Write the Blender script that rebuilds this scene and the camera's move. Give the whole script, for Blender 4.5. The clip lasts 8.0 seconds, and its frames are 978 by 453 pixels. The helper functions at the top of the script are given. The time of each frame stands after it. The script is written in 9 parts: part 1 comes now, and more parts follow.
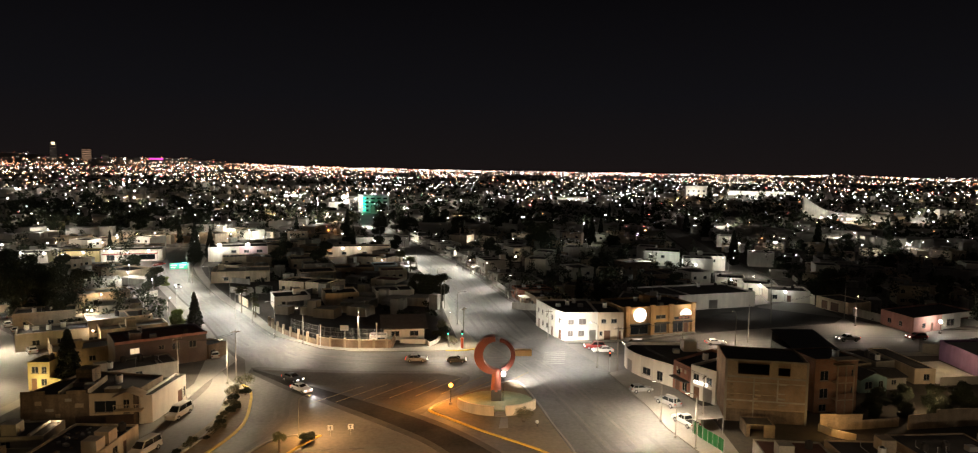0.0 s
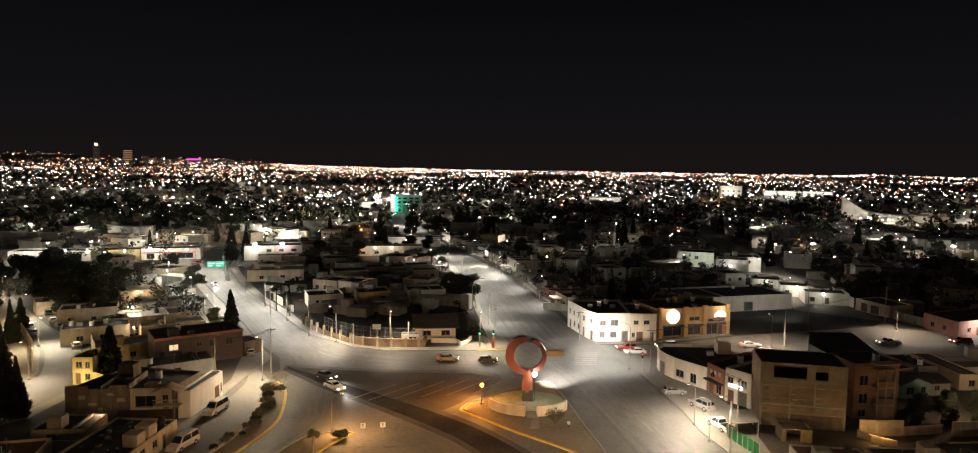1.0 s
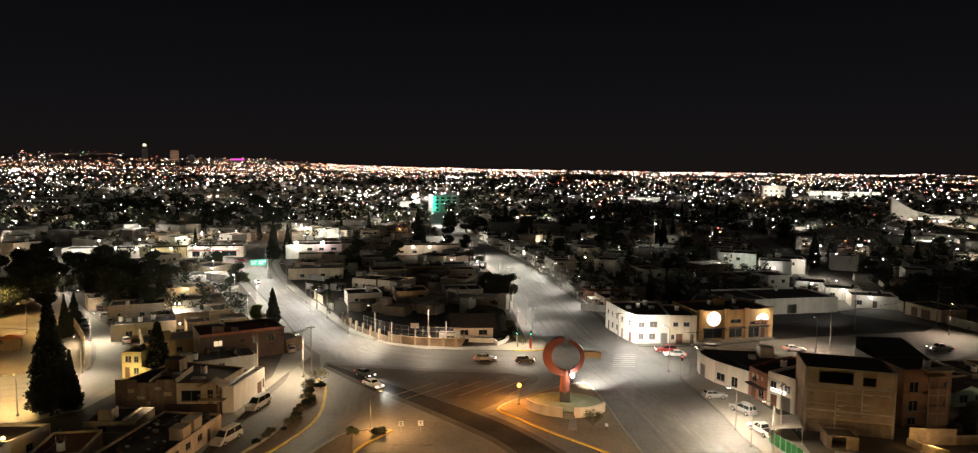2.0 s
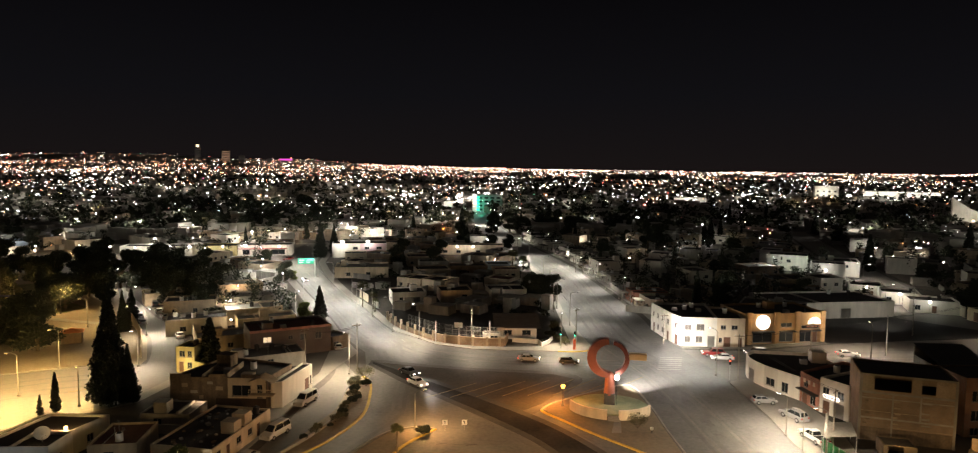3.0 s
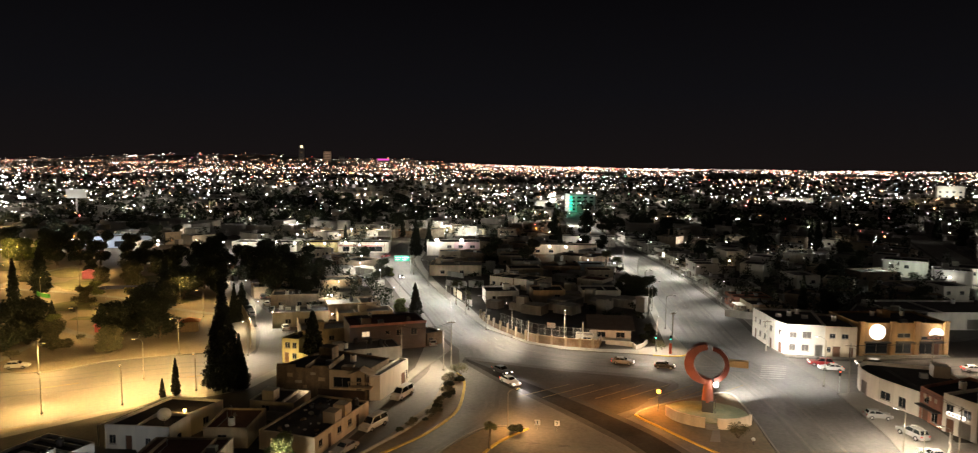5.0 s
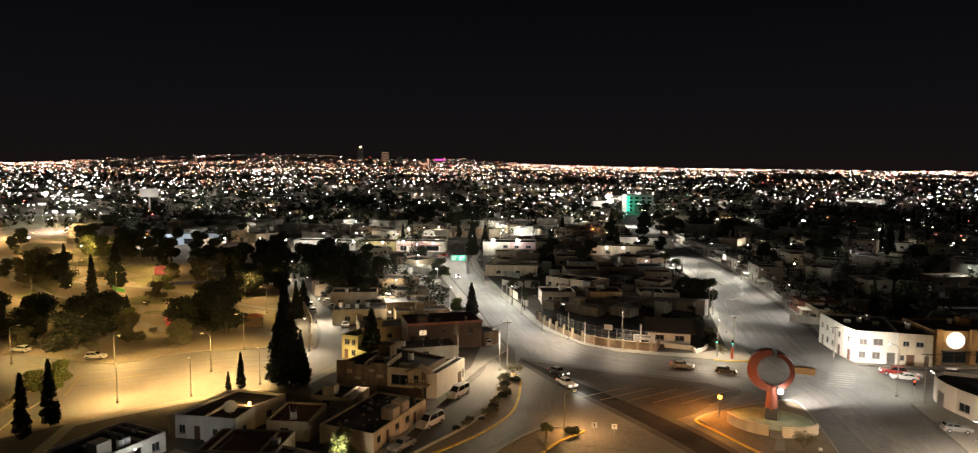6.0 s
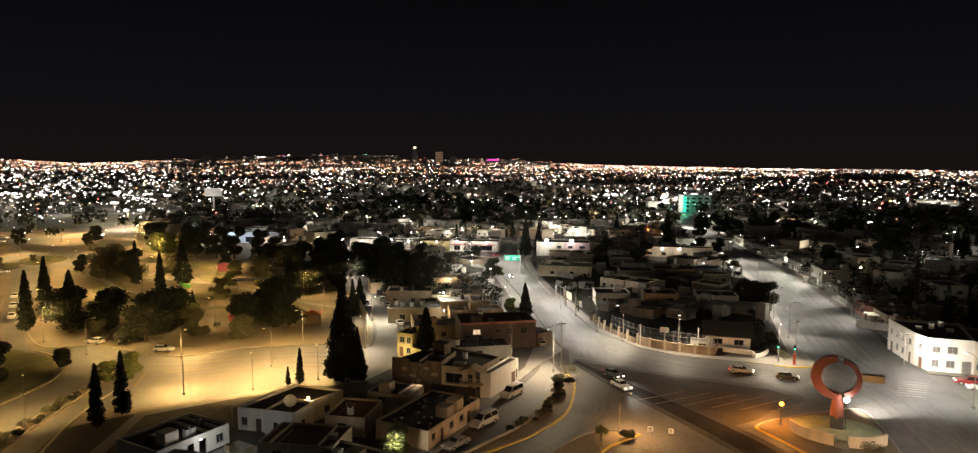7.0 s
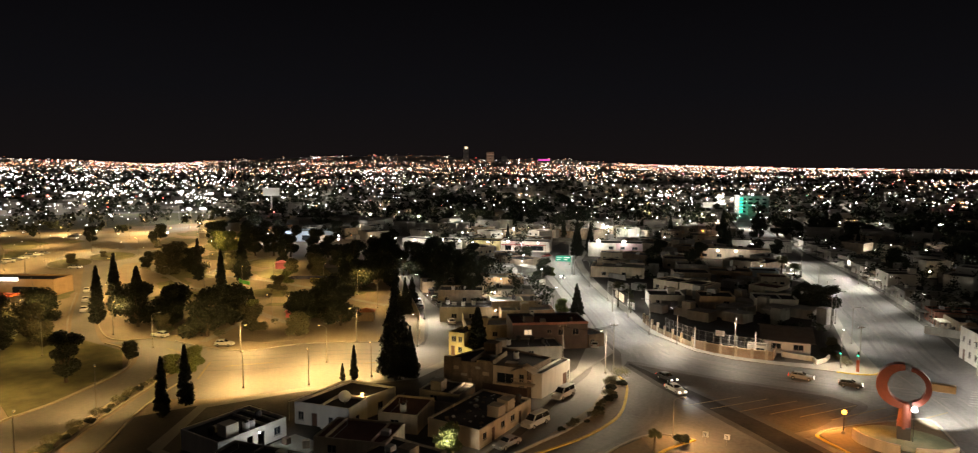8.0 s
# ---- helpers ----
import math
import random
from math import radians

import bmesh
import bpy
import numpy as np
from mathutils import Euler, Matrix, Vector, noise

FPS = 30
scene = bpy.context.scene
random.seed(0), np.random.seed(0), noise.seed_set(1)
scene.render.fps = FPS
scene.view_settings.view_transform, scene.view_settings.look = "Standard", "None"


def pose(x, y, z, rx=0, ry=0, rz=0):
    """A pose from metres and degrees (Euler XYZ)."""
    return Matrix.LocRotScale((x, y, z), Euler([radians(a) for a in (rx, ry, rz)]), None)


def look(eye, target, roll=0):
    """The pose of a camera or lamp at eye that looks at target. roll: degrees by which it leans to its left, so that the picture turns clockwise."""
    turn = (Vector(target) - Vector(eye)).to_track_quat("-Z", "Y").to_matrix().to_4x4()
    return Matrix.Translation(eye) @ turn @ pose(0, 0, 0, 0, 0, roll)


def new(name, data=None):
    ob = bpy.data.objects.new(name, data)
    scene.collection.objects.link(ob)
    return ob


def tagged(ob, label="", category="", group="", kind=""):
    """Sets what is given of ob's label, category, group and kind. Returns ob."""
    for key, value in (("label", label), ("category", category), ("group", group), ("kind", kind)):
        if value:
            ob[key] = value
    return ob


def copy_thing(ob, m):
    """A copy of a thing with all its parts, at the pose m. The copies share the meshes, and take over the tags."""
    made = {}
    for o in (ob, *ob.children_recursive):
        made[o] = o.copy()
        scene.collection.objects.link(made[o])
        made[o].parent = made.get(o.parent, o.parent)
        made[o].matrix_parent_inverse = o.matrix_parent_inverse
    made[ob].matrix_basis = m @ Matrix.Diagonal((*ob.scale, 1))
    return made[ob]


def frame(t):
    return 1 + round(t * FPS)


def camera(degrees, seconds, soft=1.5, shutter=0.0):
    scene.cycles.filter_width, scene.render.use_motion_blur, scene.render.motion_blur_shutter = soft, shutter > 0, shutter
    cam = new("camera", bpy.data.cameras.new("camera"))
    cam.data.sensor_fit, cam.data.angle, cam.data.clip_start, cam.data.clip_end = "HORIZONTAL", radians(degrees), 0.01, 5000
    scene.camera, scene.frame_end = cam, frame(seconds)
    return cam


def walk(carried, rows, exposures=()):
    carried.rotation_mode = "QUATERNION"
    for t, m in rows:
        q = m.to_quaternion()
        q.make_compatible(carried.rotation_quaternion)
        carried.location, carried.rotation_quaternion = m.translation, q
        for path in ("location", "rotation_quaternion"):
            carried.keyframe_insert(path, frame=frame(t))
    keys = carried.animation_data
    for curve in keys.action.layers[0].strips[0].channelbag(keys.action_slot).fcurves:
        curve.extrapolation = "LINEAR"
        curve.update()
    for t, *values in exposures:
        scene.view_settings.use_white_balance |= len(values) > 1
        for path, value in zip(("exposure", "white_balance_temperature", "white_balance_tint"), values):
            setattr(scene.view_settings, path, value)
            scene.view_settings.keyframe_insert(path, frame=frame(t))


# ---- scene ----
# Night view over a road junction with a ring sculpture, drone turning where it hovers.
cam = camera(71.37, 8.0, soft=1.1, shutter=0.5)
# seconds, x, y, z, yaw, pitch, roll
ROWS = [
    (0.0, 0.000, 0.000, 40.000, 0.000, -4.848, -0.740),
    (0.5, -0.010, -0.018, 40.022, 1.180, -4.867, -0.710),
    (1.0, -0.061, -0.030, 40.050, 2.635, -4.890, -0.674),
    (1.5, -0.098, -0.032, 40.084, 4.099, -4.922, -0.652),
    (3.0, -0.360, -0.047, 40.179, 9.419, -5.004, -0.573),
    (3.5, -0.441, -0.082, 40.205, 11.182, -5.032, -0.552),
    (4.0, -0.573, -0.119, 40.228, 13.181, -5.077, -0.511),
    (4.5, -0.654, -0.139, 40.254, 15.020, -5.103, -0.482),
    (6.0, -1.093, -0.128, 40.253, 21.826, -5.149, -0.412),
    (6.5, -1.241, -0.141, 40.242, 23.987, -5.158, -0.381),
    (7.0, -1.419, -0.201, 40.232, 26.276, -5.173, -0.342),
    (7.5, -1.526, -0.265, 40.229, 28.306, -5.178, -0.317),
    (8.0, -1.649, -0.364, 40.226, 30.539, -5.188, -0.285),
]
walk(cam, [(t, pose(x, y, z, 90 + pitch, roll, yaw)) for t, x, y, z, yaw, pitch, roll in ROWS], [(0.0, 0.12, 6850, 15), (3.0, 0.06, 6850, 15), (5.0, -0.02, 6850, 15), (8.0, -0.12, 6850, 15)])

# ---------------------------------------------------------------- world and lights
world = bpy.data.worlds.new("night")
scene.world = world
world.use_nodes = True
wn, wl = world.node_tree.nodes, world.node_tree.links
wbg = wn["Background"]
wco = wn.new("ShaderNodeTexCoord")
wse = wn.new("ShaderNodeSeparateXYZ")
wra = wn.new("ShaderNodeValToRGB")
wl.new(wco.outputs["Generated"], wse.inputs[0])
wl.new(wse.outputs["Z"], wra.inputs[0])
wl.new(wra.outputs[0], wbg.inputs[0])
wra.color_ramp.elements[0].position, wra.color_ramp.elements[0].color = 0.0, (0.0082, 0.0066, 0.0066, 1)
wra.color_ramp.elements[1].position, wra.color_ramp.elements[1].color = 0.24, (0.0024, 0.0023, 0.0029, 1)
wtop = wra.color_ramp.elements.new(0.75)
wtop.color = (0.0220, 0.0195, 0.0168, 1)
wmid = wra.color_ramp.elements.new(0.10)
wmid.color = (0.0048, 0.0048, 0.0060, 1)
wbg.inputs[1].default_value = 1.0

WHITE, WARM, AMBER, ORANGE = (0.97, 0.985, 0.885), (1.0, 0.745, 0.43), (1.0, 0.66, 0.235), (1.0, 0.36, 0.06)


GAIN = 6.3


def lamp(x, y, z, watts, colour=WHITE, radius=0.25, cone=None, aim=None, soft_edge=0.85):
    """A light at a lamp's head: a bare bulb, or a spot with a cone in degrees that looks down or at aim."""
    data = bpy.data.lights.new("lamp_light", "SPOT" if cone else "POINT")
    data.energy, data.color, data.shadow_soft_size = watts * GAIN, colour, radius
    ob = new("lamp_light", data)
    if cone:
        data.spot_size, data.spot_blend = radians(cone), soft_edge
        ob.matrix_world = look((x, y, z), aim or (x, y + 0.01, 0))
    else:
        ob.location = (x, y, z)
    return ob


# ---------------------------------------------------------------- materials
def mat(name, colour, rough=0.8, metal=0.0, vary=0.25, scale=0.6, fine=6.0, bump=0.15, rand=0.12, tint=None, streak=0.0):
    """A surface with stains at a large scale, grain at a small one, and a slight change from object to object."""
    m = bpy.data.materials.new(name)
    m.use_nodes = True
    n, l = m.node_tree.nodes, m.node_tree.links
    b = n["Principled BSDF"]
    co = n.new("ShaderNodeTexCoord")
    big, small = n.new("ShaderNodeTexNoise"), n.new("ShaderNodeTexNoise")
    big.inputs["Scale"].default_value, big.inputs["Detail"].default_value = scale, 6
    small.inputs["Scale"].default_value, small.inputs["Detail"].default_value = fine, 4
    l.new(co.outputs["Object"], big.inputs["Vector"])
    l.new(co.outputs["Object"], small.inputs["Vector"])
    info = n.new("ShaderNodeObjectInfo")
    add = n.new("ShaderNodeMath")
    add.operation = "MULTIPLY_ADD"
    l.new(small.outputs[0], add.inputs[0])
    add.inputs[1].default_value = 0.5
    l.new(big.outputs[0], add.inputs[2])
    val = n.new("ShaderNodeMapRange")
    l.new(add.outputs[0], val.inputs[0])
    val.inputs[1].default_value, val.inputs[2].default_value = 0.45, 1.05
    val.inputs[3].default_value, val.inputs[4].default_value = 1 - vary, 1 + vary
    ran = n.new("ShaderNodeMapRange")
    l.new(info.outputs["Random"], ran.inputs[0])
    ran.inputs[3].default_value, ran.inputs[4].default_value = 1 - rand, 1 + rand
    mul = n.new("ShaderNodeMath")
    mul.operation = "MULTIPLY"
    l.new(val.outputs[0], mul.inputs[0])
    l.new(ran.outputs[0], mul.inputs[1])
    mix = n.new("ShaderNodeMix")
    mix.data_type = "RGBA"
    mix.inputs[6].default_value = (*colour, 1)
    mix.inputs[7].default_value = (*(tint or [c * 0.75 for c in colour]), 1)
    l.new(big.outputs[0], mix.inputs[0])
    if streak:
        mp, st, sr, sm = n.new("ShaderNodeMapping"), n.new("ShaderNodeTexNoise"), n.new("ShaderNodeMapRange"), n.new("ShaderNodeMath")
        mp.inputs["Scale"].default_value = (0.7, 0.7, 0.16)
        st.inputs["Scale"].default_value, st.inputs["Detail"].default_value = 1.1, 7
        l.new(co.outputs["Object"], mp.inputs[0])
        l.new(mp.outputs[0], st.inputs["Vector"])
        l.new(st.outputs[0], sr.inputs[0])
        sr.inputs[1].default_value, sr.inputs[2].default_value = 0.35, 0.65
        sr.inputs[3].default_value, sr.inputs[4].default_value = 1 - streak, 1 + streak * 0.4
        sm.operation = "MULTIPLY"
        l.new(mul.outputs[0], sm.inputs[0])
        l.new(sr.outputs[0], sm.inputs[1])
        mul = sm
    sc = n.new("ShaderNodeVectorMath")
    sc.operation = "SCALE"
    l.new(mix.outputs[2], sc.inputs[0])
    l.new(mul.outputs[0], sc.inputs["Scale"])
    l.new(sc.outputs[0], b.inputs["Base Color"])
    b.inputs["Roughness"].default_value, b.inputs["Metallic"].default_value = rough, metal
    if bump:
        bp = n.new("ShaderNodeBump")
        bp.inputs["Strength"].default_value = bump
        l.new(small.outputs[0], bp.inputs["Height"])
        l.new(bp.outputs[0], b.inputs["Normal"])
    return m


def glow(name, colour, strength, sampled=False):
    m = bpy.data.materials.new(name)
    m.use_nodes = True
    n, l = m.node_tree.nodes, m.node_tree.links
    n.remove(n["Principled BSDF"])
    e = n.new("ShaderNodeEmission")
    e.inputs[0].default_value, e.inputs[1].default_value = (*colour, 1), strength
    l.new(e.outputs[0], n["Material Output"].inputs[0])
    if not sampled:
        m.cycles.emission_sampling = "NONE"
    return m


def brick_mat(name, a, b_, mortar, size=5.0):
    m = mat(name, a, 0.9, bump=0.1)
    n, l = m.node_tree.nodes, m.node_tree.links
    bs = n["Principled BSDF"]
    co = n.new("ShaderNodeTexCoord")
    sw = n.new("ShaderNodeMapping")
    sw.inputs["Rotation"].default_value = (radians(90), 0, 0)
    br = n.new("ShaderNodeTexBrick")
    br.inputs["Scale"].default_value = size
    br.inputs["Color1"].default_value, br.inputs["Color2"].default_value, br.inputs["Mortar"].default_value = (*a, 1), (*b_, 1), (*mortar, 1)
    br.inputs["Mortar Size"].default_value = 0.03
    l.new(co.outputs["Object"], sw.inputs[0])
    l.new(sw.outputs[0], br.inputs["Vector"])
    no = n.new("ShaderNodeTexNoise")
    no.inputs["Scale"].default_value, no.inputs["Detail"].default_value = 0.35, 6
    l.new(co.outputs["Object"], no.inputs["Vector"])
    mr = n.new("ShaderNodeMapRange")
    l.new(no.outputs[0], mr.inputs[0])
    mr.inputs[1].default_value, mr.inputs[2].default_value, mr.inputs[3].default_value, mr.inputs[4].default_value = 0.3, 0.7, 0.6, 1.25
    sc = n.new("ShaderNodeVectorMath")
    sc.operation = "SCALE"
    l.new(br.outputs[0], sc.inputs[0])
    l.new(mr.outputs[0], sc.inputs["Scale"])
    l.new(sc.outputs[0], bs.inputs["Base Color"])
    return m


def glass_mat(name, colour=(0.02, 0.025, 0.03), rough=0.08):
    m = bpy.data.materials.new(name)
    m.use_nodes = True
    b = m.node_tree.nodes["Principled BSDF"]
    b.inputs["Base Color"].default_value, b.inputs["Roughness"].default_value = (*colour, 1), rough
    b.inputs["IOR"].default_value = 1.5
    return m


ASPHALT = mat("asphalt", (0.125, 0.117, 0.105), 0.65, vary=0.6, scale=0.09, fine=1.6, bump=0.08, tint=(0.085, 0.082, 0.078))
ASPHALT_OLD = mat("worn_asphalt", (0.17, 0.16, 0.14), 0.8, vary=0.3, scale=0.07, fine=1.5, bump=0.08, tint=(0.12, 0.11, 0.10))
DIRT = mat("dry_dirt", (0.24, 0.19, 0.13), 0.95, vary=0.4, scale=0.12, fine=1.8, bump=0.3, tint=(0.14, 0.115, 0.08))
GROUND = mat("dusty_ground", (0.10, 0.09, 0.075), 0.95, vary=0.4, scale=0.05, fine=0.8, bump=0.2, tint=(0.05, 0.047, 0.04))
LAWN = mat("dry_lawn", (0.09, 0.095, 0.03), 0.95, vary=0.4, scale=0.3, fine=5, bump=0.4, tint=(0.13, 0.11, 0.05))
CONCRETE = mat("concrete", (0.25, 0.235, 0.205), 0.85, vary=0.25, scale=0.25, fine=3, tint=(0.17, 0.155, 0.135))
YELLOW = mat("yellow_kerb_paint", (0.55, 0.36, 0.05), 0.7, vary=0.3, scale=0.8, fine=5)
ROADPAINT = mat("worn_road_paint", (0.22, 0.21, 0.19), 0.8, vary=0.4, scale=0.7, fine=6)
YELLOWPAINT = mat("worn_yellow_paint", (0.21, 0.165, 0.075), 0.8, vary=0.45, scale=0.7, fine=6)
PLASTER_W = mat("white_plaster", (0.72, 0.69, 0.62), 0.85, vary=0.12, scale=0.4, fine=4, tint=(0.62, 0.58, 0.5), streak=0.12)
PLASTER_C = mat("cream_plaster", (0.62, 0.52, 0.38), 0.85, vary=0.15, scale=0.4, fine=4, tint=(0.52, 0.42, 0.3), streak=0.2)
PLASTER_T = mat("tan_plaster", (0.44, 0.28, 0.14), 0.85, vary=0.15, scale=0.4, fine=4, tint=(0.42, 0.27, 0.13), streak=0.2)
PLASTER_P = mat("pink_plaster", (0.50, 0.27, 0.23), 0.85, vary=0.18, scale=0.4, fine=4, tint=(0.45, 0.21, 0.18), streak=0.2)
PLASTER_R = mat("red_brown_plaster", (0.36, 0.16, 0.11), 0.85, vary=0.2, scale=0.4, fine=4, streak=0.2)
PLASTER_G = mat("grey_plaster", (0.36, 0.34, 0.30), 0.88, vary=0.25, scale=0.35, fine=4, tint=(0.26, 0.24, 0.21), streak=0.2)
PLASTER_B = mat("beige_plaster", (0.42, 0.34, 0.25), 0.88, vary=0.45, scale=0.6, fine=4, tint=(0.26, 0.20, 0.14), streak=0.2)
PLASTER_Y = mat("yellow_plaster", (0.52, 0.43, 0.20), 0.85, vary=0.15, scale=0.4, fine=4, streak=0.2)
PLASTER_TEAL = mat("teal_plaster", (0.26, 0.40, 0.38), 0.85, vary=0.15, scale=0.4, fine=4, streak=0.2)
PLASTER_V = mat("purple_plaster", (0.26, 0.15, 0.28), 0.85, vary=0.2, scale=0.4, fine=4, streak=0.2)
STAINED = mat("stained_brown_render", (0.23, 0.175, 0.12), 0.92, vary=0.55, scale=0.5, fine=3, bump=0.4, tint=(0.13, 0.095, 0.065), streak=0.4)
BLOCKWALL = brick_mat("hollow_brick", (0.30, 0.205, 0.13), (0.235, 0.16, 0.10), (0.25, 0.215, 0.18), 3.2)
REDBRICK = brick_mat("red_brick", (0.33, 0.16, 0.09), (0.25, 0.12, 0.07), (0.28, 0.22, 0.16), 3.6)
ORANGEBRICK = brick_mat("orange_brick", (0.40, 0.28, 0.19), (0.32, 0.22, 0.15), (0.40, 0.35, 0.28), 3.4)
ROOF = mat("roof_coating", (0.055, 0.046, 0.042), 0.9, vary=0.5, scale=0.35, fine=2, tint=(0.03, 0.026, 0.024))
ROOF_G = mat("grey_roof_coating", (0.14, 0.13, 0.115), 0.9, vary=0.5, scale=0.3, fine=2, tint=(0.07, 0.062, 0.055))
# Soil darkened in colour to show yards and verge that no lamp reaches
YARD = mat("unlit_tone_yard_soil", (0.075, 0.062, 0.047), 0.95, vary=0.5, scale=0.2, fine=2.2, bump=0.3, tint=(0.035, 0.03, 0.024))
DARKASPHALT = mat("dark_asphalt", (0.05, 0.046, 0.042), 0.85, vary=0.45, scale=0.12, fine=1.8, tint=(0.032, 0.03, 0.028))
TRACK = mat("tyre_polished_asphalt", (0.096, 0.090, 0.081), 0.6, vary=0.4, scale=0.35, fine=3, bump=0.05)
PALETRACK = mat("dusty_asphalt", (0.165, 0.153, 0.137), 0.8, vary=0.4, scale=0.3, fine=3, bump=0.05)
ROOF_W = mat("white_roof_coating", (0.40, 0.38, 0.34), 0.85, vary=0.3, scale=0.3, fine=2, tint=(0.3, 0.28, 0.25))
ROOF_R = mat("red_roof_coating", (0.15, 0.065, 0.045), 0.9, vary=0.35, scale=0.3, fine=2)
TILE = mat("dark_shingle", (0.10, 0.09, 0.085), 0.9, vary=0.3, scale=0.8, fine=8, bump=0.4)
FRAME = mat("window_frame", (0.30, 0.28, 0.25), 0.5, vary=0.1, bump=0)
DARKMETAL = mat("dark_metal", (0.06, 0.06, 0.06), 0.5, 0.6, vary=0.2, bump=0)
GALV = mat("galvanised_steel", (0.45, 0.45, 0.43), 0.5, 0.5, vary=0.15, bump=0)
POLEPAINT = mat("pale_pole", (0.26, 0.24, 0.20), 0.7, vary=0.2, bump=0.05)
WOOD = mat("weathered_wood", (0.16, 0.11, 0.07), 0.85, vary=0.3, scale=2, fine=10)
DOORWOOD = mat("brown_door", (0.14, 0.065, 0.035), 0.6, vary=0.2, scale=2, fine=10)
ROLLSTEEL = mat("rolling_shutter", (0.30, 0.28, 0.25), 0.55, 0.3, vary=0.2, bump=0.1)
PANE = glass_mat("dark_glass")
GREYPANE = glass_mat("grey_glass", (0.13, 0.12, 0.11), 0.2)
INSIDE = mat("dark_room", (0.03, 0.028, 0.025), 0.9, bump=0)
RUSTRED = mat("red_painted_steel", (0.235, 0.068, 0.042), 0.55, vary=0.25, scale=0.5, fine=4, bump=0.05, tint=(0.15, 0.042, 0.028))
DARKRED = mat("dark_red_steel", (0.16, 0.035, 0.022), 0.4, 0.1, vary=0.25, scale=0.5, fine=4, bump=0.05)
OCHRE = mat("ochre_steel", (0.42, 0.27, 0.13), 0.6, vary=0.2, scale=0.5, fine=4, bump=0.05)
GREEN_SIGN = mat("green_sign_face", (0.0, 0.30, 0.20), 0.4, vary=0.05, bump=0)
GREEN_CLOTH = mat("green_mesh_cloth", (0.03, 0.22, 0.07), 0.8, vary=0.3, scale=1.2, fine=8)
SIGNWHITE = mat("white_sign_face", (0.8, 0.8, 0.78), 0.5, vary=0.05, bump=0)
BARK = mat("bark", (0.10, 0.075, 0.05), 0.95, vary=0.3, scale=2, fine=12, bump=0.5)


def leaf_mat(name, a, b_):
    m = bpy.data.materials.new(name)
    m.use_nodes = True
    n, l = m.node_tree.nodes, m.node_tree.links
    b = n["Principled BSDF"]
    g = n.new("ShaderNodeNewGeometry")
    mix = n.new("ShaderNodeMix")
    mix.data_type = "RGBA"
    mix.inputs[6].default_value, mix.inputs[7].default_value = (*a, 1), (*b_, 1)
    l.new(g.outputs["Random Per Island"], mix.inputs[0])
    l.new(mix.outputs[2], b.inputs["Base Color"])
    b.inputs["Roughness"].default_value = 0.75
    return m


# Leaf colours carry light: near-black for unlit crowns, a pale copy for lamplit ones
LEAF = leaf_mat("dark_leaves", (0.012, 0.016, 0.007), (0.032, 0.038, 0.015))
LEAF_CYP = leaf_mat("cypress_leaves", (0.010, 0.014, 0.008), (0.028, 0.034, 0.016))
LEAF_LAMPLIT = leaf_mat("lamplit_tone_leaves", (0.07, 0.09, 0.02), (0.15, 0.16, 0.05))
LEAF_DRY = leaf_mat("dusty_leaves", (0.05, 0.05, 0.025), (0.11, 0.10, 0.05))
PALMLEAF = leaf_mat("palm_leaves", (0.06, 0.07, 0.03), (0.12, 0.115, 0.05))

# Bulb and lens balls are oversized; the extra size stands in for glare
BULB_W = glow("white_bulb", (1.0, 0.96, 0.88), 22.0)
BULB_WARM = glow("warm_bulb", (1.0, 0.80, 0.5), 14.0)
BULB_O = glow("orange_bulb", (1.0, 0.36, 0.05), 9.0)
BULB_A = glow("amber_bulb", (1.0, 0.7, 0.25), 6.0)
HEAD_ON = glow("headlight_on", (1.0, 0.93, 0.8), 4.5)
TAIL_ON = glow("tail_light_on", (1.0, 0.06, 0.03), 3.0)
SIGN_ON = glow("lit_white_sign", (1.0, 0.92, 0.78), 2.6)
GREEN_ON = glow("green_neon", (0.02, 0.9, 0.55), 1.6)
MAGENTA_ON = glow("magenta_neon", (1.0, 0.1, 0.75), 1.2)
TRAFFIC_G = glow("green_signal", (0.05, 1.0, 0.55), 4.0)
TRAFFIC_R = glow("red_signal", (1.0, 0.12, 0.06), 4.0)
ROOM_ON = glow("lit_room", (1.0, 0.75, 0.45), 0.9)


# ---------------------------------------------------------------- mesh helpers
def finish(name, bm, material, parent=None, smooth=False):
    me = bpy.data.meshes.new(name)
    bm.to_mesh(me)
    bm.free()
    for m in material if isinstance(material, (list, tuple)) else [material]:
        me.materials.append(m)
    if smooth:
        me.polygons.foreach_set("use_smooth", [True] * len(me.polygons))
    ob = new(name, me)
    if parent:
        ob.parent = parent
    return ob


def part(name, bm, material, parent, label="", smooth=False):
    ob = finish(name, bm, material, parent, smooth)
    return tagged(ob, label) if label else ob


def thing(name, x, y, z, turn, label, category, group="", kind=""):
    """The Empty at a thing's base."""
    ob = new(name)
    ob.matrix_world = pose(x, y, z, 0, 0, turn)
    return tagged(ob, label, category, group, kind)


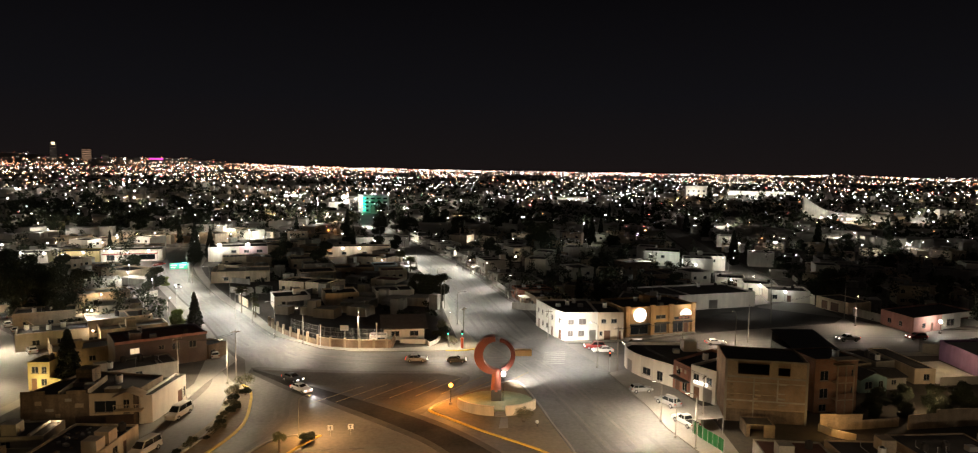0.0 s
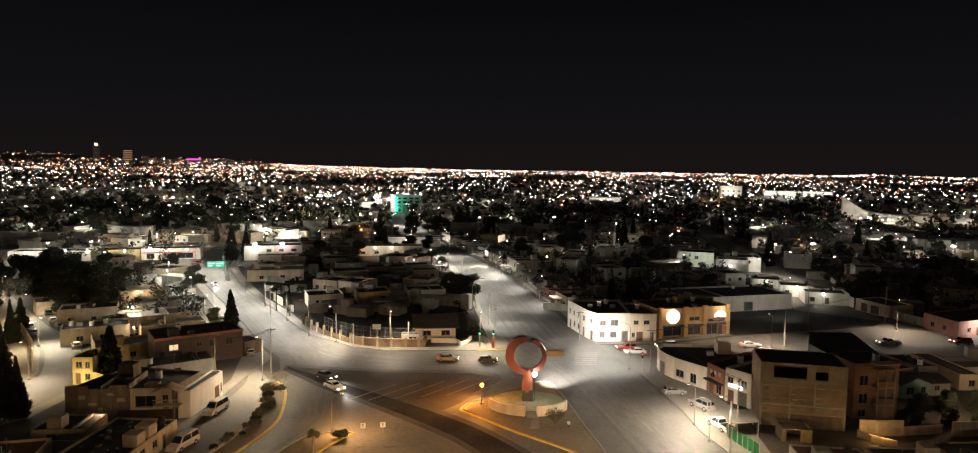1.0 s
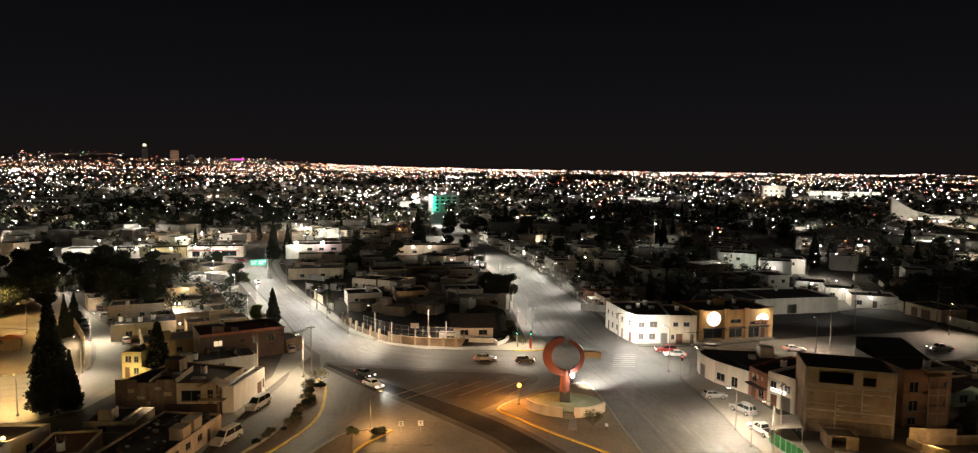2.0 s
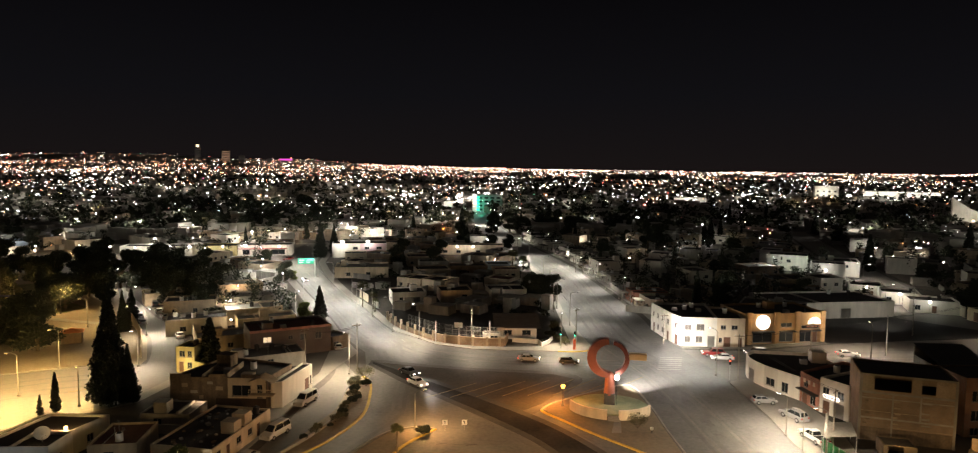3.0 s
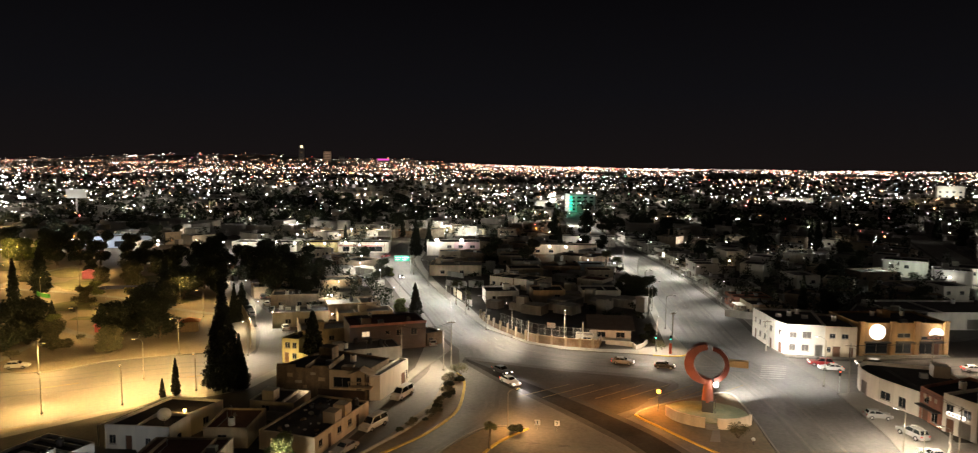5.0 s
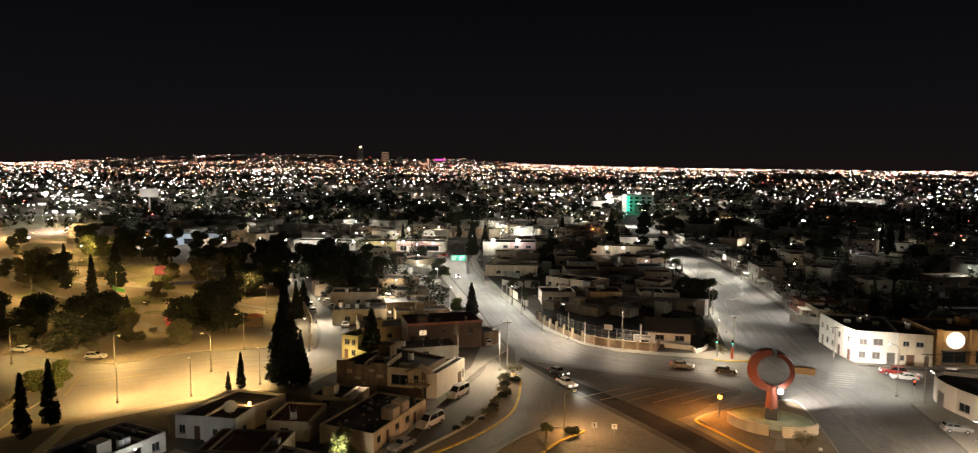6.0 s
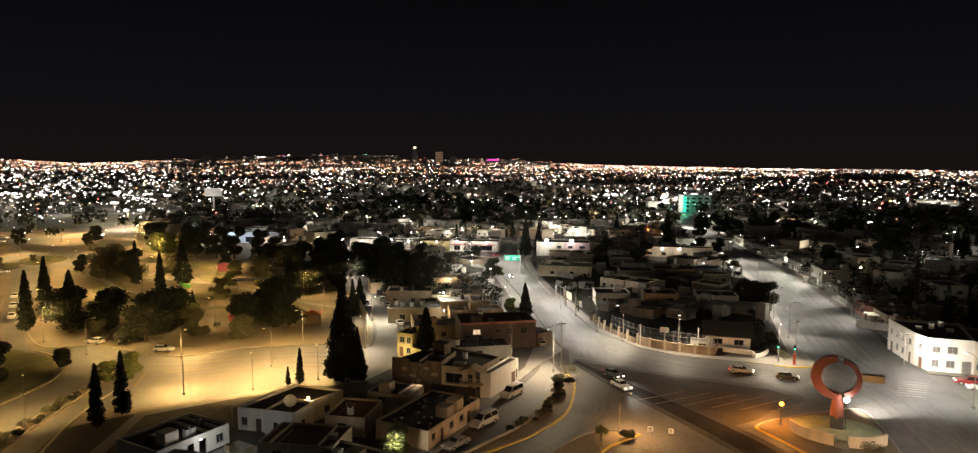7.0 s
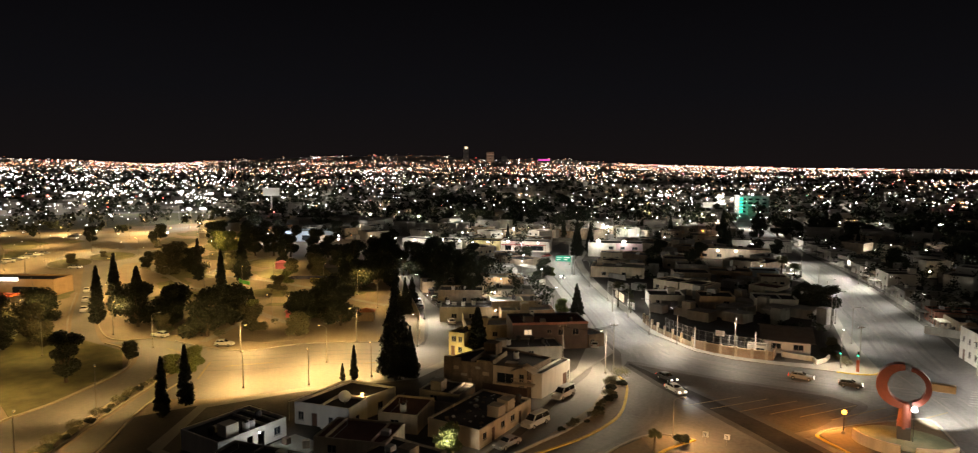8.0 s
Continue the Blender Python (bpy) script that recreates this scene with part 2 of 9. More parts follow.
def box(bm, x0, x1, y0, y1, z0, z1, mi=0):
    v = [bm.verts.new(p) for p in ((x0, y0, z0), (x1, y0, z0), (x1, y1, z0), (x0, y1, z0), (x0, y0, z1), (x1, y0, z1), (x1, y1, z1), (x0, y1, z1))]
    for f in ((3, 2, 1, 0), (4, 5, 6, 7), (0, 1, 5, 4), (1, 2, 6, 5), (2, 3, 7, 6), (3, 0, 4, 7)):
        bm.faces.new([v[i] for i in f]).material_index = mi
    return v


def boxbm(*a):
    bm = bmesh.new()
    box(bm, *a)
    return bm


def tube(bm, a, b, r0, r1=None, n=8, caps=True):
    a, b = Vector(a), Vector(b)
    r1 = r0 if r1 is None else r1
    d = (b - a).normalized()
    u = d.orthogonal().normalized()
    w = d.cross(u)
    ring = [[bm.verts.new(p + (u * math.cos(i * 2 * math.pi / n) + w * math.sin(i * 2 * math.pi / n)) * r) for i in range(n)] for p, r in ((a, r0), (b, r1))]
    for i in range(n):
        bm.faces.new((ring[0][i], ring[0][(i + 1) % n], ring[1][(i + 1) % n], ring[1][i]))
    if caps:
        bm.faces.new(ring[0][::-1])
        bm.faces.new(ring[1])


def tubebm(*a, **k):
    bm = bmesh.new()
    tube(bm, *a, **k)
    return bm


def ball(bm, c, r, sub=2, sz=1.0):
    bmesh.ops.create_icosphere(bm, subdivisions=sub, radius=r, matrix=Matrix.Translation(c) @ Matrix.Diagonal((1, 1, sz, 1)))


def ballbm(c, r, sub=2, sz=1.0):
    bm = bmesh.new()
    ball(bm, c, r, sub, sz)
    return bm


def slab(bm, pts, z0, z1):
    """A flat plate over an outline, with its sides. The outline runs anticlockwise or clockwise."""
    area = sum(a[0] * b[1] - b[0] * a[1] for a, b in zip(pts, pts[1:] + pts[:1]))
    if area < 0:
        pts = pts[::-1]
    top = [bm.verts.new((x, y, z1)) for x, y in pts]
    low = [bm.verts.new((x, y, z0)) for x, y in pts]
    faces = [bm.faces.new(top)]
    n = len(pts)
    for i in range(n):
        bm.faces.new((low[i], low[(i + 1) % n], top[(i + 1) % n], top[i]))
    bmesh.ops.triangulate(bm, faces=faces)


def smooth_line(pts, n=6, closed=False):
    """A Catmull-Rom line through the points."""
    p = [Vector((*q, 0)) if len(q) == 2 else Vector(q) for q in pts]
    out = []
    k = len(p)
    for i in range(k if closed else k - 1):
        a, b = p[i], p[(i + 1) % k]
        z = p[i - 1] if (i or closed) else a
        c = p[(i + 2) % k] if (closed or i + 2 < k) else b
        for j in range(n):
            t = j / n
            out.append(0.5 * ((2 * a) + (b - z) * t + (2 * z - 5 * a + 4 * b - c) * t * t + (3 * a - z - 3 * b + c) * t ** 3))
    if not closed:
        out.append(p[-1])
    return [(v.x, v.y) for v in out]


def offset_line(pts, d):
    """The line moved d metres to its left."""
    out = []
    for i, (x, y) in enumerate(pts):
        a, b = pts[max(i - 1, 0)], pts[min(i + 1, len(pts) - 1)]
        l = math.hypot(b[0] - a[0], b[1] - a[1]) or 1
        out.append((x - (b[1] - a[1]) / l * d, y + (b[0] - a[0]) / l * d))
    return out


def strip(bm, pts, w, z0, z1):
    """A bar of width w along a line."""
    slab_pts = offset_line(pts, w / 2) + offset_line(pts, -w / 2)[::-1]
    l, r = offset_line(pts, w / 2), offset_line(pts, -w / 2)
    V = [[bm.verts.new((*q, z)) for q in side] for side, z in ((l, z1), (r, z1), (l, z0), (r, z0))]
    for i in range(len(pts) - 1):
        bm.faces.new((V[0][i], V[1][i], V[1][i + 1], V[0][i + 1]))
        bm.faces.new((V[2][i], V[0][i], V[0][i + 1], V[2][i + 1]))
        bm.faces.new((V[1][i], V[3][i], V[3][i + 1], V[1][i + 1]))
    for i in (0, -1):
        bm.faces.new((V[0][i], V[2][i], V[3][i], V[1][i]))


# ---------------------------------------------------------------- ground
HILLS = [(-180, 30), (-75, 60), (-66, 62), (-57, 25), (-50, 60), (-45, 85), (-36, 102), (-30, 76), (-24, 76), (-18, 36), (-10, 22), (0, 13), (14, 9), (24, 4), (27, 20), (31, 2), (40, -8), (180, 20)]


def ground_z(x, y):
    """The plain's height: level near the junction, rising gently to the hills far off."""
    r, b = math.hypot(x, y), math.degrees(math.atan2(x, y))
    for (b0, h0), (b1, h1) in zip(HILLS, HILLS[1:]):
        if b0 <= b <= b1:
            top = h0 + (h1 - h0) * (b - b0) / (b1 - b0)
            break
    s = min(max((r - 900) / 3900, 0), 1)
    low = min(s * 30, 25)
    return low + (top - 25) * max(0, (s - 0.45) / 0.55) ** 1.5 - 0.03


bm = bmesh.new()
radii = [12, 30, 60, 100, 160, 250, 400, 650, 900, 1300, 1800, 2400, 3000, 3500, 4000, 4400, 4750, 4950]
SEG = 180
rings = [[bm.verts.new((r * math.sin(i * 2 * math.pi / SEG), r * math.cos(i * 2 * math.pi / SEG), ground_z(r * math.sin(i * 2 * math.pi / SEG), r * math.cos(i * 2 * math.pi / SEG)))) for i in range(SEG)] for r in radii]
bm.faces.new(rings[0])
for a, b in zip(rings, rings[1:]):
    for i in range(SEG):
        bm.faces.new((a[i], b[i], b[(i + 1) % SEG], a[(i + 1) % SEG]))
bmesh.ops.recalc_face_normals(bm, faces=bm.faces)
tagged(finish("ground", bm, GROUND), "dark dusty plain that the city stands on", "ground", kind="structure")


def plate(name, pts, z0, z1, material, label, category, n=0, kind="structure"):
    bm = bmesh.new()
    slab(bm, smooth_line(pts, n, True) if n else pts, z0, z1)
    return tagged(finish(name, bm, material), label, category, kind=kind)


def band(name, left, right, z1, material, label, category):
    """A road between its two edges."""
    l, r = smooth_line(left, 6), smooth_line(right, 6)
    m = max(len(l), len(r))
    l = [l[round(i * (len(l) - 1) / (m - 1))] for i in range(m)]
    r = [r[round(i * (len(r) - 1) / (m - 1))] for i in range(m)]
    bm = bmesh.new()
    L, R = [bm.verts.new((*p, z1)) for p in l], [bm.verts.new((*p, z1)) for p in r]
    for i in range(m - 1):
        bm.faces.new((L[i], R[i], R[i + 1], L[i + 1]))
    bmesh.ops.recalc_face_normals(bm, faces=bm.faces)
    if bm.faces and sum(f.normal.z for f in bm.faces) < 0:
        bmesh.ops.reverse_faces(bm, faces=bm.faces)
    return tagged(finish(name, bm, material), label, category, kind="structure")


# roads: the junction itself, and five arms
plate("road_junction", [(-50, 60), (-46, 100), (-44, 122), (-50, 138), (-54, 166), (-40, 150), (-20, 146), (-2, 150), (2, 170), (12, 172), (19, 154), (34, 156), (36, 142), (24, 132), (28, 112), (31, 92), (38, 60)], -0.01, 0.0, ASPHALT,
      "wide grey asphalt of the junction with faint tyre marks", "road")
AV_A_R = [(-50, 158.5), (-57, 167), (-66.5, 182), (-80, 201), (-93, 221), (-108, 247), (-118, 268), (-128, 300), (-142, 340)]
AV_A_L = [(-50, 138), (-57, 147), (-65, 160), (-78, 181), (-90, 199), (-103, 219), (-122, 245), (-140, 280), (-152, 322)]
band("road_avenue_a", AV_A_L, AV_A_R, 0.006, ASPHALT, "grey asphalt avenue under white street lamps", "road")
AV_B_L = [(-3, 150), (-7, 164), (-12, 188), (-17, 220), (-21, 247), (-36, 300), (-54, 353), (-72, 412), (-96, 500), (-125, 620)]
AV_B_R = [(15, 160), (13, 172), (10, 190), (2.5, 221), (-4, 247), (-14, 283), (-38, 353), (-56, 412), (-80, 500), (-108, 620)]
band("road_avenue_b", AV_B_L, AV_B_R, 0.006, ASPHALT, "grey asphalt avenue running away between low houses", "road")
band("road_cross_street", [(18, 154), (33, 156), (52, 165), (70, 172), (94, 178), (118, 172), (150, 172), (220, 182)], [(25, 131), (36, 141), (53, 150.5), (70, 150), (81, 149.5), (113, 153), (150, 156), (220, 164)], 0.006, ASPHALT_OLD, "worn asphalt cross street in dim warm light", "road")
band("road_side_street", [(79, 170), (80.6, 200), (86, 230), (92, 263), (97, 300), (104, 360), (118, 470)], [(97, 172), (99, 186), (99, 205), (102, 224), (106, 263), (110, 300), (117, 360), (131, 470)], 0.012, ASPHALT_OLD, "worn side street climbing past walled houses", "road")
band("road_house_street", [(-56, 136), (-50.5, 122), (-49.5, 108), (-48, 96), (-47, 80), (-46, 55)], [(-46, 122), (-45, 114), (-43, 104), (-43.5, 95), (-44.5, 80), (-43, 55)], 0.012, ASPHALT_OLD, "narrow access street in front of the houses with parked cars", "road")
band("road_left_street", [(-85, 108), (-90.6, 122.4), (-100.6, 137.5), (-111.4, 148.8), (-123.6, 161.6), (-138, 177), (-166, 212), (-196, 250)], [(-75, 110), (-83.5, 126), (-92.5, 140.5), (-104, 152.5), (-116.5, 165), (-130.5, 181), (-153, 200), (-186, 240)], 0.012, ASPHALT_OLD, "narrow pale street lined with parked cars", "road")

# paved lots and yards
# The lot's missing light is put into its dark surface colour
plate("pavement_dark_lot", [(53, 166.5), (93, 179.5), (98.5, 186), (80, 199), (62, 194.5), (54, 176)], 0.0, 0.05, DARKASPHALT, "empty paved lot beside the tan shops, unlit look in its colour", "pavement")
plate("pavement_block_centre", [(-1.5, 151.5), (-4.6, 163), (-10, 188), (-15, 220), (-19.5, 247), (-34, 298), (-52, 351), (-70, 410), (-150, 420), (-136, 330), (-116, 266), (-106, 246), (-91, 219.5), (-78.6, 199.5), (-65, 180.5), (-55.5, 165.5), (-49, 157), (-43.5, 152.8), (-36.5, 147), (-28, 144.8), (-20.5, 145.4), (-12, 146.4), (-5.5, 147), (-2.6, 148.6)],
      -0.01, 0.15, CONCRETE, "pale concrete pavement round the court block", "pavement")
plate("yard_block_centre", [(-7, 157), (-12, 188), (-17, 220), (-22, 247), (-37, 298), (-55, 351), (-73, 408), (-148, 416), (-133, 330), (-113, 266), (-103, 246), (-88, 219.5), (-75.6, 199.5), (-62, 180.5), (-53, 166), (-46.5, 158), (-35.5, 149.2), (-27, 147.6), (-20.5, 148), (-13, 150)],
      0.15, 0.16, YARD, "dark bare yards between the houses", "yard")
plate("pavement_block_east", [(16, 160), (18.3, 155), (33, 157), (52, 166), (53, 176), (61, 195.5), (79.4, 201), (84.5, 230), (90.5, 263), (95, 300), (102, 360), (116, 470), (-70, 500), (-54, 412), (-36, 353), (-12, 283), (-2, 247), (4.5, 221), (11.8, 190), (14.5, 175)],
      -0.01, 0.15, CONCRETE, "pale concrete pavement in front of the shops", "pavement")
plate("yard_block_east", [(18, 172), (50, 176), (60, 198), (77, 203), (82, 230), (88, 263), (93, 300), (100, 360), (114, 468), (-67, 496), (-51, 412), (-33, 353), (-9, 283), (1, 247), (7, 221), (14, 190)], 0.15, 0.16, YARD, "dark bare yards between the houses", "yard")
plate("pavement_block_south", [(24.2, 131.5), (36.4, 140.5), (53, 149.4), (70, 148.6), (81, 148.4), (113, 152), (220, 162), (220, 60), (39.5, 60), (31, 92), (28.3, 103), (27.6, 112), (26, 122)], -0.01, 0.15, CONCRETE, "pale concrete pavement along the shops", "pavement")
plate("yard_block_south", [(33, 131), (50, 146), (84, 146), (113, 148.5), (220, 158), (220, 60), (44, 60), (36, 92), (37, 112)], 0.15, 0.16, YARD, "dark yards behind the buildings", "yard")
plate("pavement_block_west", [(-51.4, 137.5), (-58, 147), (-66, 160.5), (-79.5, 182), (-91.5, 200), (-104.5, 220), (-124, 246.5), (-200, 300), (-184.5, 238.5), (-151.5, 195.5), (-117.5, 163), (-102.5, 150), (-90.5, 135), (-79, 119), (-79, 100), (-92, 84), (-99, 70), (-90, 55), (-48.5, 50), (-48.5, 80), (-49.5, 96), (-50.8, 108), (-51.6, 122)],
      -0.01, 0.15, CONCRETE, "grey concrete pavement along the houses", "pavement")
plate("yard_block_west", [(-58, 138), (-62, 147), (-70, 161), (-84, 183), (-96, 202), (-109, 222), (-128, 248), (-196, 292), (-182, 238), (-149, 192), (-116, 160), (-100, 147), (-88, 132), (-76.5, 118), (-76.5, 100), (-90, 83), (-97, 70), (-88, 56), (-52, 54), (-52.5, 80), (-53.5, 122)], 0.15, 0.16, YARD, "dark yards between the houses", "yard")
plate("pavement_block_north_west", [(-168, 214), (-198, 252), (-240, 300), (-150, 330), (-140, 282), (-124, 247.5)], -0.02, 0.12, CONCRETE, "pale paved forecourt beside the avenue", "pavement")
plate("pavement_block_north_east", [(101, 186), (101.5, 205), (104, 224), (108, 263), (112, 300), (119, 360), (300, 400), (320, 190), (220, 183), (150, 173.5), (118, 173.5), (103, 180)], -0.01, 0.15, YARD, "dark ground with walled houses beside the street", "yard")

# park: bare soil, then its roads
plate("park_ground", [(-88, 112), (-92, 124), (-102, 138), (-125, 162.5), (-150, 190), (-170, 216), (-205, 262), (-330, 330), (-440, 270), (-450, 170), (-330, 60), (-180, 10), (-104, 20), (-92, 30), (-96, 44), (-94, 56), (-99, 68), (-92, 84), (-80, 101)], -0.02, -0.004, DIRT, "bare tan park soil under amber lamps", "ground")
plate("road_amber_lot", [(-79, 100), (-80.5, 121), (-99, 117.8), (-106.5, 112.5), (-114, 106.5), (-117.5, 99), (-121, 95.5), (-127, 93.8), (-120.5, 84.5), (-114, 78), (-110, 69), (-101, 73), (-92, 83)], -0.003, 0.004, ASPHALT_OLD, "broad pale asphalt lit amber by tall lamps", "road", 3)
band("road_park_loop", [(-110, 36), (-118, 48.5), (-121, 60), (-128.7, 76.7), (-141, 85), (-151, 85.5)], [(-99, 40), (-106, 52.5), (-114.4, 65.5), (-121, 78), (-127, 93), (-147, 93)], 0.008, ASPHALT_OLD, "curving park road with yellow kerbs", "road")
band("road_park_slip", [(-96, 42), (-101.5, 51), (-109.5, 64), (-117, 77), (-121, 85)], [(-90, 42), (-96, 52), (-104.5, 62), (-110, 71), (-115, 80)], 0.012, ASPHALT_OLD, "narrow park slip road with yellow kerbs", "road")
band("road_park_lane", [(-150, 79.5), (-160, 82.2), (-174, 89.5), (-190.4, 98.8), (-217, 115), (-245, 131), (-274, 148)], [(-144, 86), (-152.6, 84.9), (-169, 92.5), (-186.4, 102.3), (-211, 119), (-237, 136), (-264, 158)], 0.012, ASPHALT_OLD, "amber-lit park lane with passing cars", "road")
EL = lambda cx, cy, a, b, n=28: [(cx - 0.866 * a * math.cos(k * 2 * math.pi / n) + 0.5 * b * math.sin(k * 2 * math.pi / n), cy + 0.5 * a * math.cos(k * 2 * math.pi / n) + 0.866 * b * math.sin(k * 2 * math.pi / n)) for k in range(n)]
plate("road_roundabout", EL(-289, 168, 27, 21), -0.003, 0.008, ASPHALT_OLD, "small roundabout under amber lamps", "road")
plate("lawn_roundabout", EL(-289, 168, 14, 8.5), 0.0, 0.25, LAWN, "round planted island of the small roundabout", "lawn")
plate("lawn_lane_island", EL(-283, 147, 15, 7.5), 0.0, 0.2, LAWN, "dry grass island beside the roundabout", "lawn")
plate("lawn_far_triangle", [(-308, 181), (-318, 180.5), (-338, 186), (-342, 199), (-330, 198), (-316, 190)], 0.0, 0.2, DIRT, "bare triangular island beyond the roundabout", "ground")
band("road_far_park", [(-455, 168), (-418, 194), (-384, 226), (-386, 270), (-395, 320)], [(-440, 150), (-396, 183), (-362, 220), (-364, 264), (-372, 310)], 0.01, CONCRETE, "far park road under yellow light", "road")
band("road_roundabout_link", [(-306, 178), (-324, 176), (-345, 185), (-372, 200)], [(-300, 186), (-318, 194), (-340, 204), (-366, 214)], 0.006, ASPHALT_OLD, "short link road beyond the roundabout", "road")
band("road_far_avenue", [(-660, 200), (-575, 290), (-512, 362), (-440, 430)], [(-645, 188), (-560, 276), (-498, 348), (-428, 416)], 0.01, ASPHALT_OLD, "far avenue beyond the dark fields", "road")
plate("lawn_dark_field", [(-462, 190), (-425, 222), (-400, 300), (-450, 400), (-500, 345), (-560, 272), (-610, 215), (-540, 150)], -0.01, 0.02, LAWN, "dark open field beyond the park road", "ground")
for a, b in (([(-236, 153), (-218, 147), (-198, 139), (-176, 138), (-158, 130), (-146, 124), (-132, 120)], 2.2), ([(-214, 158), (-196, 160), (-178, 160), (-160, 158), (-140, 152), (-124, 150)], 2.2), ([(-146, 124), (-138, 106), (-134, 97)], 1.8), ([(-236, 153), (-250, 162), (-262, 174)], 3.0), ([(-214, 158), (-226, 178), (-232, 200)], 2.0)):
    bm = bmesh.new()
    strip(bm, smooth_line(a, 6), b, -0.01, 0.07)
    tagged(finish("path", bm, CONCRETE), "pale park path through bare soil", "path", kind="structure")
plate("lawn_park_south", [(-130, 54), (-119.5, 51), (-122, 60), (-129.5, 75.5), (-142, 83), (-168, 84), (-190, 70), (-168, 48)], 0.0, 0.10, LAWN, "dry lawn wedge inside a yellow kerb", "lawn")
# Dark plate over the park soil; paints the unlit ground under the cypresses
plate("lawn_dark_verge", [(-79.6, 100), (-91.4, 82), (-99.8, 69), (-103.6, 61), (-95.4, 50.5), (-90, 43), (-84, 50), (-90, 56), (-98, 70), (-90, 84)], 0.0, 0.03, YARD, "verge below the cypresses, its lack of light painted dark", "ground")
plate("lawn_park_bed", [(-120, 116), (-117, 110), (-121, 104), (-133, 99), (-150, 96), (-164, 100), (-176, 110), (-160, 128), (-140, 138)], 0.0, 0.06, DIRT, "raised bare soil bed under the park trees", "lawn")


rnd = random.Random(44)
for cx, cy, a, b in ((-150, 104, 9, 6), (-166, 116, 10, 7), (-148, 133, 8, 6), (-186, 126, 12, 7), (-206, 140, 11, 6), (-168, 146, 9, 6), (-222, 156, 14, 9), (-246, 162, 13, 8), (-196, 172, 12, 6), (-220, 190, 14, 9), (-250, 196, 16, 10), (-178, 188, 11, 8), (-280, 214, 18, 10), (-330, 150, 20, 7), (-366, 168, 22, 10), (-320, 220, 18, 10), (-134, 134, 8, 5), (-150, 62, 13, 7), (-176, 66, 14, 8), (-196, 84, 12, 6), (-222, 112, 12, 3.5), (-340, 250, 18, 12), (-148, 164, 9, 6), (-360, 190, 10, 5)):
    e = [(cx - a * k * math.cos(q * math.pi / 8) * 0.866 + b * k * math.sin(q * math.pi / 8) * 0.5, cy + a * k * math.cos(q * math.pi / 8) * 0.5 + b * k * math.sin(q * math.pi / 8) * 0.866) for q in range(16) for k in (rnd.uniform(0.7, 1.15),)]
    plate("lawn_patch", e, -0.003, 0.03, LAWN, "patch of dark dry grass on bare soil", "lawn", 2)


FADEDYELLOW = mat("faded_yellow_kerb", (0.36, 0.31, 0.17), 0.85, vary=0.35, scale=0.5, fine=5, tint=(0.28, 0.26, 0.22))


def kerb(pts, material, label, w=0.35, z1=0.17, n=6, z0=-0.02):
    bm = bmesh.new()
    strip(bm, smooth_line(pts, n), w, z0, z1)
    return tagged(finish("kerb", bm, material), label, "kerb", kind="structure")


kerb([(-9.4, 109.8), (-8.6, 108.6), (-6, 106.2), (-0.3, 100.9), (5.5, 96.2), (9.2, 92.6), (13, 86)], YELLOW, "worn yellow painted kerb of the sculpture island", 0.42)
kerb([(-9.4, 109.8), (-8.4, 112.5), (-4.8, 117), (1, 123), (4.6, 126), (6.6, 124), (8.9, 114), (10.6, 104), (12.6, 94), (13, 86)], CONCRETE, "pale concrete kerb of the sculpture island", 0.3)
kerb([(-44.5, 121.5), (-42.2, 118.6), (-40.2, 113.5), (-37.8, 104), (-37.7, 98), (-39, 91), (-41, 85.5), (-44, 78), (-45, 70)], YELLOW, "worn yellow painted kerb of the planted strip", 0.45)
kerb([(-24.6, 98.6), (-26.6, 94.5), (-28, 90), (-29, 82), (-29.5, 72)], YELLOW, "worn yellow painted kerb of the palm island", 0.4)
kerb([(-24.6, 98.6), (-28, 98.6), (-31.5, 96), (-34, 88), (-36, 72)], CONCRETE, "concrete kerb of the palm island", 0.3)
kerb([(-118.5, 47), (-119.6, 51), (-121.6, 60), (-129.2, 75.8), (-141.5, 83.6), (-151, 84.6)], FADEDYELLOW, "faded yellow kerb along the park lawn", 0.4)
kerb([(-98, 40.5), (-104, 49.5), (-113.4, 64.5), (-120.6, 78), (-124, 84)], FADEDYELLOW, "faded yellow kerb along the shrub median", 0.35)
kerb([(-96.6, 41), (-102, 50), (-110.4, 63.5), (-117.6, 76), (-124, 84)], FADEDYELLOW, "faded yellow kerb along the shrub median", 0.35)
kerb([(-89.6, 42), (-95.6, 52), (-104, 62), (-109.6, 70.5), (-114, 79)], FADEDYELLOW, "faded yellow kerb along the slip road", 0.35)
kerb([(-99, 118.2), (-106.5, 112.9), (-114, 106.9), (-117.7, 99.5), (-121, 96), (-127.5, 94.2), (-140, 94)], CONCRETE, "pale worn kerb along the park bed", 0.35)
for e in (EL(-289, 168, 14.4, 8.9), EL(-283, 147, 15.4, 7.9)):
    kerb(e + e[:1], CONCRETE, "pale kerb round a grass island", 0.4, 0.28, 1)
kerb([(-146, 93.5), (-153, 87.5), (-169, 93.4), (-186, 103.2), (-210.6, 120)], FADEDYELLOW, "faded yellow kerb along the park lane", 0.4)
kerb([(-160, 81.4), (-174.2, 88.6), (-190.8, 98), (-217, 114)], CONCRETE, "pale kerb along the park lane", 0.35)
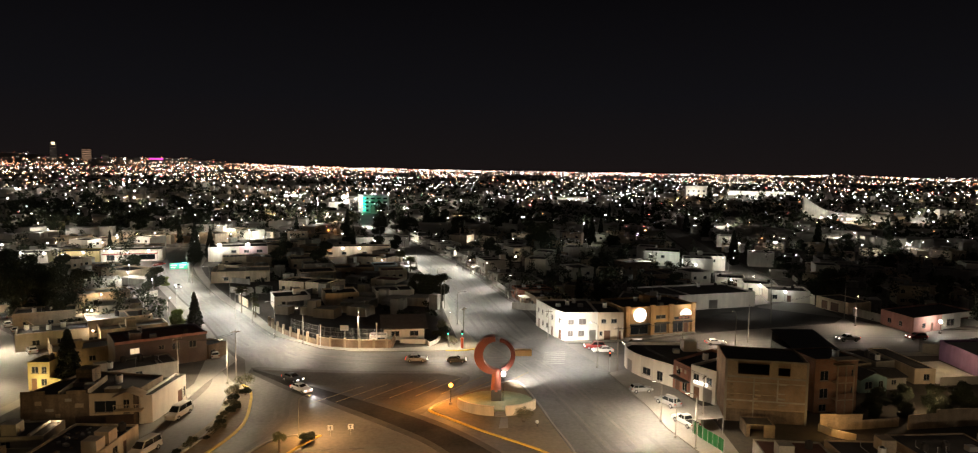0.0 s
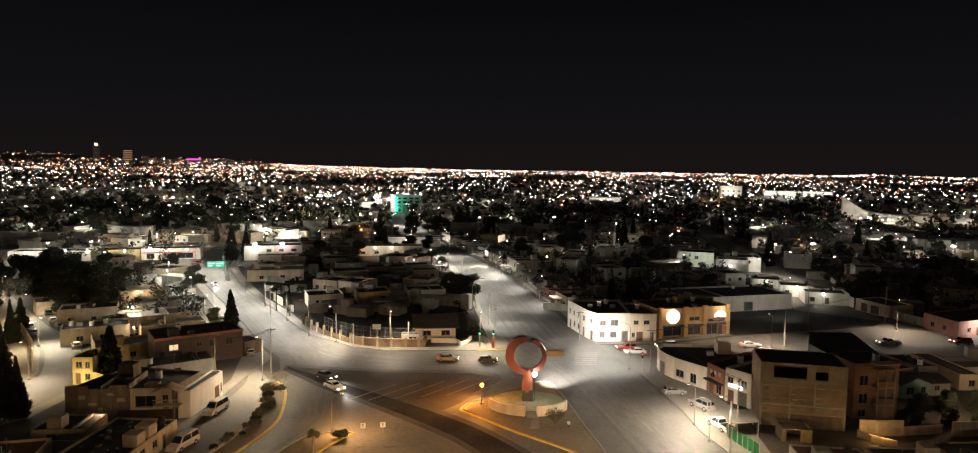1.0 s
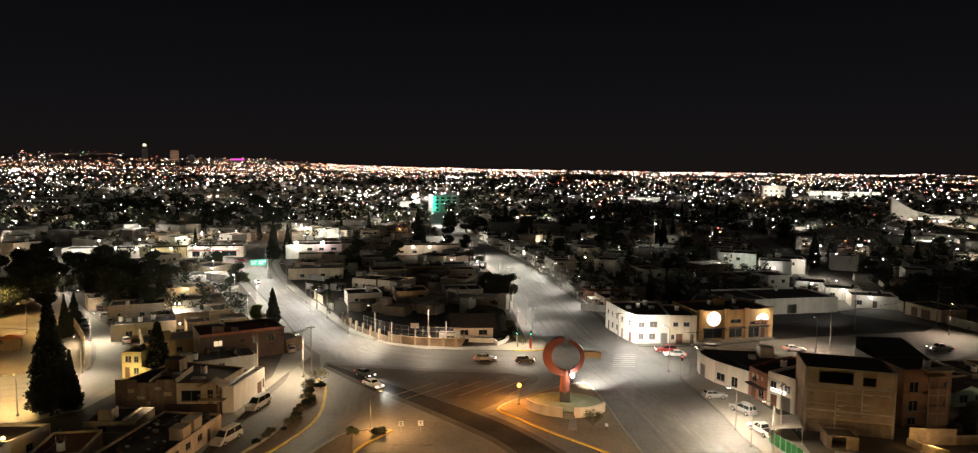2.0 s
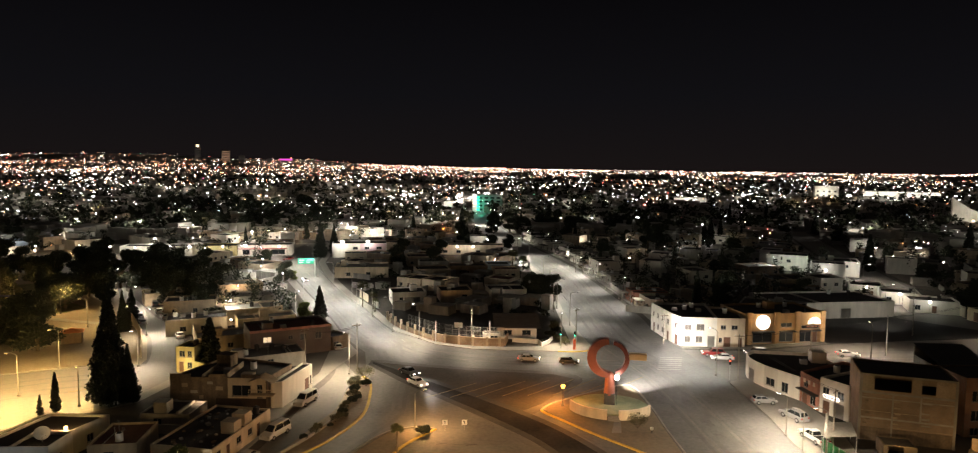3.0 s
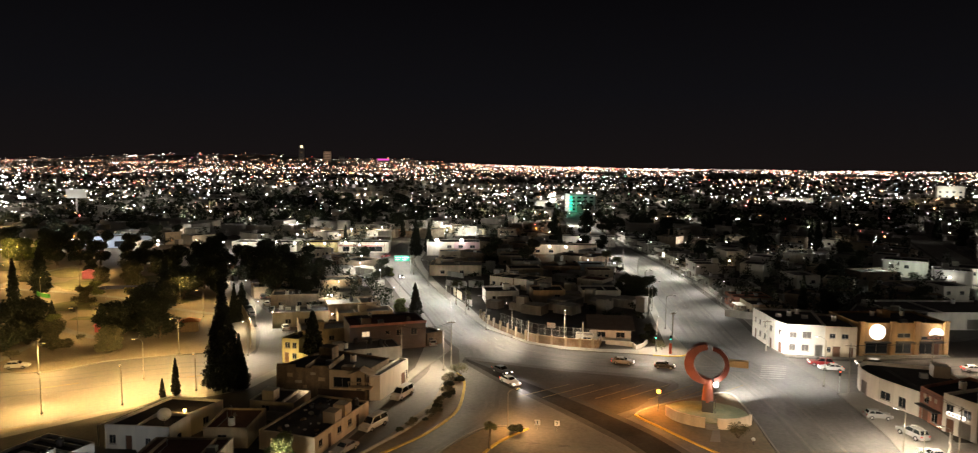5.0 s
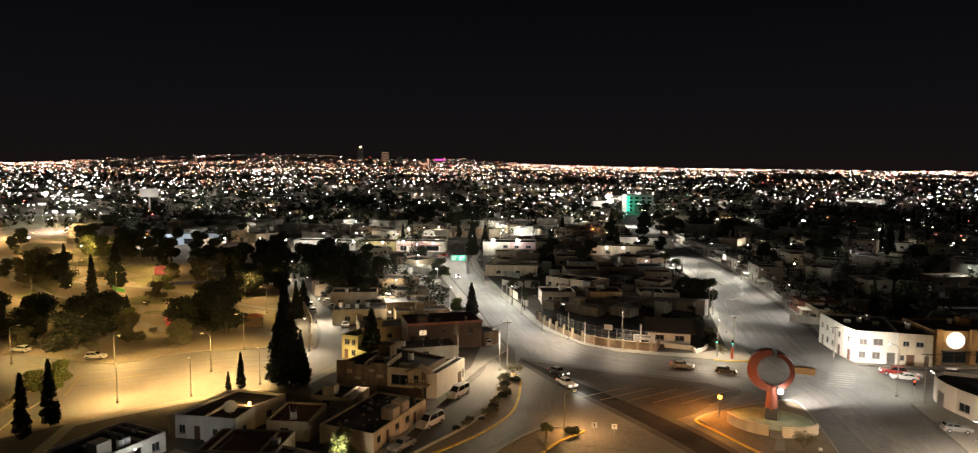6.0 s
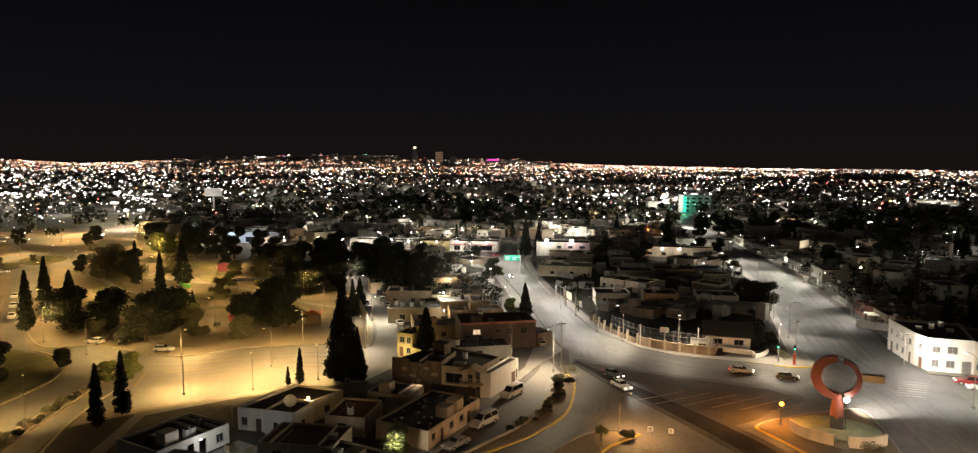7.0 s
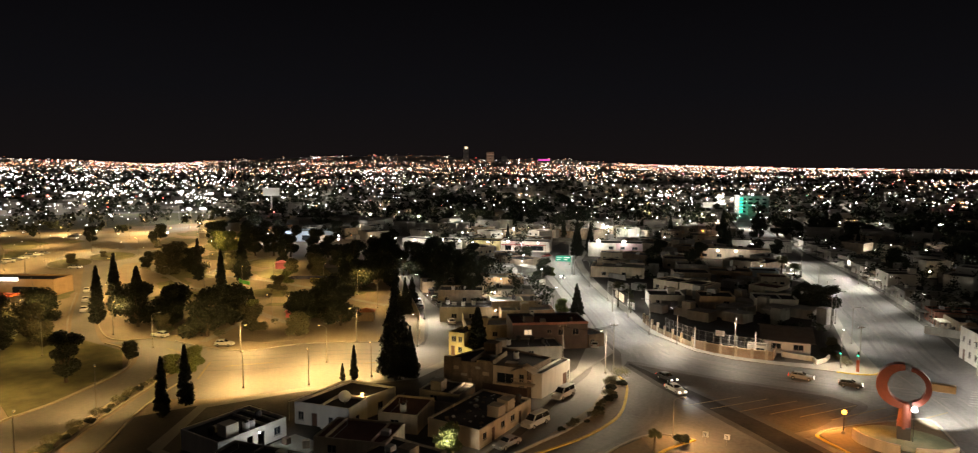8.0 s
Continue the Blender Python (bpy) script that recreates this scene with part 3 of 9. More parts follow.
kerb([(-1.5, 151.6), (-2.6, 148.7), (-5.5, 147.1), (-9, 146.8)], YELLOW, "yellow kerb of the street corner", 0.4)

plate("lawn_sculpture_island", [(-9.0, 109.8), (-8.2, 112.3), (-4.8, 116.6), (1, 122.6), (4.6, 125.5), (6.3, 123.6), (8.6, 114), (10.3, 104), (12.4, 93), (12.7, 86.5), (9.0, 92.9), (5.3, 96.4), (-0.3, 101.2), (-6, 106.5)], -0.01, 0.15, DIRT, "bare brown soil of the sculpture island", "ground")
plate("lawn_planted_strip", [(-44.5, 121), (-42.4, 118.4), (-40.4, 113.4), (-38, 104), (-37.9, 98), (-39.2, 91), (-41.2, 85.5), (-44.2, 78), (-45.3, 70), (-44.3, 80), (-43.3, 95), (-42.8, 104), (-44.6, 114), (-45.8, 120)], -0.01, 0.14, DIRT, "dry soil strip planted with shrubs", "ground")
plate("lawn_palm_island", [(-25, 98.2), (-28, 98.2), (-31.2, 95.8), (-33.7, 88), (-35.7, 72), (-29.8, 72), (-29.3, 82), (-28.3, 90), (-26.9, 94.5)], -0.01, 0.14, DIRT, "small traffic island with dry soil", "ground")
plate("lawn_shrub_median", [(-98, 41), (-104, 50), (-113.4, 65), (-120.6, 78.4), (-123.6, 83.5), (-117.8, 76), (-110.6, 63.5), (-102.2, 50), (-96.8, 41.2)], -0.01, 0.12, DIRT, "narrow median of dry soil with shrubs", "ground")

# low pale wall along the planted strip
bm = bmesh.new()
strip(bm, smooth_line([(-41.6, 106), (-41.2, 100), (-42, 92), (-43.4, 86), (-45, 79)], 5), 0.25, 0.14, 0.55)
tagged(finish("low_wall", bm, CONCRETE), "low pale concrete wall along the planted strip", "wall", kind="structure")


# road markings
def mark(pts, w, material, z=0.014, label="worn painted line on the asphalt"):
    bm = bmesh.new()
    strip(bm, pts, w, z - 0.002, z)
    return tagged(finish("road_marking", bm, material), label, "marking", "road markings", "structure")


for i in range(8):  # hatched lines across the middle of the junction
    x = -30 + i * 4.4
    mark([(x, 112 + i * 1.2), (x + 7.5, 122 + i * 1.4)], 0.2, YELLOWPAINT)
for i in range(7):  # zebra crossing by the corner shop
    mark([(11.5 + i * 0.2, 137.5 + i * 1.5), (16.2 + i * 0.2, 138.3 + i * 1.5)], 0.55, ROADPAINT)
for i in range(10):
    mark([(-44 - i * 3.7 - (i > 3) * (i - 3) * 0.6, 148 + i * 5.4), (-45.6 - i * 3.7 - (i > 3) * (i - 3) * 0.6, 150.4 + i * 5.4)], 0.16, ROADPAINT)
for i in range(14):
    mark([(4.5 - i * 1.55, 156 + i * 9), (3.9 - i * 1.55, 159.4 + i * 9)], 0.16, ROADPAINT, 0.02)
for i in range(6):
    mark([(38 + i * 9, 149.5 + i * 2.2), (41.4 + i * 9, 150.3 + i * 2.2)], 0.16, ROADPAINT, 0.02)
for k, (dx, dy) in enumerate(((0, 0), (4.3, 0.4))):  # painted arrows beside the two small signs
    mark([(-25.0 + dx, 93.2 + dy), (-21.8 + dx, 93.9 + dy)], 0.2, DARKMETAL)
    mark([(-23.2 + dx, 93.1 + dy), (-21.6 + dx, 93.9 + dy)], 0.25, DARKMETAL, 0.018)
mark([(-114, 87), (-108, 94)], 0.5, YELLOWPAINT)
mark([(-111.5, 79), (-119, 87.5)], 0.4, YELLOWPAINT)
mark([(-130, 88.6), (-136, 89.4)], 0.35, YELLOWPAINT, 0.02)
mark([(-92, 103), (-90, 105)], 0.5, YELLOWPAINT)


def wear(line, offsets, w, material, z):
    """Long polished or dusty bands that the wheels leave along a road."""
    for k, d in enumerate(offsets):
        bm = bmesh.new()
        strip(bm, offset_line(line, d), w * (0.8 + 0.4 * ((k * 7) % 3) / 2), z - 0.002, z)
        tagged(finish("road_wear", bm, material), "long worn band of asphalt along the lane", "marking", "road wear", "structure")


def middle(l, r):
    return smooth_line([((a[0] + b[0]) / 2, (a[1] + b[1]) / 2) for a, b in zip(l, r)], 6)


# Dim orange-only light of the hatched zone, put into a dark brown asphalt colour
DIMBROWN = mat("dim_lit_brown_asphalt", (0.092, 0.077, 0.060), 0.75, vary=0.5, scale=0.16, fine=1.8, tint=(0.058, 0.05, 0.042))
FRESH = mat("fresh_black_asphalt", (0.024, 0.022, 0.020), 0.95, vary=0.4, scale=0.2, fine=1.8, tint=(0.034, 0.031, 0.028))
for m in (DIMBROWN, FRESH):
    m.node_tree.nodes["Principled BSDF"].inputs["Specular IOR Level"].default_value = 0.12
BROWNED = mat("browned_asphalt", (0.108, 0.096, 0.081), 0.72, vary=0.55, scale=0.14, fine=1.7, tint=(0.074, 0.067, 0.058))
GREYED = mat("greyed_asphalt", (0.058, 0.053, 0.048), 0.85, vary=0.5, scale=0.16, fine=1.7, tint=(0.046, 0.042, 0.038))
# Half-tone edge that softens the painted dimness of the hatched zone
plate("road_brown_margin", [(-47, 132.4), (-34, 131.6), (-24, 131.2), (-9, 131.8), (-3.2, 128.6), (-5.0, 121.2), (-8.6, 112.4), (-11.6, 107.4), (-19.6, 112.2), (-33, 121)], 0.0055, 0.0075, BROWNED, "soft edge of the dim brown tone round the hatched zone", "road", 3)
band("road_strip_margin", [(-46.6, 132.4), (-37.0, 126.8), (-32.0, 123.2), (-19.6, 114.6), (-11.2, 108.2), (-5.0, 102.4), (0.9, 95.3), (6, 87.6)], [(-46.2, 129.2), (-39.2, 122.4), (-36.2, 119.6), (-23.6, 109.2), (-15.2, 102), (-9.0, 96.2), (-4.3, 89.7), (-0.5, 83.4)], 0.0094, GREYED, "greyed margin of the newer asphalt strip", "road")
plate("road_brown_zone", [(-45, 131.2), (-34, 130), (-24, 129.6), (-9, 130.2), (-4.5, 128), (-6.2, 121.8), (-9.6, 113), (-12.5, 109), (-20.3, 113.6), (-32.6, 122.2)], 0.0055, 0.0085, DIMBROWN, "brown asphalt of the hatched zone, dim orange light in its colour", "road")
band("road_dark_strip", [(-46, 131.4), (-37.4, 125.6), (-32.6, 122), (-20.3, 113.4), (-12, 107), (-5.8, 101.4), (0, 94.5), (5, 87)], [(-45.6, 130.2), (-38.5, 123.6), (-35.4, 120.8), (-22.8, 110.4), (-14.4, 103.2), (-8.2, 97.2), (-3.4, 90.5), (0.5, 84)], 0.0102, FRESH, "newer dark asphalt strip across the junction", "road")
wear(middle(AV_A_L, AV_A_R)[2:], (-5.6, -3.9, -1.6, 1.8, 4.2), 0.75, TRACK, 0.0095)
wear(middle(AV_A_L, AV_A_R)[2:], (-4.8, -0.2, 3.0), 0.5, PALETRACK, 0.0095)
wear(middle(AV_B_L, AV_B_R)[2:40], (-5.2, -3.4, 1.2, 3.2, 5.4), 0.8, TRACK, 0.0095)
wear(middle(AV_B_L, AV_B_R)[2:40], (-4.3, -1.0, 2.2), 0.6, PALETRACK, 0.0095)
wear(smooth_line([(-46, 150), (-38, 142), (-26, 139), (-10, 139.5), (6, 141.5), (18, 145)], 6), (-3.4, -1.6, 0.3, 2.0), 0.7, TRACK, 0.0045)
wear(smooth_line([(-46, 150), (-38, 142), (-26, 139), (-10, 139.5), (6, 141.5), (18, 145)], 6), (-2.4, 1.2), 0.5, PALETRACK, 0.0045)
wear(smooth_line([(-48, 146), (-41, 132), (-28, 118), (-14, 104), (-2, 90), (4, 80)], 6), (-2.6, -1.0, 1.2, 2.8, 5.6), 0.9, TRACK, 0.0055)
wear(smooth_line([(2, 160), (8, 146), (14, 130), (18, 114), (22, 96), (27, 76)], 6), (-5, -3.2, -0.6, 1.4, 3.4), 0.8, TRACK, 0.0065)
wear(smooth_line([(2, 160), (8, 146), (14, 130), (18, 114), (22, 96), (27, 76)], 6), (-4.2, 0.4), 0.55, PALETRACK, 0.0065)
wear(smooth_line([(-36, 126), (-33, 112), (-31.5, 102), (-36, 84), (-40, 66)], 6), (-2.2, -0.4, 1.6), 0.7, TRACK, 0.0075)
wear(smooth_line([(26, 144), (40, 149), (56, 157), (76, 161), (104, 163), (150, 164)], 6), (-4, -2, 1.4, 3.4), 0.7, TRACK, 0.0095)
wear(smooth_line([(-82, 112), (-98, 104), (-110, 92), (-118, 86)], 6), (-6, -3, 1, 4), 0.7, TRACK, 0.0085)


# ---------------------------------------------------------------- kinds of things
def wall_with_openings(bm, length, h, th, openings):
    """A wall along x from 0, its outer face at y = 0, with real openings (u0, u1, z0, z1)."""
    us = sorted({0.0, length, *[o[0] for o in openings], *[o[1] for o in openings]})
    zs = sorted({0.0, h, *[o[2] for o in openings], *[o[3] for o in openings]})
    holes = {(i, j) for i in range(len(us) - 1) for j in range(len(zs) - 1) for o in openings
             if o[0] <= us[i] + 1e-6 and o[1] >= us[i + 1] - 1e-6 and o[2] <= zs[j] + 1e-6 and o[3] >= zs[j + 1] - 1e-6}
    grid_frame(bm, us, zs, 0, th, holes)


SILLS = True


def grid_frame(bm, us, zs, y0, y1, holes):
    """A flat frame of one piece: the cells between the lines us and zs, but for the holes."""
    V = {}

    def v(i, j, y):
        if (i, j, y) not in V:
            V[i, j, y] = bm.verts.new((us[i], y, zs[j]))
        return V[i, j, y]

    def solid(i, j):
        return 0 <= i < len(us) - 1 and 0 <= j < len(zs) - 1 and (i, j) not in holes

    for i in range(len(us) - 1):
        for j in range(len(zs) - 1):
            if not solid(i, j):
                continue
            bm.faces.new((v(i, j, y0), v(i + 1, j, y0), v(i + 1, j + 1, y0), v(i, j + 1, y0)))
            bm.faces.new((v(i, j + 1, y1), v(i + 1, j + 1, y1), v(i + 1, j, y1), v(i, j, y1)))
            if not solid(i - 1, j):
                bm.faces.new((v(i, j, y1), v(i, j, y0), v(i, j + 1, y0), v(i, j + 1, y1)))
            if not solid(i + 1, j):
                bm.faces.new((v(i + 1, j, y0), v(i + 1, j, y1), v(i + 1, j + 1, y1), v(i + 1, j + 1, y0)))
            if not solid(i, j - 1):
                bm.faces.new((v(i, j, y1), v(i + 1, j, y1), v(i + 1, j, y0), v(i, j, y0)))
            if not solid(i, j + 1):
                bm.faces.new((v(i, j + 1, y0), v(i + 1, j + 1, y0), v(i + 1, j + 1, y1), v(i, j + 1, y1)))


def opening_parts(root, m, openings):
    """Windows, doors and shutters in the openings of one wall, whose pose within its house is m."""
    for o in openings:
        u0, u1, z0, z1 = o[:4]
        kind = o[4] if len(o) > 4 else "w"
        fr = bmesh.new()
        w = 0.07
        if kind in "wlc":
            grid_frame(fr, [u0, u0 + w, (u0 + u1) / 2 - w / 2, (u0 + u1) / 2 + w / 2, u1 - w, u1], [z0, z0 + w, z1 - w, z1], 0.06, 0.13, {(1, 1), (3, 1)})
            f = part("window", fr, FRAME, root)
            f.matrix_basis = m
            part("pane", boxbm(u0 + w, u1 - w, 0.085, 0.10, z0 + w, z1 - w), ROOM_ON if kind == "l" else GREYPANE if kind == "c" else PANE, f)
            if SILLS:
                part("sill", boxbm(u0 - 0.08, u1 + 0.08, -0.07, 0.05, z0 - 0.09, z0 - 0.004), CONCRETE, f)
        elif kind == "d":
            grid_frame(fr, [u0, u0 + w, u1 - w, u1], [z0, z1 - w, z1], 0.04, 0.16, {(1, 0)})
            f = part("door_frame", fr, FRAME, root)
            f.matrix_basis = m
            d = part("door", boxbm(u0 + w, u1 - w, 0.09, 0.14, z0 + 0.01, z1 - w), DOORWOOD, f)
        elif kind == "g":
            n = max(3, int((z1 - z0) / 0.22))
            rows = [[fr.verts.new((u, 0.08 + 0.05 * (i % 2), z0 + (z1 - z0) * i / (2 * n))) for u in (u0, u1)] for i in range(2 * n + 1)]
            for p, q in zip(rows, rows[1:]):
                fr.faces.new((p[0], p[1], q[1], q[0]))
            bmesh.ops.solidify(fr, geom=list(fr.faces), thickness=0.02)
            f = part("shutter", fr, ROLLSTEEL, root)
            f.matrix_basis = m
        elif kind == "o":
            fr.free()


def building(name, p0, p1, depth, h, wall_m, label, front=(), right=(), left=(), back=(), parapet=0.5, roof_m=None, category="house", group="", z=0.0, clutter=0, band_m=None, kind=""):
    """A flat-roofed house. p0, p1: the foot of its front, from left to right as seen from the street; its depth runs away from there."""
    roof_m = roof_m or ROOF
    dx, dy = p1[0] - p0[0], p1[1] - p0[1]
    L = math.hypot(dx, dy)
    root = thing(name, p0[0], p0[1], z, math.degrees(math.atan2(dy, dx)), label, category, group, kind)
    th = 0.22
    top = h + parapet
    sides = ((pose(0, 0, 0), L, front), (pose(L, th, 0, 0, 0, 90), depth - 2 * th, right), (pose(L, depth, 0, 0, 0, 180), L, back), (pose(0, depth - th, 0, 0, 0, 270), depth - 2 * th, left))
    for m, length, ops in sides:
        bm = bmesh.new()
        wall_with_openings(bm, length, top, th, ops)
        part("wall", bm, wall_m, root).matrix_basis = m
        opening_parts(root, m, ops)
    part("roof", boxbm(th, L - th, th, depth - th, h - 0.18, h), roof_m, root)
    if SILLS and any(len(o) < 5 or o[4] in "wlod" for s in sides for o in s[2]):
        part("floor_slab", boxbm(th, L - th, th, depth - th, 0.02, 0.12), INSIDE, root)
    if band_m:
        bm = bmesh.new()
        box(bm, -0.12, L + 0.12, -0.12, -0.004, top - 0.45, top + 0.08)
        part("cornice", bm, band_m, root)
    rnd = random.Random(int(p0[0] * 13 + p0[1] * 7))
    for i in range(clutter):
        cx, cy = rnd.uniform(1.2, max(1.3, L - 1.2)), rnd.uniform(1.2, max(1.3, depth - 1.2))
        k = rnd.random()
        if k < 0.28:
            tank = part("water_tank", tubebm((cx, cy, h), (cx, cy, h + 1.1), 0.5, 0.5, 10), ROOF if rnd.random() < 0.6 else SIGNWHITE, root)
            part("lid", tubebm((cx, cy, h + 1.1), (cx, cy, h + 1.28), 0.35, 0.2, 10), DARKMETAL, tank)
        elif k < 0.46:
            part("roof_box", boxbm(cx - 0.6, cx + 0.6, cy - 0.5, cy + 0.5, h, h + 0.7), GALV, root)
        elif k < 0.56:
            part("stair_hut", boxbm(cx - 1, cx + 1, cy - 1, cy + 1, h, h + 1.7), wall_m, root)
        elif k < 0.72:
            part("low_divider", boxbm(cx - 0.08, cx + 0.08, 0.3, depth - 0.3, h, h + 0.4), wall_m, root)
        elif k < 0.86:
            bm = bmesh.new()
            tube(bm, (cx, 0.4, h + 0.08), (cx, cy, h + 0.08), 0.05, 0.05, 5)
            tube(bm, (cx, cy, h + 0.08), (cx, cy, h + 0.9), 0.05, 0.05, 5)
            part("vent_pipe", bm, GALV, root)
        else:
            bm = bmesh.new()
            tube(bm, (cx, cy, h), (cx, cy, h + 1.8), 0.025, 0.02, 5)
            for q in range(4):
                tube(bm, (cx - 0.4 + q * 0.07, cy, h + 1.3 + q * 0.14), (cx + 0.4 - q * 0.07, cy, h + 1.3 + q * 0.14), 0.012, 0.012, 4)
            part("antenna", bm, GALV, root)
    return root


def pole(x, y, h, r=0.13, arms=1, material=None, label="tall concrete utility pole with a cross-arm", turn=0):
    root = thing("utility_pole", x, y, 0, turn, label, "utility pole", "utility poles")
    part("post", tubebm((0, 0, 0), (0, 0, h), r, r * 0.65, 8), material or POLEPAINT, root)
    for i in range(arms):
        part("cross_arm", boxbm(-0.9, 0.9, -0.06, 0.06, h - 0.5 - i * 0.9, h - 0.38 - i * 0.9), WOOD, root)
        for s in (-0.8, 0, 0.8):
            part("insulator", tubebm((s, 0, h - 0.38 - i * 0.9), (s, 0, h - 0.16 - i * 0.9), 0.05, 0.035, 6), SIGNWHITE, root)
    return root


def street_lamp(x, y, h, turn, watts=0, colour=WHITE, bulb=None, arm=1.6, label="slim pale street lamp with a curved arm", cone=136):
    """A lamp post. The arm points along turn (degrees from +x)."""
    root = thing("street_lamp", x, y, 0, turn, label, "street lamp", "street lamps")
    part("base", boxbm(-0.2, 0.2, -0.2, 0.2, 0, 0.35), CONCRETE, root)
    part("pole", tubebm((0, 0, 0.3), (0, 0, h - 0.3), 0.09, 0.06, 8), POLEPAINT, root)
    bm = bmesh.new()
    pts = [(0, 0, h - 0.3), (arm * 0.25, 0, h), (arm * 0.65, 0, h + 0.18), (arm, 0, h + 0.2)]
    for a, b in zip(pts, pts[1:]):
        tube(bm, a, b, 0.045, 0.045, 6)
    part("arm", bm, POLEPAINT, root)
    head = part("lamp_head", boxbm(arm - 0.1, arm + 0.55, -0.16, 0.16, h + 0.14, h + 0.28), GALV, root)
    part("lens", boxbm(arm, arm + 0.5, -0.12, 0.12, h + 0.09, h + 0.14), bulb or PANE, head)
    if watts:
        a = radians(turn)
        lamp(x + (arm + 0.25) * math.cos(a), y + (arm + 0.25) * math.sin(a), h - 0.05, watts * 1.25, colour, 0.2, cone, (x + (arm + 3.0) * math.cos(a), y + (arm + 3.0) * math.sin(a), 0), 0.4 if cone >= 170 else 0.85)
    return root


def globe_lamp(x, y, h, bulb, watts, colour, r=0.32, label="short lamp post with a glowing globe"):
    root = thing("globe_lamp", x, y, 0, 0, label, "street lamp", "globe lamps")
    part("base", boxbm(-0.25, 0.25, -0.25, 0.25, 0, 0.5), CONCRETE, root)
    part("pole", tubebm((0, 0, 0.5), (0, 0, h), 0.08, 0.06, 8), DARKMETAL, root)
    part("collar", tubebm((0, 0, h), (0, 0, h + 0.12), 0.14, 0.18, 8), DARKMETAL, root)
    g = part("globe", ballbm((0, 0, h + 0.12 + r), r), bulb, root, smooth=True)
    if watts:
        g.visible_shadow = False
        lamp(x, y, h + 0.12 + r, watts, colour, r * 0.9)
    return root


def leaf_cards(verts, faces, c, spread, n, size, rnd, up=0.0):
    """Small leaf clumps scattered round c."""
    for _ in range(n):
        d = Vector((rnd.gauss(0, 1), rnd.gauss(0, 1), rnd.gauss(0, 1)))
        d = d.normalized() * rnd.random() ** 0.45
        p = Vector(c) + Vector((d.x * spread[0], d.y * spread[1], d.z * spread[2]))
        a = Vector((rnd.gauss(0, 1), rnd.gauss(0, 1), rnd.gauss(0, 1) + up)).normalized()
        b = a.orthogonal().normalized()
        b.rotate(Matrix.Rotation(rnd.random() * 6.3, 3, a))
        s = size * rnd.uniform(0.6, 1.35)
        i = len(verts)
        verts += [p + a * s, p + b * s * 0.55, p - a * s * 0.8, p - b * s * 0.55]
        faces.append((i, i + 1, i + 2, i + 3))


def mesh_part(name, verts, faces, material, parent):
    me = bpy.data.meshes.new(name)
    me.from_pydata([tuple(v) for v in verts], [], faces)
    me.materials.append(material)
    ob = new(name, me)
    ob.parent = parent
    return ob


def broad_tree(seed, h, w, leaf, label, density=1.0, name="tree"):
    """A trunk that forks into limbs, each with clumps of leaves round its end."""
    rnd = random.Random(seed)
    root = thing(name, 0, 0, 0, 0, label, "tree")
    th = h * rnd.uniform(0.14, 0.2)
    part("trunk", tubebm((0, 0, 0), (rnd.uniform(-0.2, 0.2), rnd.uniform(-0.2, 0.2), th), 0.045 * h ** 0.9, 0.03 * h ** 0.9, 8), BARK, root)
    verts, faces = [], []
    n = 11
    limbs = bmesh.new()
    for i in range(n):
        a = i * 2.4 + rnd.uniform(-0.4, 0.4)
        k = rnd.uniform(0.1, 1.0)
        end = Vector((math.cos(a) * w * 0.34 * k, math.sin(a) * w * 0.34 * k, h * (0.24 + 0.60 * (i % 3) / 2) - k * 0.05 * h + rnd.uniform(-0.04, 0.04) * h))
        tube(limbs, (0, 0, th * 0.9), end, 0.02 * h ** 0.9, 0.006 * h, 5)
        for j in range(3):
            c = end + Vector((rnd.uniform(-1, 1) * w * 0.14, rnd.uniform(-1, 1) * w * 0.14, rnd.uniform(-0.5, 1) * h * 0.07))
            s = w * rnd.uniform(0.13, 0.21)
            leaf_cards(verts, faces, c, (s, s, s * 0.9), int(300 * density), 0.25, rnd)
    part("limb", limbs, BARK, root)
    mesh_part("crown", verts, faces, leaf, root)
    return root


def cypress(seed, h, w, label):
    """A dark, narrow, uneven cone of foliage, ragged at the edges."""
    rnd = random.Random(seed)
    root = thing("cypress", 0, 0, 0, 0, label, "tree")
    part("trunk", tubebm((0, 0, 0), (0, 0, h * 0.9), 0.03 * h ** 0.8, 0.02, 7), BARK, root)
    verts, faces = [], []
    n = int(h * 13)
    clump = int(28 * max(1, (w / 4.4) ** 1.4))
    for i in range(n):
        t = (i + rnd.random()) / n
        r = w * 0.5 * ((1 - t) ** 1.25 if h > 16 else (1 - t) ** 0.8) * (0.6 + 0.4 * min(1, t * 9)) * rnd.uniform(0.75, 1.12)
        a = rnd.random() * 6.28
        for q in (0.35, 0.8):
            c = (math.cos(a + q) * r * q, math.sin(a + q) * r * q, h * (0.05 + 0.93 * t))
            leaf_cards(verts, faces, c, (0.09 * w * (1.25 - t) + 0.15, 0.09 * w * (1.25 - t) + 0.15, 0.045 * h), clump, 0.23, rnd, 1.2)
    mesh_part("crown", verts, faces, LEAF_CYP, root)
    return root


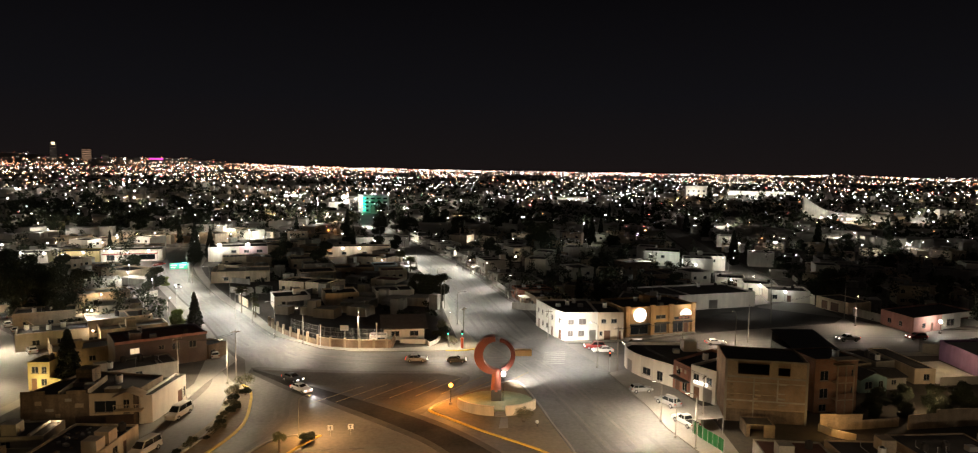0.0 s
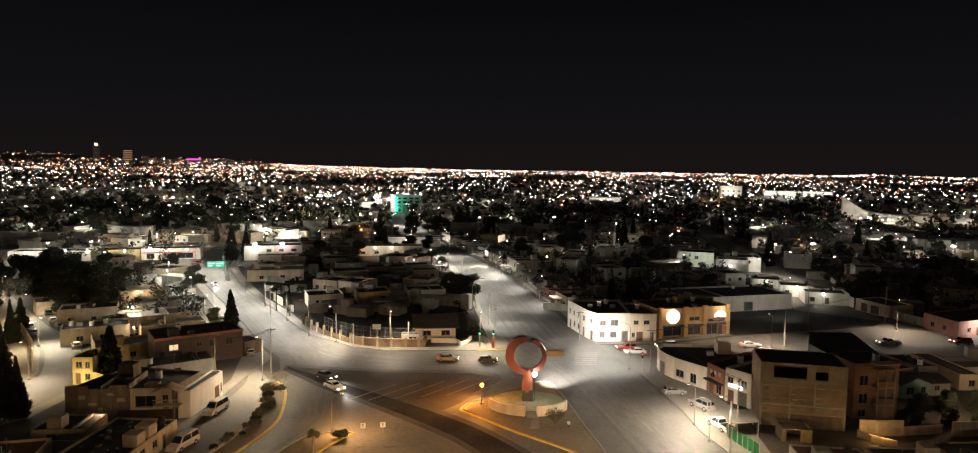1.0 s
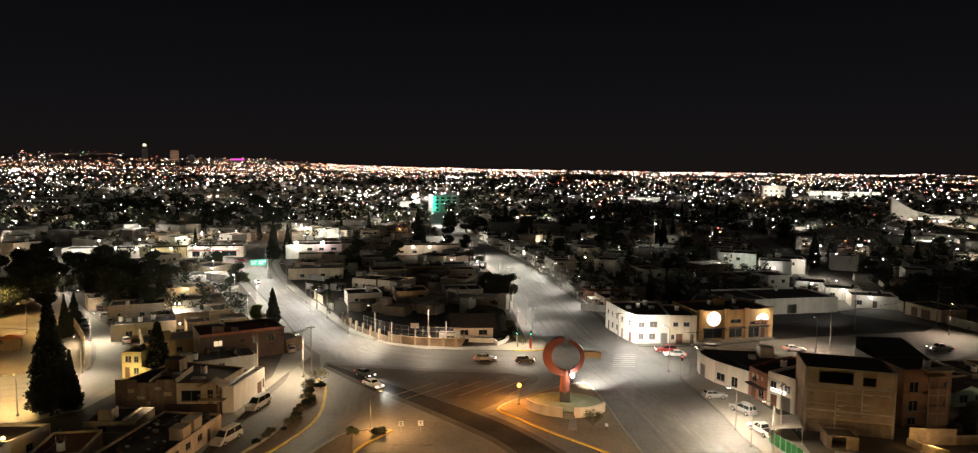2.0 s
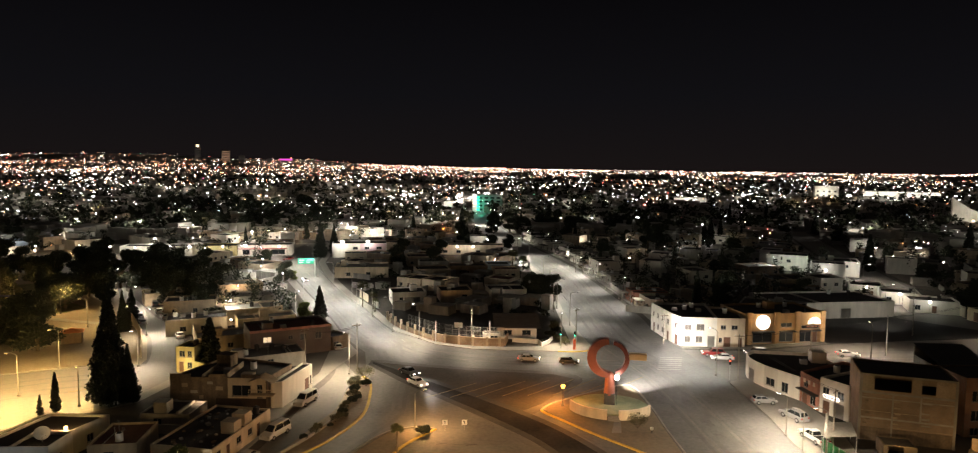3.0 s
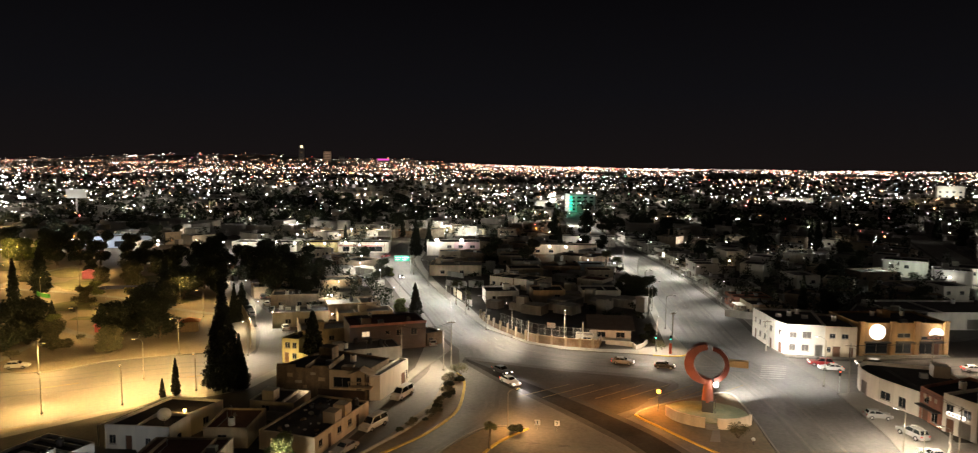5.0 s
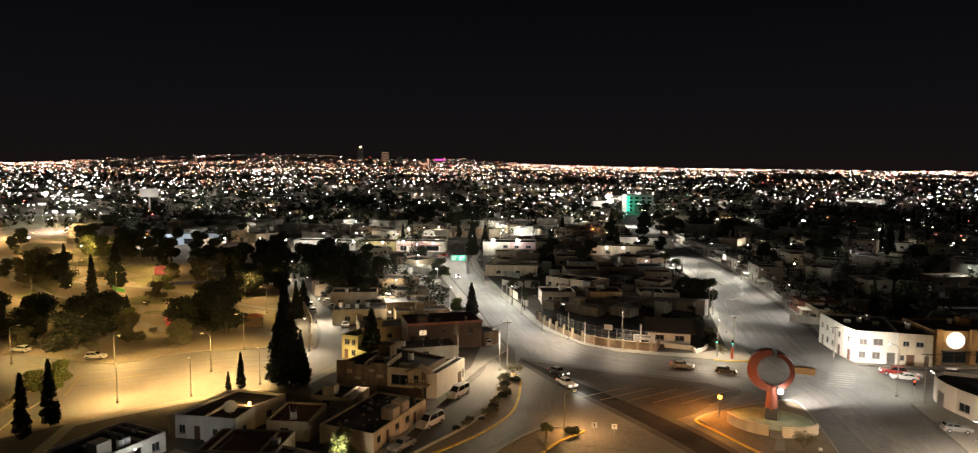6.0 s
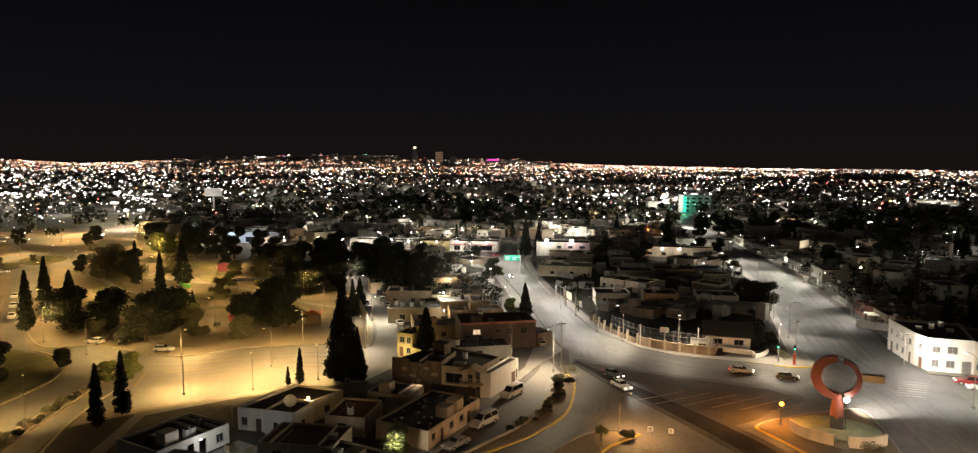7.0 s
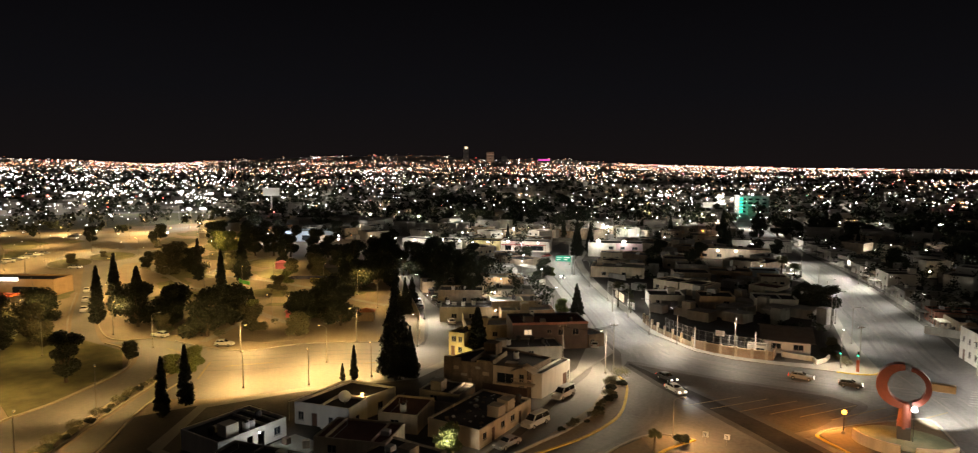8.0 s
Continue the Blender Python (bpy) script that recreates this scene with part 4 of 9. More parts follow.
def palm(seed, h, label, fronds=26, size=1.7):
    rnd = random.Random(seed)
    root = thing("palm_tree", 0, 0, 0, 0, label, "palm tree")
    bm = bmesh.new()
    for i in range(6):
        tube(bm, (0.02 * i, 0, h * i / 6), (0.02 * (i + 1), 0, h * (i + 1) / 6), 0.2 - 0.01 * i, 0.17 - 0.01 * i, 8)
    part("trunk", bm, BARK, root)
    verts, faces = [], []
    for i in range(fronds):
        a, up = i * 2.4, rnd.uniform(-0.5, 1.0)
        for j in range(13):
            b = a + (j - 6) * 0.09
            c0 = Vector((0.12, 0, h))
            mid = c0 + Vector((math.cos(b) * size * 0.55, math.sin(b) * size * 0.55, up * size * 0.5))
            end = c0 + Vector((math.cos(b) * size, math.sin(b) * size, up * size * 0.55 - 0.25 * size))
            s = Vector((-math.sin(b), math.cos(b), 0)) * 0.11
            k = len(verts)
            verts += [c0, mid - s, end, mid + s]
            faces.append((k, k + 1, k + 2, k + 3))
    mesh_part("crown", verts, faces, PALMLEAF, root)
    return root


def shrub(seed, h, w, leaf, label, n=420):
    rnd = random.Random(seed)
    root = thing("shrub", 0, 0, 0, 0, label, "shrub")
    verts, faces = [], []
    st = bmesh.new()
    for i in range(7):
        a = i * 0.9
        e = (math.cos(a) * w * 0.32, math.sin(a) * w * 0.32, h * rnd.uniform(0.5, 0.8))
        tube(st, (0, 0, 0), e, 0.035, 0.012, 5)
        leaf_cards(verts, faces, e, (w * 0.24, w * 0.24, h * 0.25), n // 2, 0.11, rnd)
    part("stems", st, BARK, root)
    mesh_part("crown", verts, faces, leaf, root)
    return root


CARPAINT = {}
TYRE = mat("tyre_rubber", (0.02, 0.02, 0.02), 0.85, bump=0)
RIM = mat("wheel_rim", (0.45, 0.45, 0.45), 0.35, 0.8, bump=0)
CARGLASS = glass_mat("car_glass", (0.015, 0.018, 0.02), 0.05)
LENS_OFF = mat("unlit_lens", (0.55, 0.55, 0.52), 0.2, bump=0)
TAIL_OFF = mat("unlit_tail_lens", (0.30, 0.02, 0.015), 0.3, bump=0)


def paint(colour):
    if colour not in CARPAINT:
        m = mat("car_paint", colour, 0.3, 0.1, vary=0.06, scale=0.5, fine=3, bump=0, rand=0.05)
        m.node_tree.nodes["Principled BSDF"].inputs["Coat Weight"].default_value = 0.6
        CARPAINT[colour] = m
    return CARPAINT[colour]


PROFILES = {  # length, width, sill height, and the outline of the body and of the cabin from tail to nose, seen from the side
    "sedan": (4.5, 1.75, [(0, 0.35), (0.02, 0.85), (0.35, 0.95), (3.3, 0.93), (4.3, 0.78), (4.5, 0.6), (4.48, 0.32)], [(0.45, 0.93), (1.05, 1.38), (2.25, 1.42), (3.15, 0.93)]),
    "hatch": (4.0, 1.7, [(0, 0.35), (0.02, 0.9), (0.2, 0.98), (2.95, 0.95), (3.8, 0.8), (4.0, 0.6), (3.98, 0.32)], [(0.15, 0.95), (0.5, 1.42), (1.9, 1.47), (2.85, 0.95)]),
    "suv": (4.7, 1.85, [(0, 0.42), (0.02, 1.0), (0.15, 1.08), (3.45, 1.06), (4.5, 0.95), (4.7, 0.75), (4.68, 0.4)], [(0.12, 1.05), (0.45, 1.68), (2.5, 1.74), (3.35, 1.05)]),
    "pickup": (5.2, 1.85, [(0, 0.45), (0.02, 1.0), (0.1, 1.02), (3.9, 1.04), (5.0, 0.94), (5.2, 0.75), (5.18, 0.42)], [(1.9, 1.02), (2.1, 1.66), (3.0, 1.7), (3.85, 1.02)]),
    "van": (5.0, 1.9, [(0, 0.4), (0.0, 1.1), (0.06, 1.2), (4.1, 1.15), (4.85, 1.0), (5.0, 0.75), (4.98, 0.38)], [(0.03, 1.18), (0.15, 2.0), (3.2, 2.05), (4.15, 1.14)]),
}


def car(style, x, y, turn, colour, label, lights="", z=0.0):
    """A car on its wheels, nose along turn (degrees from +x). lights: h for headlights on, t for tail lights on."""
    L, W, body, cabin = PROFILES[style]
    root = thing("car" if style not in ("van", "pickup") else style, x, y, z, turn, label, "car" if style not in ("van", "pickup") else style, "vehicles")

    def loft(outline, w0, w1, zlow):
        bm = bmesh.new()
        zt = max(p[1] for p in outline)
        rows = []
        for s in (-1, 1):
            rows.append([bm.verts.new((px - L / 2, s * (w0 + (w1 - w0) * max(0, (pz - zlow) / (zt - zlow))) / 2, pz)) for px, pz in outline])
        n = len(outline)
        for i in range(n):
            bm.faces.new((rows[0][i], rows[0][(i + 1) % n], rows[1][(i + 1) % n], rows[1][i]))
        bm.faces.new(rows[0][::-1])
        bm.faces.new(rows[1])
        bmesh.ops.recalc_face_normals(bm, faces=bm.faces)
        return bm

    bm = loft(body, W, W * 0.94, 0.5)
    bmesh.ops.bevel(bm, geom=list(bm.edges), offset=0.06, segments=2, affect="EDGES", clamp_overlap=True)
    pm = paint(colour)
    b = part("body", bm, pm, root)
    bm = loft(cabin, W * 0.92, W * 0.72, cabin[0][1])
    bmesh.ops.bevel(bm, geom=list(bm.edges), offset=0.05, segments=2, affect="EDGES", clamp_overlap=True)
    part("cabin", bm, pm, root)
    c0, c1, c2, c3 = cabin
    zb, zt = c0[1], max(c1[1], c2[1])

    def pane(name, quad):
        bm = bmesh.new()
        vs = [bm.verts.new((q[0] - L / 2, q[1], q[2])) for q in quad]
        bm.faces.new(vs)
        r = bmesh.ops.extrude_face_region(bm, geom=list(bm.faces))
        nrm = (Vector(quad[1]) - Vector(quad[0])).cross(Vector(quad[2]) - Vector(quad[1])).normalized() * 0.012
        bmesh.ops.translate(bm, verts=[v for v in r["geom"] if isinstance(v, bmesh.types.BMVert)], vec=nrm)
        bmesh.ops.recalc_face_normals(bm, faces=bm.faces)
        part(name, bm, CARGLASS, root)

    def wz(zz):
        return W * (0.92 - 0.20 * (zz - zb) / (zt - zb)) / 2

    z0, z1 = zb + 0.07, zt - 0.09
    def xat(a, b_, zz):
        return a[0] + (b_[0] - a[0]) * (zz - a[1]) / (b_[1] - a[1])
    for s in (-1, 1):
        xr0, xr1, xf0, xf1 = xat(c0, c1, z0) + 0.12, xat(c0, c1, z1) + 0.12, xat(c3, c2, z0) - 0.15, xat(c3, c2, z1) - 0.15
        xm = (c1[0] + c2[0]) / 2 + 0.05
        q1 = [(xr0, s * (wz(z0) + 0.004), z0), (xm - 0.05, s * (wz(z0) + 0.004), z0), (xm - 0.05, s * (wz(z1) + 0.004), z1), (xr1, s * (wz(z1) + 0.004), z1)]
        q2 = [(xm + 0.05, s * (wz(z0) + 0.004), z0), (xf0, s * (wz(z0) + 0.004), z0), (xf1, s * (wz(z1) + 0.004), z1), (xm + 0.05, s * (wz(z1) + 0.004), z1)]
        for q in (q1, q2):
            pane("side_window", q if s < 0 else q[::-1])
    e = 0.012
    pane("windscreen", [(xat(c3, c2, z0) + e, -wz(z0) + 0.1, z0), (xat(c3, c2, z0) + e, wz(z0) - 0.1, z0), (xat(c3, c2, z1) + e, wz(z1) - 0.1, z1), (xat(c3, c2, z1) + e, -wz(z1) + 0.1, z1)])
    pane("rear_window", [(xat(c0, c1, z0) - e, wz(z0) - 0.1, z0), (xat(c0, c1, z0) - e, -wz(z0) + 0.1, z0), (xat(c0, c1, z1) - e, -wz(z1) + 0.1, z1), (xat(c0, c1, z1) - e, wz(z1) - 0.1, z1)])
    if style == "pickup":
        part("load_bed", boxbm(0.12 - L / 2, 1.8 - L / 2, -W * 0.38, W * 0.38, 1.0, 1.045), TYRE, root)
    r = 0.33 if style in ("sedan", "hatch") else 0.38
    for fx in (0.19 * L, 0.80 * L):
        for s in (-1, 1):
            w = part("wheel", tubebm((fx - L / 2, s * (W / 2 - 0.2), r), (fx - L / 2, s * (W / 2 + 0.015), r), r, r, 16), TYRE, root)
            part("rim", tubebm((fx - L / 2, s * (W / 2 - 0.05), r), (fx - L / 2, s * (W / 2 + 0.03), r), r * 0.62, r * 0.55, 12), RIM, w)
    hz, tz = body[-2][1] + 0.06, body[1][1] - 0.12
    for s in (-1, 1):
        part("headlight", boxbm(L / 2 - 0.16, L / 2 + 0.02, s * W * 0.36 - 0.2, s * W * 0.36 + 0.2, hz - 0.09, hz + 0.09), HEAD_ON if "h" in lights else LENS_OFF, root)
        part("tail_light", boxbm(-L / 2 - 0.02, -L / 2 + 0.12, s * W * 0.38 - 0.16, s * W * 0.38 + 0.16, tz - 0.1, tz + 0.1), TAIL_ON if "t" in lights else TAIL_OFF, root)
    if "h" in lights:
        a = radians(turn)
        lamp(x + (L / 2 + 0.25) * math.cos(a), y + (L / 2 + 0.25) * math.sin(a), z + 0.75, 45, (1.0, 0.95, 0.85), 0.3, 80, (x + 13 * math.cos(a), y + 13 * math.sin(a), z), 0.7)
    part("front_bumper", boxbm(L / 2 - 0.1, L / 2 + 0.05, -W * 0.46, W * 0.46, 0.32, 0.52), pm, root)
    part("rear_bumper", boxbm(-L / 2 - 0.05, -L / 2 + 0.1, -W * 0.46, W * 0.46, 0.36, 0.56), pm, root)
    if "h" in lights:
        a = radians(turn)
        lamp(x + math.cos(a) * (L / 2 + 0.3), y + math.sin(a) * (L / 2 + 0.3), 0.75 + z, 220, WHITE, 0.15, 80, (x + math.cos(a) * (L / 2 + 9), y + math.sin(a) * (L / 2 + 9), 0))
    return root


def poly_building(name, pts, h, wall_m, label, ops=None, parapet=0.5, roof_m=None, category="house", mats=None, clutter=()):
    """A flat-roofed building over an outline that keeps the inside on its left. ops: openings, wall by wall."""
    ops = ops or {}
    mats = mats or {}
    root = thing(name, pts[0][0], pts[0][1], 0, 0, label, category)
    ox, oy = pts[0]
    th = 0.22
    n = len(pts)
    for i in range(n):
        a, b = pts[i], pts[(i + 1) % n]
        L = math.hypot(b[0] - a[0], b[1] - a[1])
        m = pose(a[0] - ox, a[1] - oy, 0, 0, 0, math.degrees(math.atan2(b[1] - a[1], b[0] - a[0])))
        bm = bmesh.new()
        wall_with_openings(bm, L - 0.003, h + parapet, th, ops.get(i, ()))
        part("wall", bm, mats.get(i, wall_m), root).matrix_basis = m
        opening_parts(root, m, ops.get(i, ()))
    cx, cy = sum(p[0] for p in pts) / n, sum(p[1] for p in pts) / n
    inner = [(p[0] + (cx - p[0]) * 0.02 - ox, p[1] + (cy - p[1]) * 0.02 - oy) for p in pts]
    bm = bmesh.new()
    slab(bm, inner, h - 0.2, h)
    part("roof", bm, roof_m or ROOF, root)
    for kind, x, y in clutter:
        x, y = x - ox, y - oy
        if kind == "tank":
            tk = part("water_tank", tubebm((x, y, h), (x, y, h + 1.2), 0.55, 0.55, 10), SIGNWHITE, root)
            part("lid", tubebm((x, y, h + 1.2), (x, y, h + 1.4), 0.4, 0.2, 10), DARKMETAL, tk)
        elif kind == "hut":
            part("stair_hut", boxbm(x - 1.3, x + 1.3, y - 1.2, y + 1.2, h, h + 2.1), wall_m, root)
        else:
            part("roof_box", boxbm(x - 0.6, x + 0.6, y - 0.5, y + 0.5, h, h + 0.8), GALV, root)
    return root


def row_windows(L, n, z0, z1, w=1.1, kind="w"):
    return [(L * (i + 0.5) / n - w / 2, L * (i + 0.5) / n + w / 2, z0, z1, kind) for i in range(n)]


def free_wall(pts, h, material, label, th=0.2, name="garden_wall", z=0.0):
    bm = bmesh.new()
    strip(bm, pts, th, z, h)
    return tagged(finish(name, bm, material), label, "wall", "garden walls")


# ---------------------------------------------------------------- ring sculpture on its island
mon = thing("ring_sculpture", 1.8, 114.3, 0.15, 0, "red steel ring sculpture with an ochre bar on a planted base", "sculpture")


def arc_solid(r0, r1, a0, a1, y0, y1, zc, n=28):
    bm = bmesh.new()
    rows = []
    for i in range(n + 1):
        t = i / n
        a = radians(a0 + (a1 - a0) * t)
        ri, ro = r0 if not callable(r0) else r0(t), r1 if not callable(r1) else r1(t)
        rows.append([bm.verts.new((r * math.cos(a), y, zc + r * math.sin(a))) for r, y in ((ri, y0), (ro, y0), (ro, y1), (ri, y1))])
    for p, q in zip(rows, rows[1:]):
        for j in range(4):
            bm.faces.new((p[j], q[j], q[(j + 1) % 4], p[(j + 1) % 4]))
    bm.faces.new(rows[0])
    bm.faces.new(rows[-1][::-1])
    bmesh.ops.recalc_face_normals(bm, faces=bm.faces)
    return bm


RZ = 8.2
part("red_arc", arc_solid(lambda t: 2.45, lambda t: 3.3 + 0.62 * math.sin(math.pi * t), 97, 262, -0.75, 0.75, RZ), RUSTRED, mon, "broad red steel arc")
part("dark_arc", arc_solid(2.35, lambda t: 3.2 - 0.25 * t, -72, 80, -0.6, 0.6, RZ), DARKRED, mon, "thin dark red steel arc")
part("bar", boxbm(3.05, 5.9, -0.5, 0.5, RZ - 0.1, RZ + 0.95), OCHRE, mon, "ochre steel bar")
bm = bmesh.new()
tube(bm, (-0.1, 0, 1.9), (-0.05, 0, 5.2), 0.95, 0.75, 14)
ball(bm, (-0.05, 0, 5.2), 0.74, 2, 0.9)
part("column", bm, RUSTRED, mon, "red painted column")
bm = boxbm(-0.95, 0.85, -0.9, 0.9, 0.3, 2.2)
bmesh.ops.bevel(bm, geom=list(bm.edges), offset=0.06, segments=1, affect="EDGES")
part("plinth", bm, mat("dark_stone", (0.05, 0.05, 0.048), 0.6, vary=0.3), mon, "dark grey stone plinth")
bm = bmesh.new()
slab(bm, [(6.3 * math.cos(i * math.pi / 20), 5.0 * math.sin(i * math.pi / 20) - 0.4) for i in range(40)], 0.0, 0.32)
part("planted_base", bm, mat("faded_green_paint", (0.20, 0.27, 0.16), 0.85, vary=0.35, scale=0.5, fine=4, tint=(0.25, 0.24, 0.15)), mon, "faded green round base")


def arc_wall(a0, a1, n=14):
    pts = [(6.7 * math.cos(radians(a0 + (a1 - a0) * i / n)), 5.4 * math.sin(radians(a0 + (a1 - a0) * i / n)) - 1.6) for i in range(n + 1)]
    bm = bmesh.new()
    strip(bm, pts, 0.35, 0, 1.6)
    return bm


part("low_wall", arc_wall(196, 266), PLASTER_C, mon, "low cream curved wall")
part("low_wall", arc_wall(282, 342), PLASTER_C, mon, "low cream curved wall")
for i in range(3):
    part("step", boxbm(-0.3, 1.5, -7.6 + i * 0.4, -7.2 + i * 0.4, 0, 0.17 * (i + 1)), CONCRETE, mon)
fl = thing("floodlight", 2.9, 113.4, 0.15, 0, "white floodlight on a short post, pointed at the road", "floodlight")
part("post", tubebm((0, 0, 0), (0, 0, 4.9), 0.05, 0.04, 8), DARKMETAL, fl)
part("housing", boxbm(-0.3, 0.3, -0.1, 0.15, 4.9, 5.35), GALV, fl)
g = part("lens", ballbm((0, -0.25, 5.15), 0.42, 2), BULB_W, fl)
g.visible_shadow = False
lamp(3.2, 112.8, 5.3, 60, WHITE, 0.3)
lamp(3.4, 114.2, 5.3, 26000, WHITE, 0.25, 42, (10.6, 136, 0), 0.9)
globe_lamp(-6.0, 112.4, 3.0, BULB_O, 480, ORANGE, 0.36, "short dark lamp post with a glowing orange globe")
# Added spot without a fixture; spreads amber from the globe over the hatched zone
lamp(-6.2, 112.3, 3.9, 1400, (1.0, 0.45, 0.11), 0.3, 156, (-30, 121, 0), 0.6)
plate("island_path", [(2.0, 101.9), (3.5, 102.3), (3.5, 107.4), (2.5, 107.1)], 0.14, 0.18, CONCRETE, "short pale concrete path up to the sculpture steps", "path")
bl = thing("bollard_light", 8.0, 102.9, 0.15, 0, "small white globe light on the island, unlit", "light")
part("stem", tubebm((0, 0, 0), (0, 0, 0.5), 0.06, 0.06, 6), DARKMETAL, bl)
part("globe", ballbm((0, 0, 0.75), 0.28, 2), SIGNWHITE, bl)

# ---------------------------------------------------------------- shops on the far side of the cross street
poly_building("corner_building", [(12.6, 172.5), (16.3, 160), (18.2, 156.5), (26.0, 157.5), (25.6, 174)], 6.3, PLASTER_W,
              "white plastered two-storey corner building lit by a wall lamp",
              {0: [(1.2, 2.2, 3.9, 5.0, "c"), (4.0, 5.0, 3.9, 5.0, "c"), (7.0, 8.0, 3.9, 5.0, "c"), (10.3, 11.5, 3.9, 5.1, "c"), (1.5, 2.6, 0, 2.3, "d"), (4.2, 5.4, 1.1, 2.4, "c"), (7.0, 8.2, 1.1, 2.4, "c"), (10.4, 11.5, 0, 2.3, "d")],
               1: [(1.2, 2.7, 3.9, 5.1, "c"), (1.3, 2.5, 0.1, 2.4, "d")],
               2: [(0.7, 2.2, 3.9, 5.1, "c"), (3.3, 5.1, 3.9, 5.3, "c"), (0.7, 2.0, 1.1, 2.5, "c"), (3.2, 4.7, 1.1, 2.5, "c"), (5.9, 7.5, 0.1, 2.6, "g")]},
              category="building", clutter=(("tank", 20, 168), ("box", 23, 166), ("tank", 22, 171), ("box", 17.5, 166)))
poly_building("annexe", [(26.0, 157.55), (32.3, 158.4), (31.6, 171), (25.7, 171)], 6.2, PLASTER_C, "cream two-storey house beside the corner building",
              {0: [(0.9, 2.1, 4.1, 5.1), (3.3, 4.7, 4.1, 5.1), (1.6, 3.2, 0.1, 2.4, "d"), (4.9, 5.8, 0.1, 2.3, "d"), (0.5, 1.3, 1.1, 2.2)]}, category="building", clutter=(("tank", 29, 166),))
shop = building("shop_building", (33.0, 160.8), (51.8, 167.5), 12, 6.7, PLASTER_T, "tan shop building with pilasters and a round lit sign",
                [(1.7, 6.6, 0.5, 2.7), (8.4, 11.9, 0.5, 2.7), (13.6, 16.6, 0.3, 2.8), (16.9, 18.2, 0.1, 2.6, "d"), (0.7 + 8.0, 11.6, 3.9, 4.9), (14.0, 18.6, 3.4, 4.2)], category="building", clutter=6)
for u in (0.1, 7.0, 12.3, 18.8):
    bm = boxbm(u, u + 1.05, -0.45, -0.004, 0, 7.3)
    box(bm, u - 0.12, u + 1.17, -0.55, -0.004, 7.304, 7.6)
    part("pilaster", bm, PLASTER_T, shop)
for u0, u1 in ((1.3, 6.9), (8.2, 12.2), (13.5, 18.7)):
    part("awning", boxbm(u0, u1, -0.9, -0.004, 2.85, 3.15), DARKMETAL, shop)
s = part("round_sign", tubebm((4.1, -0.004, 5.25), (4.1, -0.35, 5.25), 1.7, 1.7, 32), [SIGN_ON], shop, "glowing white round sign")
bm = bmesh.new()
V = [bm.verts.new((17.2 + 1.7 * math.cos(i * math.pi / 16), -0.2, 4.5 + 1.6 * math.sin(i * math.pi / 16))) for i in range(17)]
bm.faces.new(V)
# Emissive face stands in for lamplight falling on this sign
part("arched_sign", bm, SIGN_ON, shop, "half-round sign, the light on it given as its own glow")
for i, (u, z, w) in enumerate(((15.2, 3.75, 0.7), (16.2, 3.75, 0.8), (17.3, 3.75, 0.6), (18.2, 3.75, 0.5))):
    part("sign_bar", boxbm(u, u + w, -0.28, -0.21, z, z + 0.35), PLASTER_R, shop)
lamp(36.2, 160.2, 6.6, 40, WARM, 0.3)
lamp(49.8, 165.0, 6.2, 75, (1.0, 0.85, 0.62), 0.3)
lamp(43.0, 162.0, 3.5, 28, WARM, 0.3)
for i in range(6):
    part("step", boxbm(1.0 + i * 3.1, 3.7 + i * 3.1, -1.6, -0.5, 0.0, 0.28), CONCRETE, shop)
building("warehouse", (47.5, 190.5), (80.0, 200.9), 16, 4.0, PLASTER_W, "long low white-walled warehouse behind the lot", [(2, 3.2, 2.2, 3.0), (18, 21, 0.1, 2.7, "g")], category="building", clutter=4)
lamp(75.5, 180.2, 7.6, 480, WHITE, 0.2, 120, (66, 196, 2))
wl_ = thing("wall_lamp", 17.6, 156.3, 4.6, 0, "bright white wall lamp on an arm of the corner building", "wall lamp")
part("arm", tubebm((0.3, 0.5, 0.2), (-0.3, -0.9, 0.5), 0.04, 0.04, 6), GALV, wl_)
g = part("lens", ballbm((-0.3, -0.95, 0.4), 0.3, 2), BULB_W, wl_)
g.visible_shadow = False
lamp(16.4, 153.4, 5.2, 650, (1.0, 0.95, 0.84), 0.3)

# side street and pink house
poly_building("gate_house", [(98.6, 201.5), (102.3, 190.2), (110, 192.5), (107, 204)], 3.2, PLASTER_C, "cream gate house with brown doors", {0: [(2, 4.3, 0.1, 2.6, "d"), (5.4, 8.4, 0.1, 2.6, "d")]}, parapet=0.25)
free_wall([(101.9, 224), (99.6, 212), (99.3, 204)], 3.0, PLASTER_W, "white garden wall along the side street")
free_wall([(103, 189), (105.5, 181), (106.5, 178)], 2.4, PLASTER_G, "grey garden wall along the side street")
poly_building("pink_house", [(105.3, 179.5), (107.1, 168.4), (117.5, 173.2), (130, 178.6), (127, 189)], 3.7, PLASTER_P, "pink plastered one-storey house with a white porch",
              {0: [(2.5, 3.8, 1.1, 2.3), (6.5, 7.6, 1.1, 2.3)], 1: [(3.6, 5.0, 1.1, 2.3), (7, 8, 0.1, 2.3, "d")], 2: [(2, 5, 0.8, 2.6), (7.5, 11, 0.1, 2.6, "o")]}, mats={2: PLASTER_W}, parapet=0.35)
globe_lamp(114.2, 168.8, 2.5, BULB_W, 170, WHITE, 0.45, "bright white globe lamp by the pink house")
